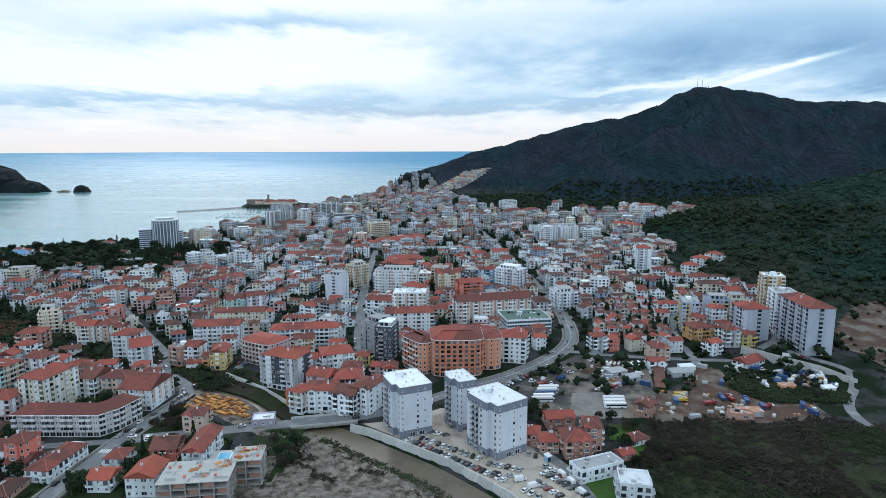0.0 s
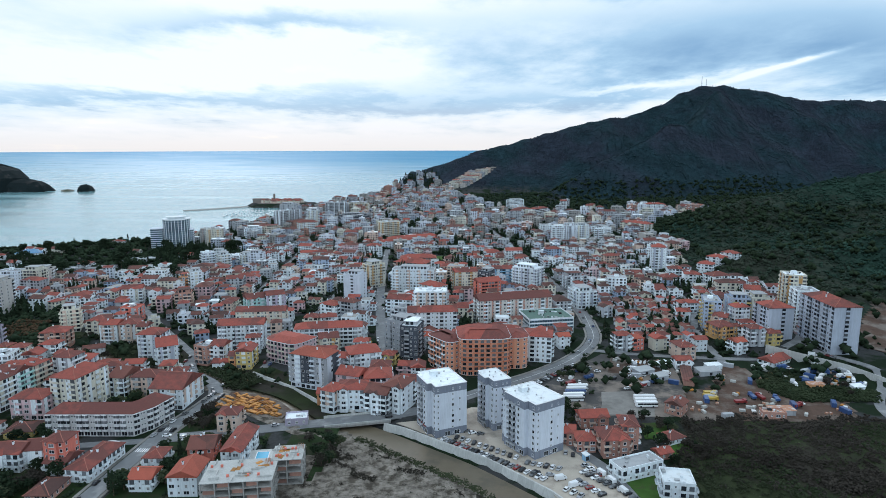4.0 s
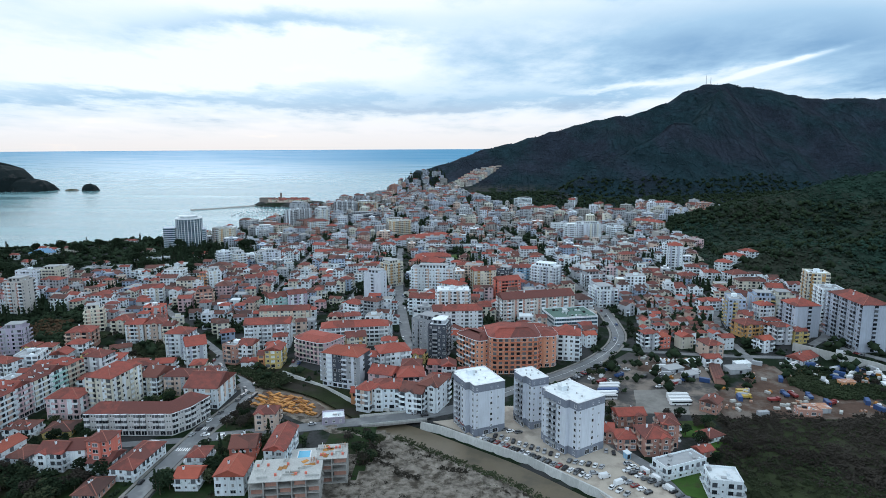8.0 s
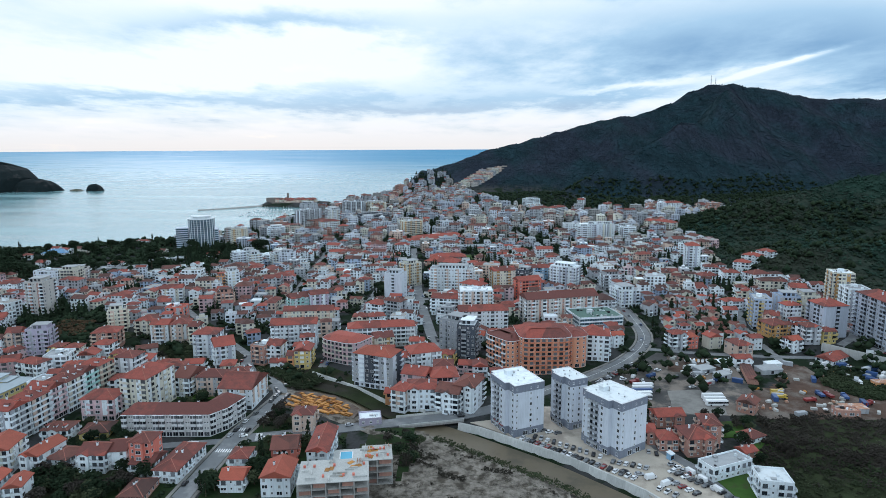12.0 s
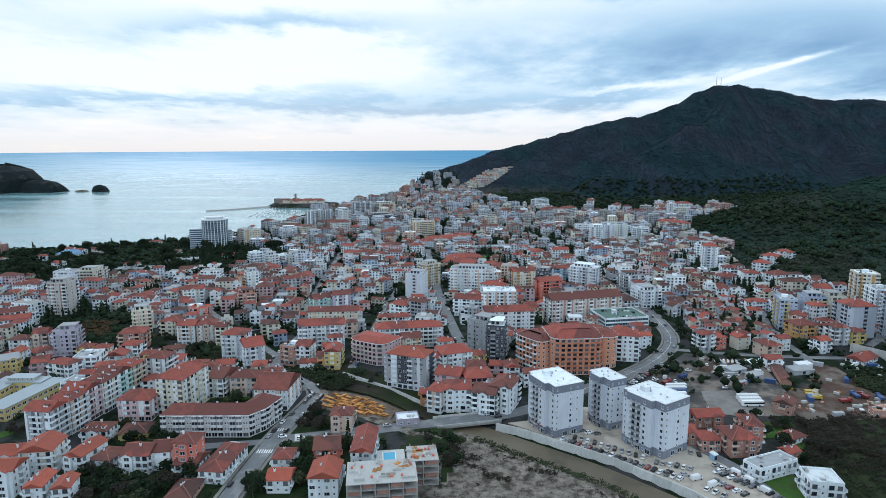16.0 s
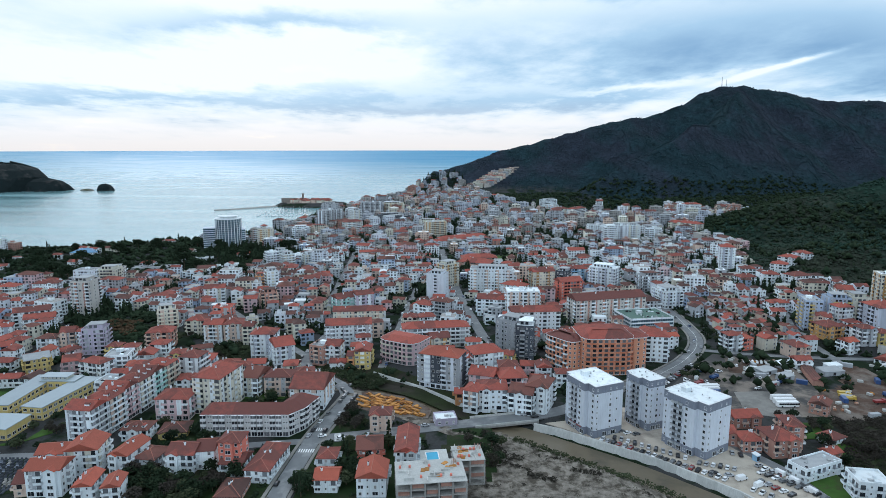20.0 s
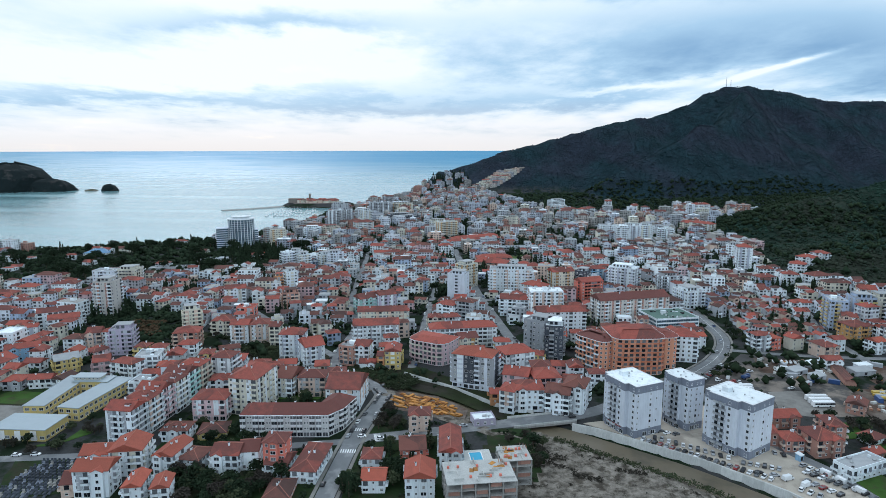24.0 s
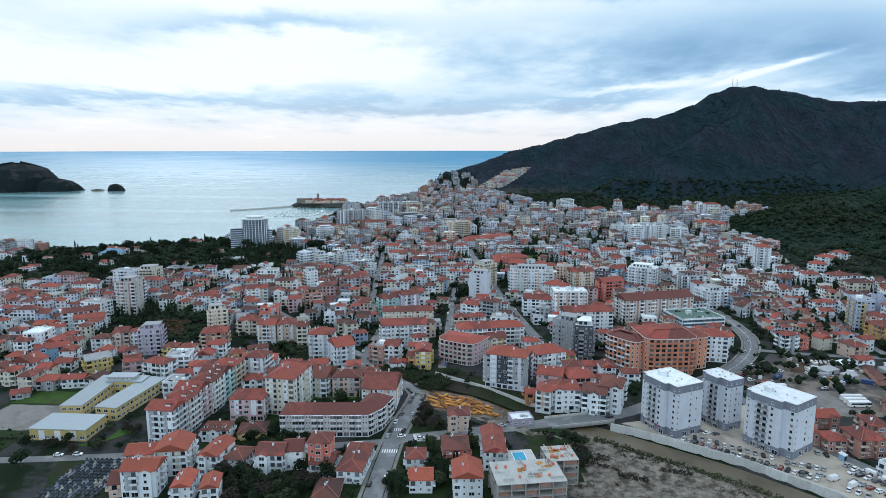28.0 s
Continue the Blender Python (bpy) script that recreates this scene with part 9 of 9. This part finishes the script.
# ---- sheds, containers and clutter of the yards ----
def shed(x, y, turn, w, d, h, wall, roof, label):
    thing = tagged(new("shed"), label, "shed", "sheds of the yards")
    thing.matrix_basis = pose(x, y, ground(x, y) + 0.2, 0, 0, turn)
    g = Geo()
    g.box(-w / 2, -d / 2, -0.5, w / 2, d / 2, h)
    part("wall", g, [wall], thing)
    g = Geo()
    a, b = w / 2 + 0.3, d / 2 + 0.3
    g.hull([(-a, -b, h), (a, -b, h), (a, b, h + 0.5), (-a, b, h + 0.5)], [(-a, -b, h + 0.12), (a, -b, h + 0.12), (a, b, h + 0.62), (-a, b, h + 0.62)])
    part("roof", g, [roof], thing)
    g = Geo()
    g.box(-0.9, -d / 2 - 0.05, 0.2, 0.9, -d / 2 + 0.02, 2.1)
    part("door", g, [DARK], thing)
    TAKEN.append((x, y, w, d, math.radians(turn)))


for x, y, turn, w, d, wall, roof, words in ((96, 372, 25, 12, 7, "grey", "grey", "low grey shed with a sheet roof"), (103, 362, 25, 9, 6, "grey", "grey", "grey block shed with a flat roof"), (121, 366, 75, 30, 6, "brick", "brown", "long low shed with a rusty brown roof"),
                                            (136, 372, 10, 14, 8, "grey", "grey", "grey workshop with a sheet roof"), (143, 381, 12, 10, 5, "white", "white", "white site cabin in the yard"), (152, 314, 3, 13, 6, "grey", "rust", "grey shed with a rusty sheet roof"),
                                            (112, 384, 30, 8, 5, "white", "white", "white tarpaulin shelter over goods"), (190, 350, 4, 9, 4, "orange", "rust", "low shed under orange sheeting"), (212, 346, 10, 7, 4, "white", "white", "white site cabin by the track"),
                                            (-20, 324, 25, 5, 3, "white", "white", "white kiosk beside the towers"), (38, 262, 30, 2.4, 2.4, "blue", "white", "small blue kiosk on the car park")):
    shed(x, y, turn, w, d, 2.7, WALL[wall], ROOF[roof], words)
CLUTTER = []
for k, (w, d, h, m) in enumerate(((2.4, 1.2, 1.0, TIMBER), (3.0, 1.6, 1.2, PALE_CONCRETE), (1.6, 1.1, 0.9, ROOF["rust"]), (6.0, 2.4, 2.4, CAR["blue"]), (2.0, 2.0, 0.6, PAINT_WHITE), (6.0, 2.4, 2.4, WALL["grey"]))):
    g = Geo()
    g.box(-w / 2, -d / 2, 0, w / 2, d / 2, h)
    g.box(-w / 2 + 0.1, -d / 2 + 0.1, h, w / 2 - 0.1, d / 2 - 0.1, h + 0.08)
    CLUTTER.append((g.mesh("crate", [m]), ("pallet of orange boards", "stack of pale concrete blocks", "rusty scrap bin", "blue steel container", "white wrapped pallet", "grey steel container")[k]))
for i in range(190):
    zone = dice.choice(([(100, 306), (112, 345), (190, 332), (192, 308)], [(128, 352), (150, 392), (222, 380), (218, 352)], [(80, 348), (84, 398), (128, 392), (118, 350)], [(178, 350), (184, 388), (226, 366), (228, 350)]))
    x, y = dice.uniform(min(p[0] for p in zone), max(p[0] for p in zone)), dice.uniform(min(p[1] for p in zone), max(p[1] for p in zone))
    if in_ring(zone, x, y) and free(x, y, 1.5):
        me, words = dice.choice(CLUTTER[:3] * 2 + CLUTTER[1:3] * 3 + CLUTTER[3:])
        tagged(part("crate" if "container" not in words else "container", me, None, at=pose(x, y, ground(x, y) + 0.25, 0, 0, dice.uniform(0, 180))), words + " in a yard", "crate" if "container" not in words else "container", "yard clutter")
for i in range(7):
    tagged(part("boat", DRY_BOAT, None, at=pose(92 + i * 2.6, 392 - i * 0.4, ground(92, 392) + 0.15, 0, 0, 70 + dice.uniform(-5, 5)) @ Matrix.Scale(0.6, 4)), "white motor boat stored on dry land", "boat", "boats ashore")
for x, y, s in ((150, 326, 2.4), (146, 324, 1.8), (190, 318, 3.5)):
    v, f = clumps(np.array([(0, 0, 0.2)] * 6) + rng.normal(0, 0.6, (6, 3)) * (1, 1, 0.2), rng.uniform(0.8, 1.4, 6) * s * 0.6, 0.5)
    tagged(part("gravel_heap", bulk("gravel_heap", v, f, [GRAVEL]), None, at=pose(x, y, ground(x, y))), "pale heap of gravel in the yard", "heap", "gravel heaps")


# ---- white vaulted canopy and stalls of the market by the crossing ----
def market():
    thing = tagged(new("canopy"), "white vaulted fabric canopy by the crossing", "canopy")
    thing.matrix_basis = pose(-183, 263.5, ground(-183, 263) + 0.2, 0, 0, 8)
    g = Geo()
    arc = [(4.6 * math.cos(a), 1.9 * math.sin(a) + 2.3) for a in np.linspace(0, math.pi, 9)]
    n = len(arc)
    g.v += [(x, y, z + lift) for y, lift in ((-3.5, 0), (3.5, 0), (-3.5, 0.1), (3.5, 0.1)) for x, z in arc]
    for i in range(n - 1):
        g.f += [(i, i + 1, n + i + 1, n + i), (2 * n + i, 3 * n + i, 3 * n + i + 1, 2 * n + i + 1), (i, 2 * n + i, 2 * n + i + 1, i + 1), (n + i, n + i + 1, 3 * n + i + 1, 3 * n + i)]
        g.m += [0] * 4
    part("cover", g, [PAINT_WHITE], thing)
    for x in (-4.5, 4.5):
        for y in (-3.4, 3.4):
            g = Geo()
            g.box(x - 0.1, y - 0.1, -0.2, x + 0.1, y + 0.1, 2.4)
            part("post", g, [STEEL], thing)
    for i in range(26):
        x, y = -190 + dice.uniform(-6, 17), 246 + dice.uniform(-8, 14)
        if x < -176 and free(x, y, 1.0):
            g = Geo()
            g.box(-1.2, -0.8, 0, 1.2, 0.8, 0.8)
            g.hull([(-1.4, -1.0, 2.0), (1.4, -1.0, 2.0), (1.4, 1.0, 2.0), (-1.4, 1.0, 2.0)], [(-0.9, -0.1, 2.5), (0.9, -0.1, 2.5), (0.9, 0.1, 2.5), (-0.9, 0.1, 2.5)])
            for px_, py_ in ((-1.2, -0.8), (1.1, -0.8), (-1.2, 0.7), (1.1, 0.7)):
                g.box(px_, py_, 0.8, px_ + 0.1, py_ + 0.1, 2.0)
            tagged(part("market_stall", g, [dice.choice((CAR["grey"], CAR["blue"], CAR["black"], WALL["grey"]))], at=pose(x, y, ground(x, y) + 0.15, 0, 0, 15 + dice.choice((0, 90)))), "small covered market stall beside the street", "stall", "market stalls")


market()
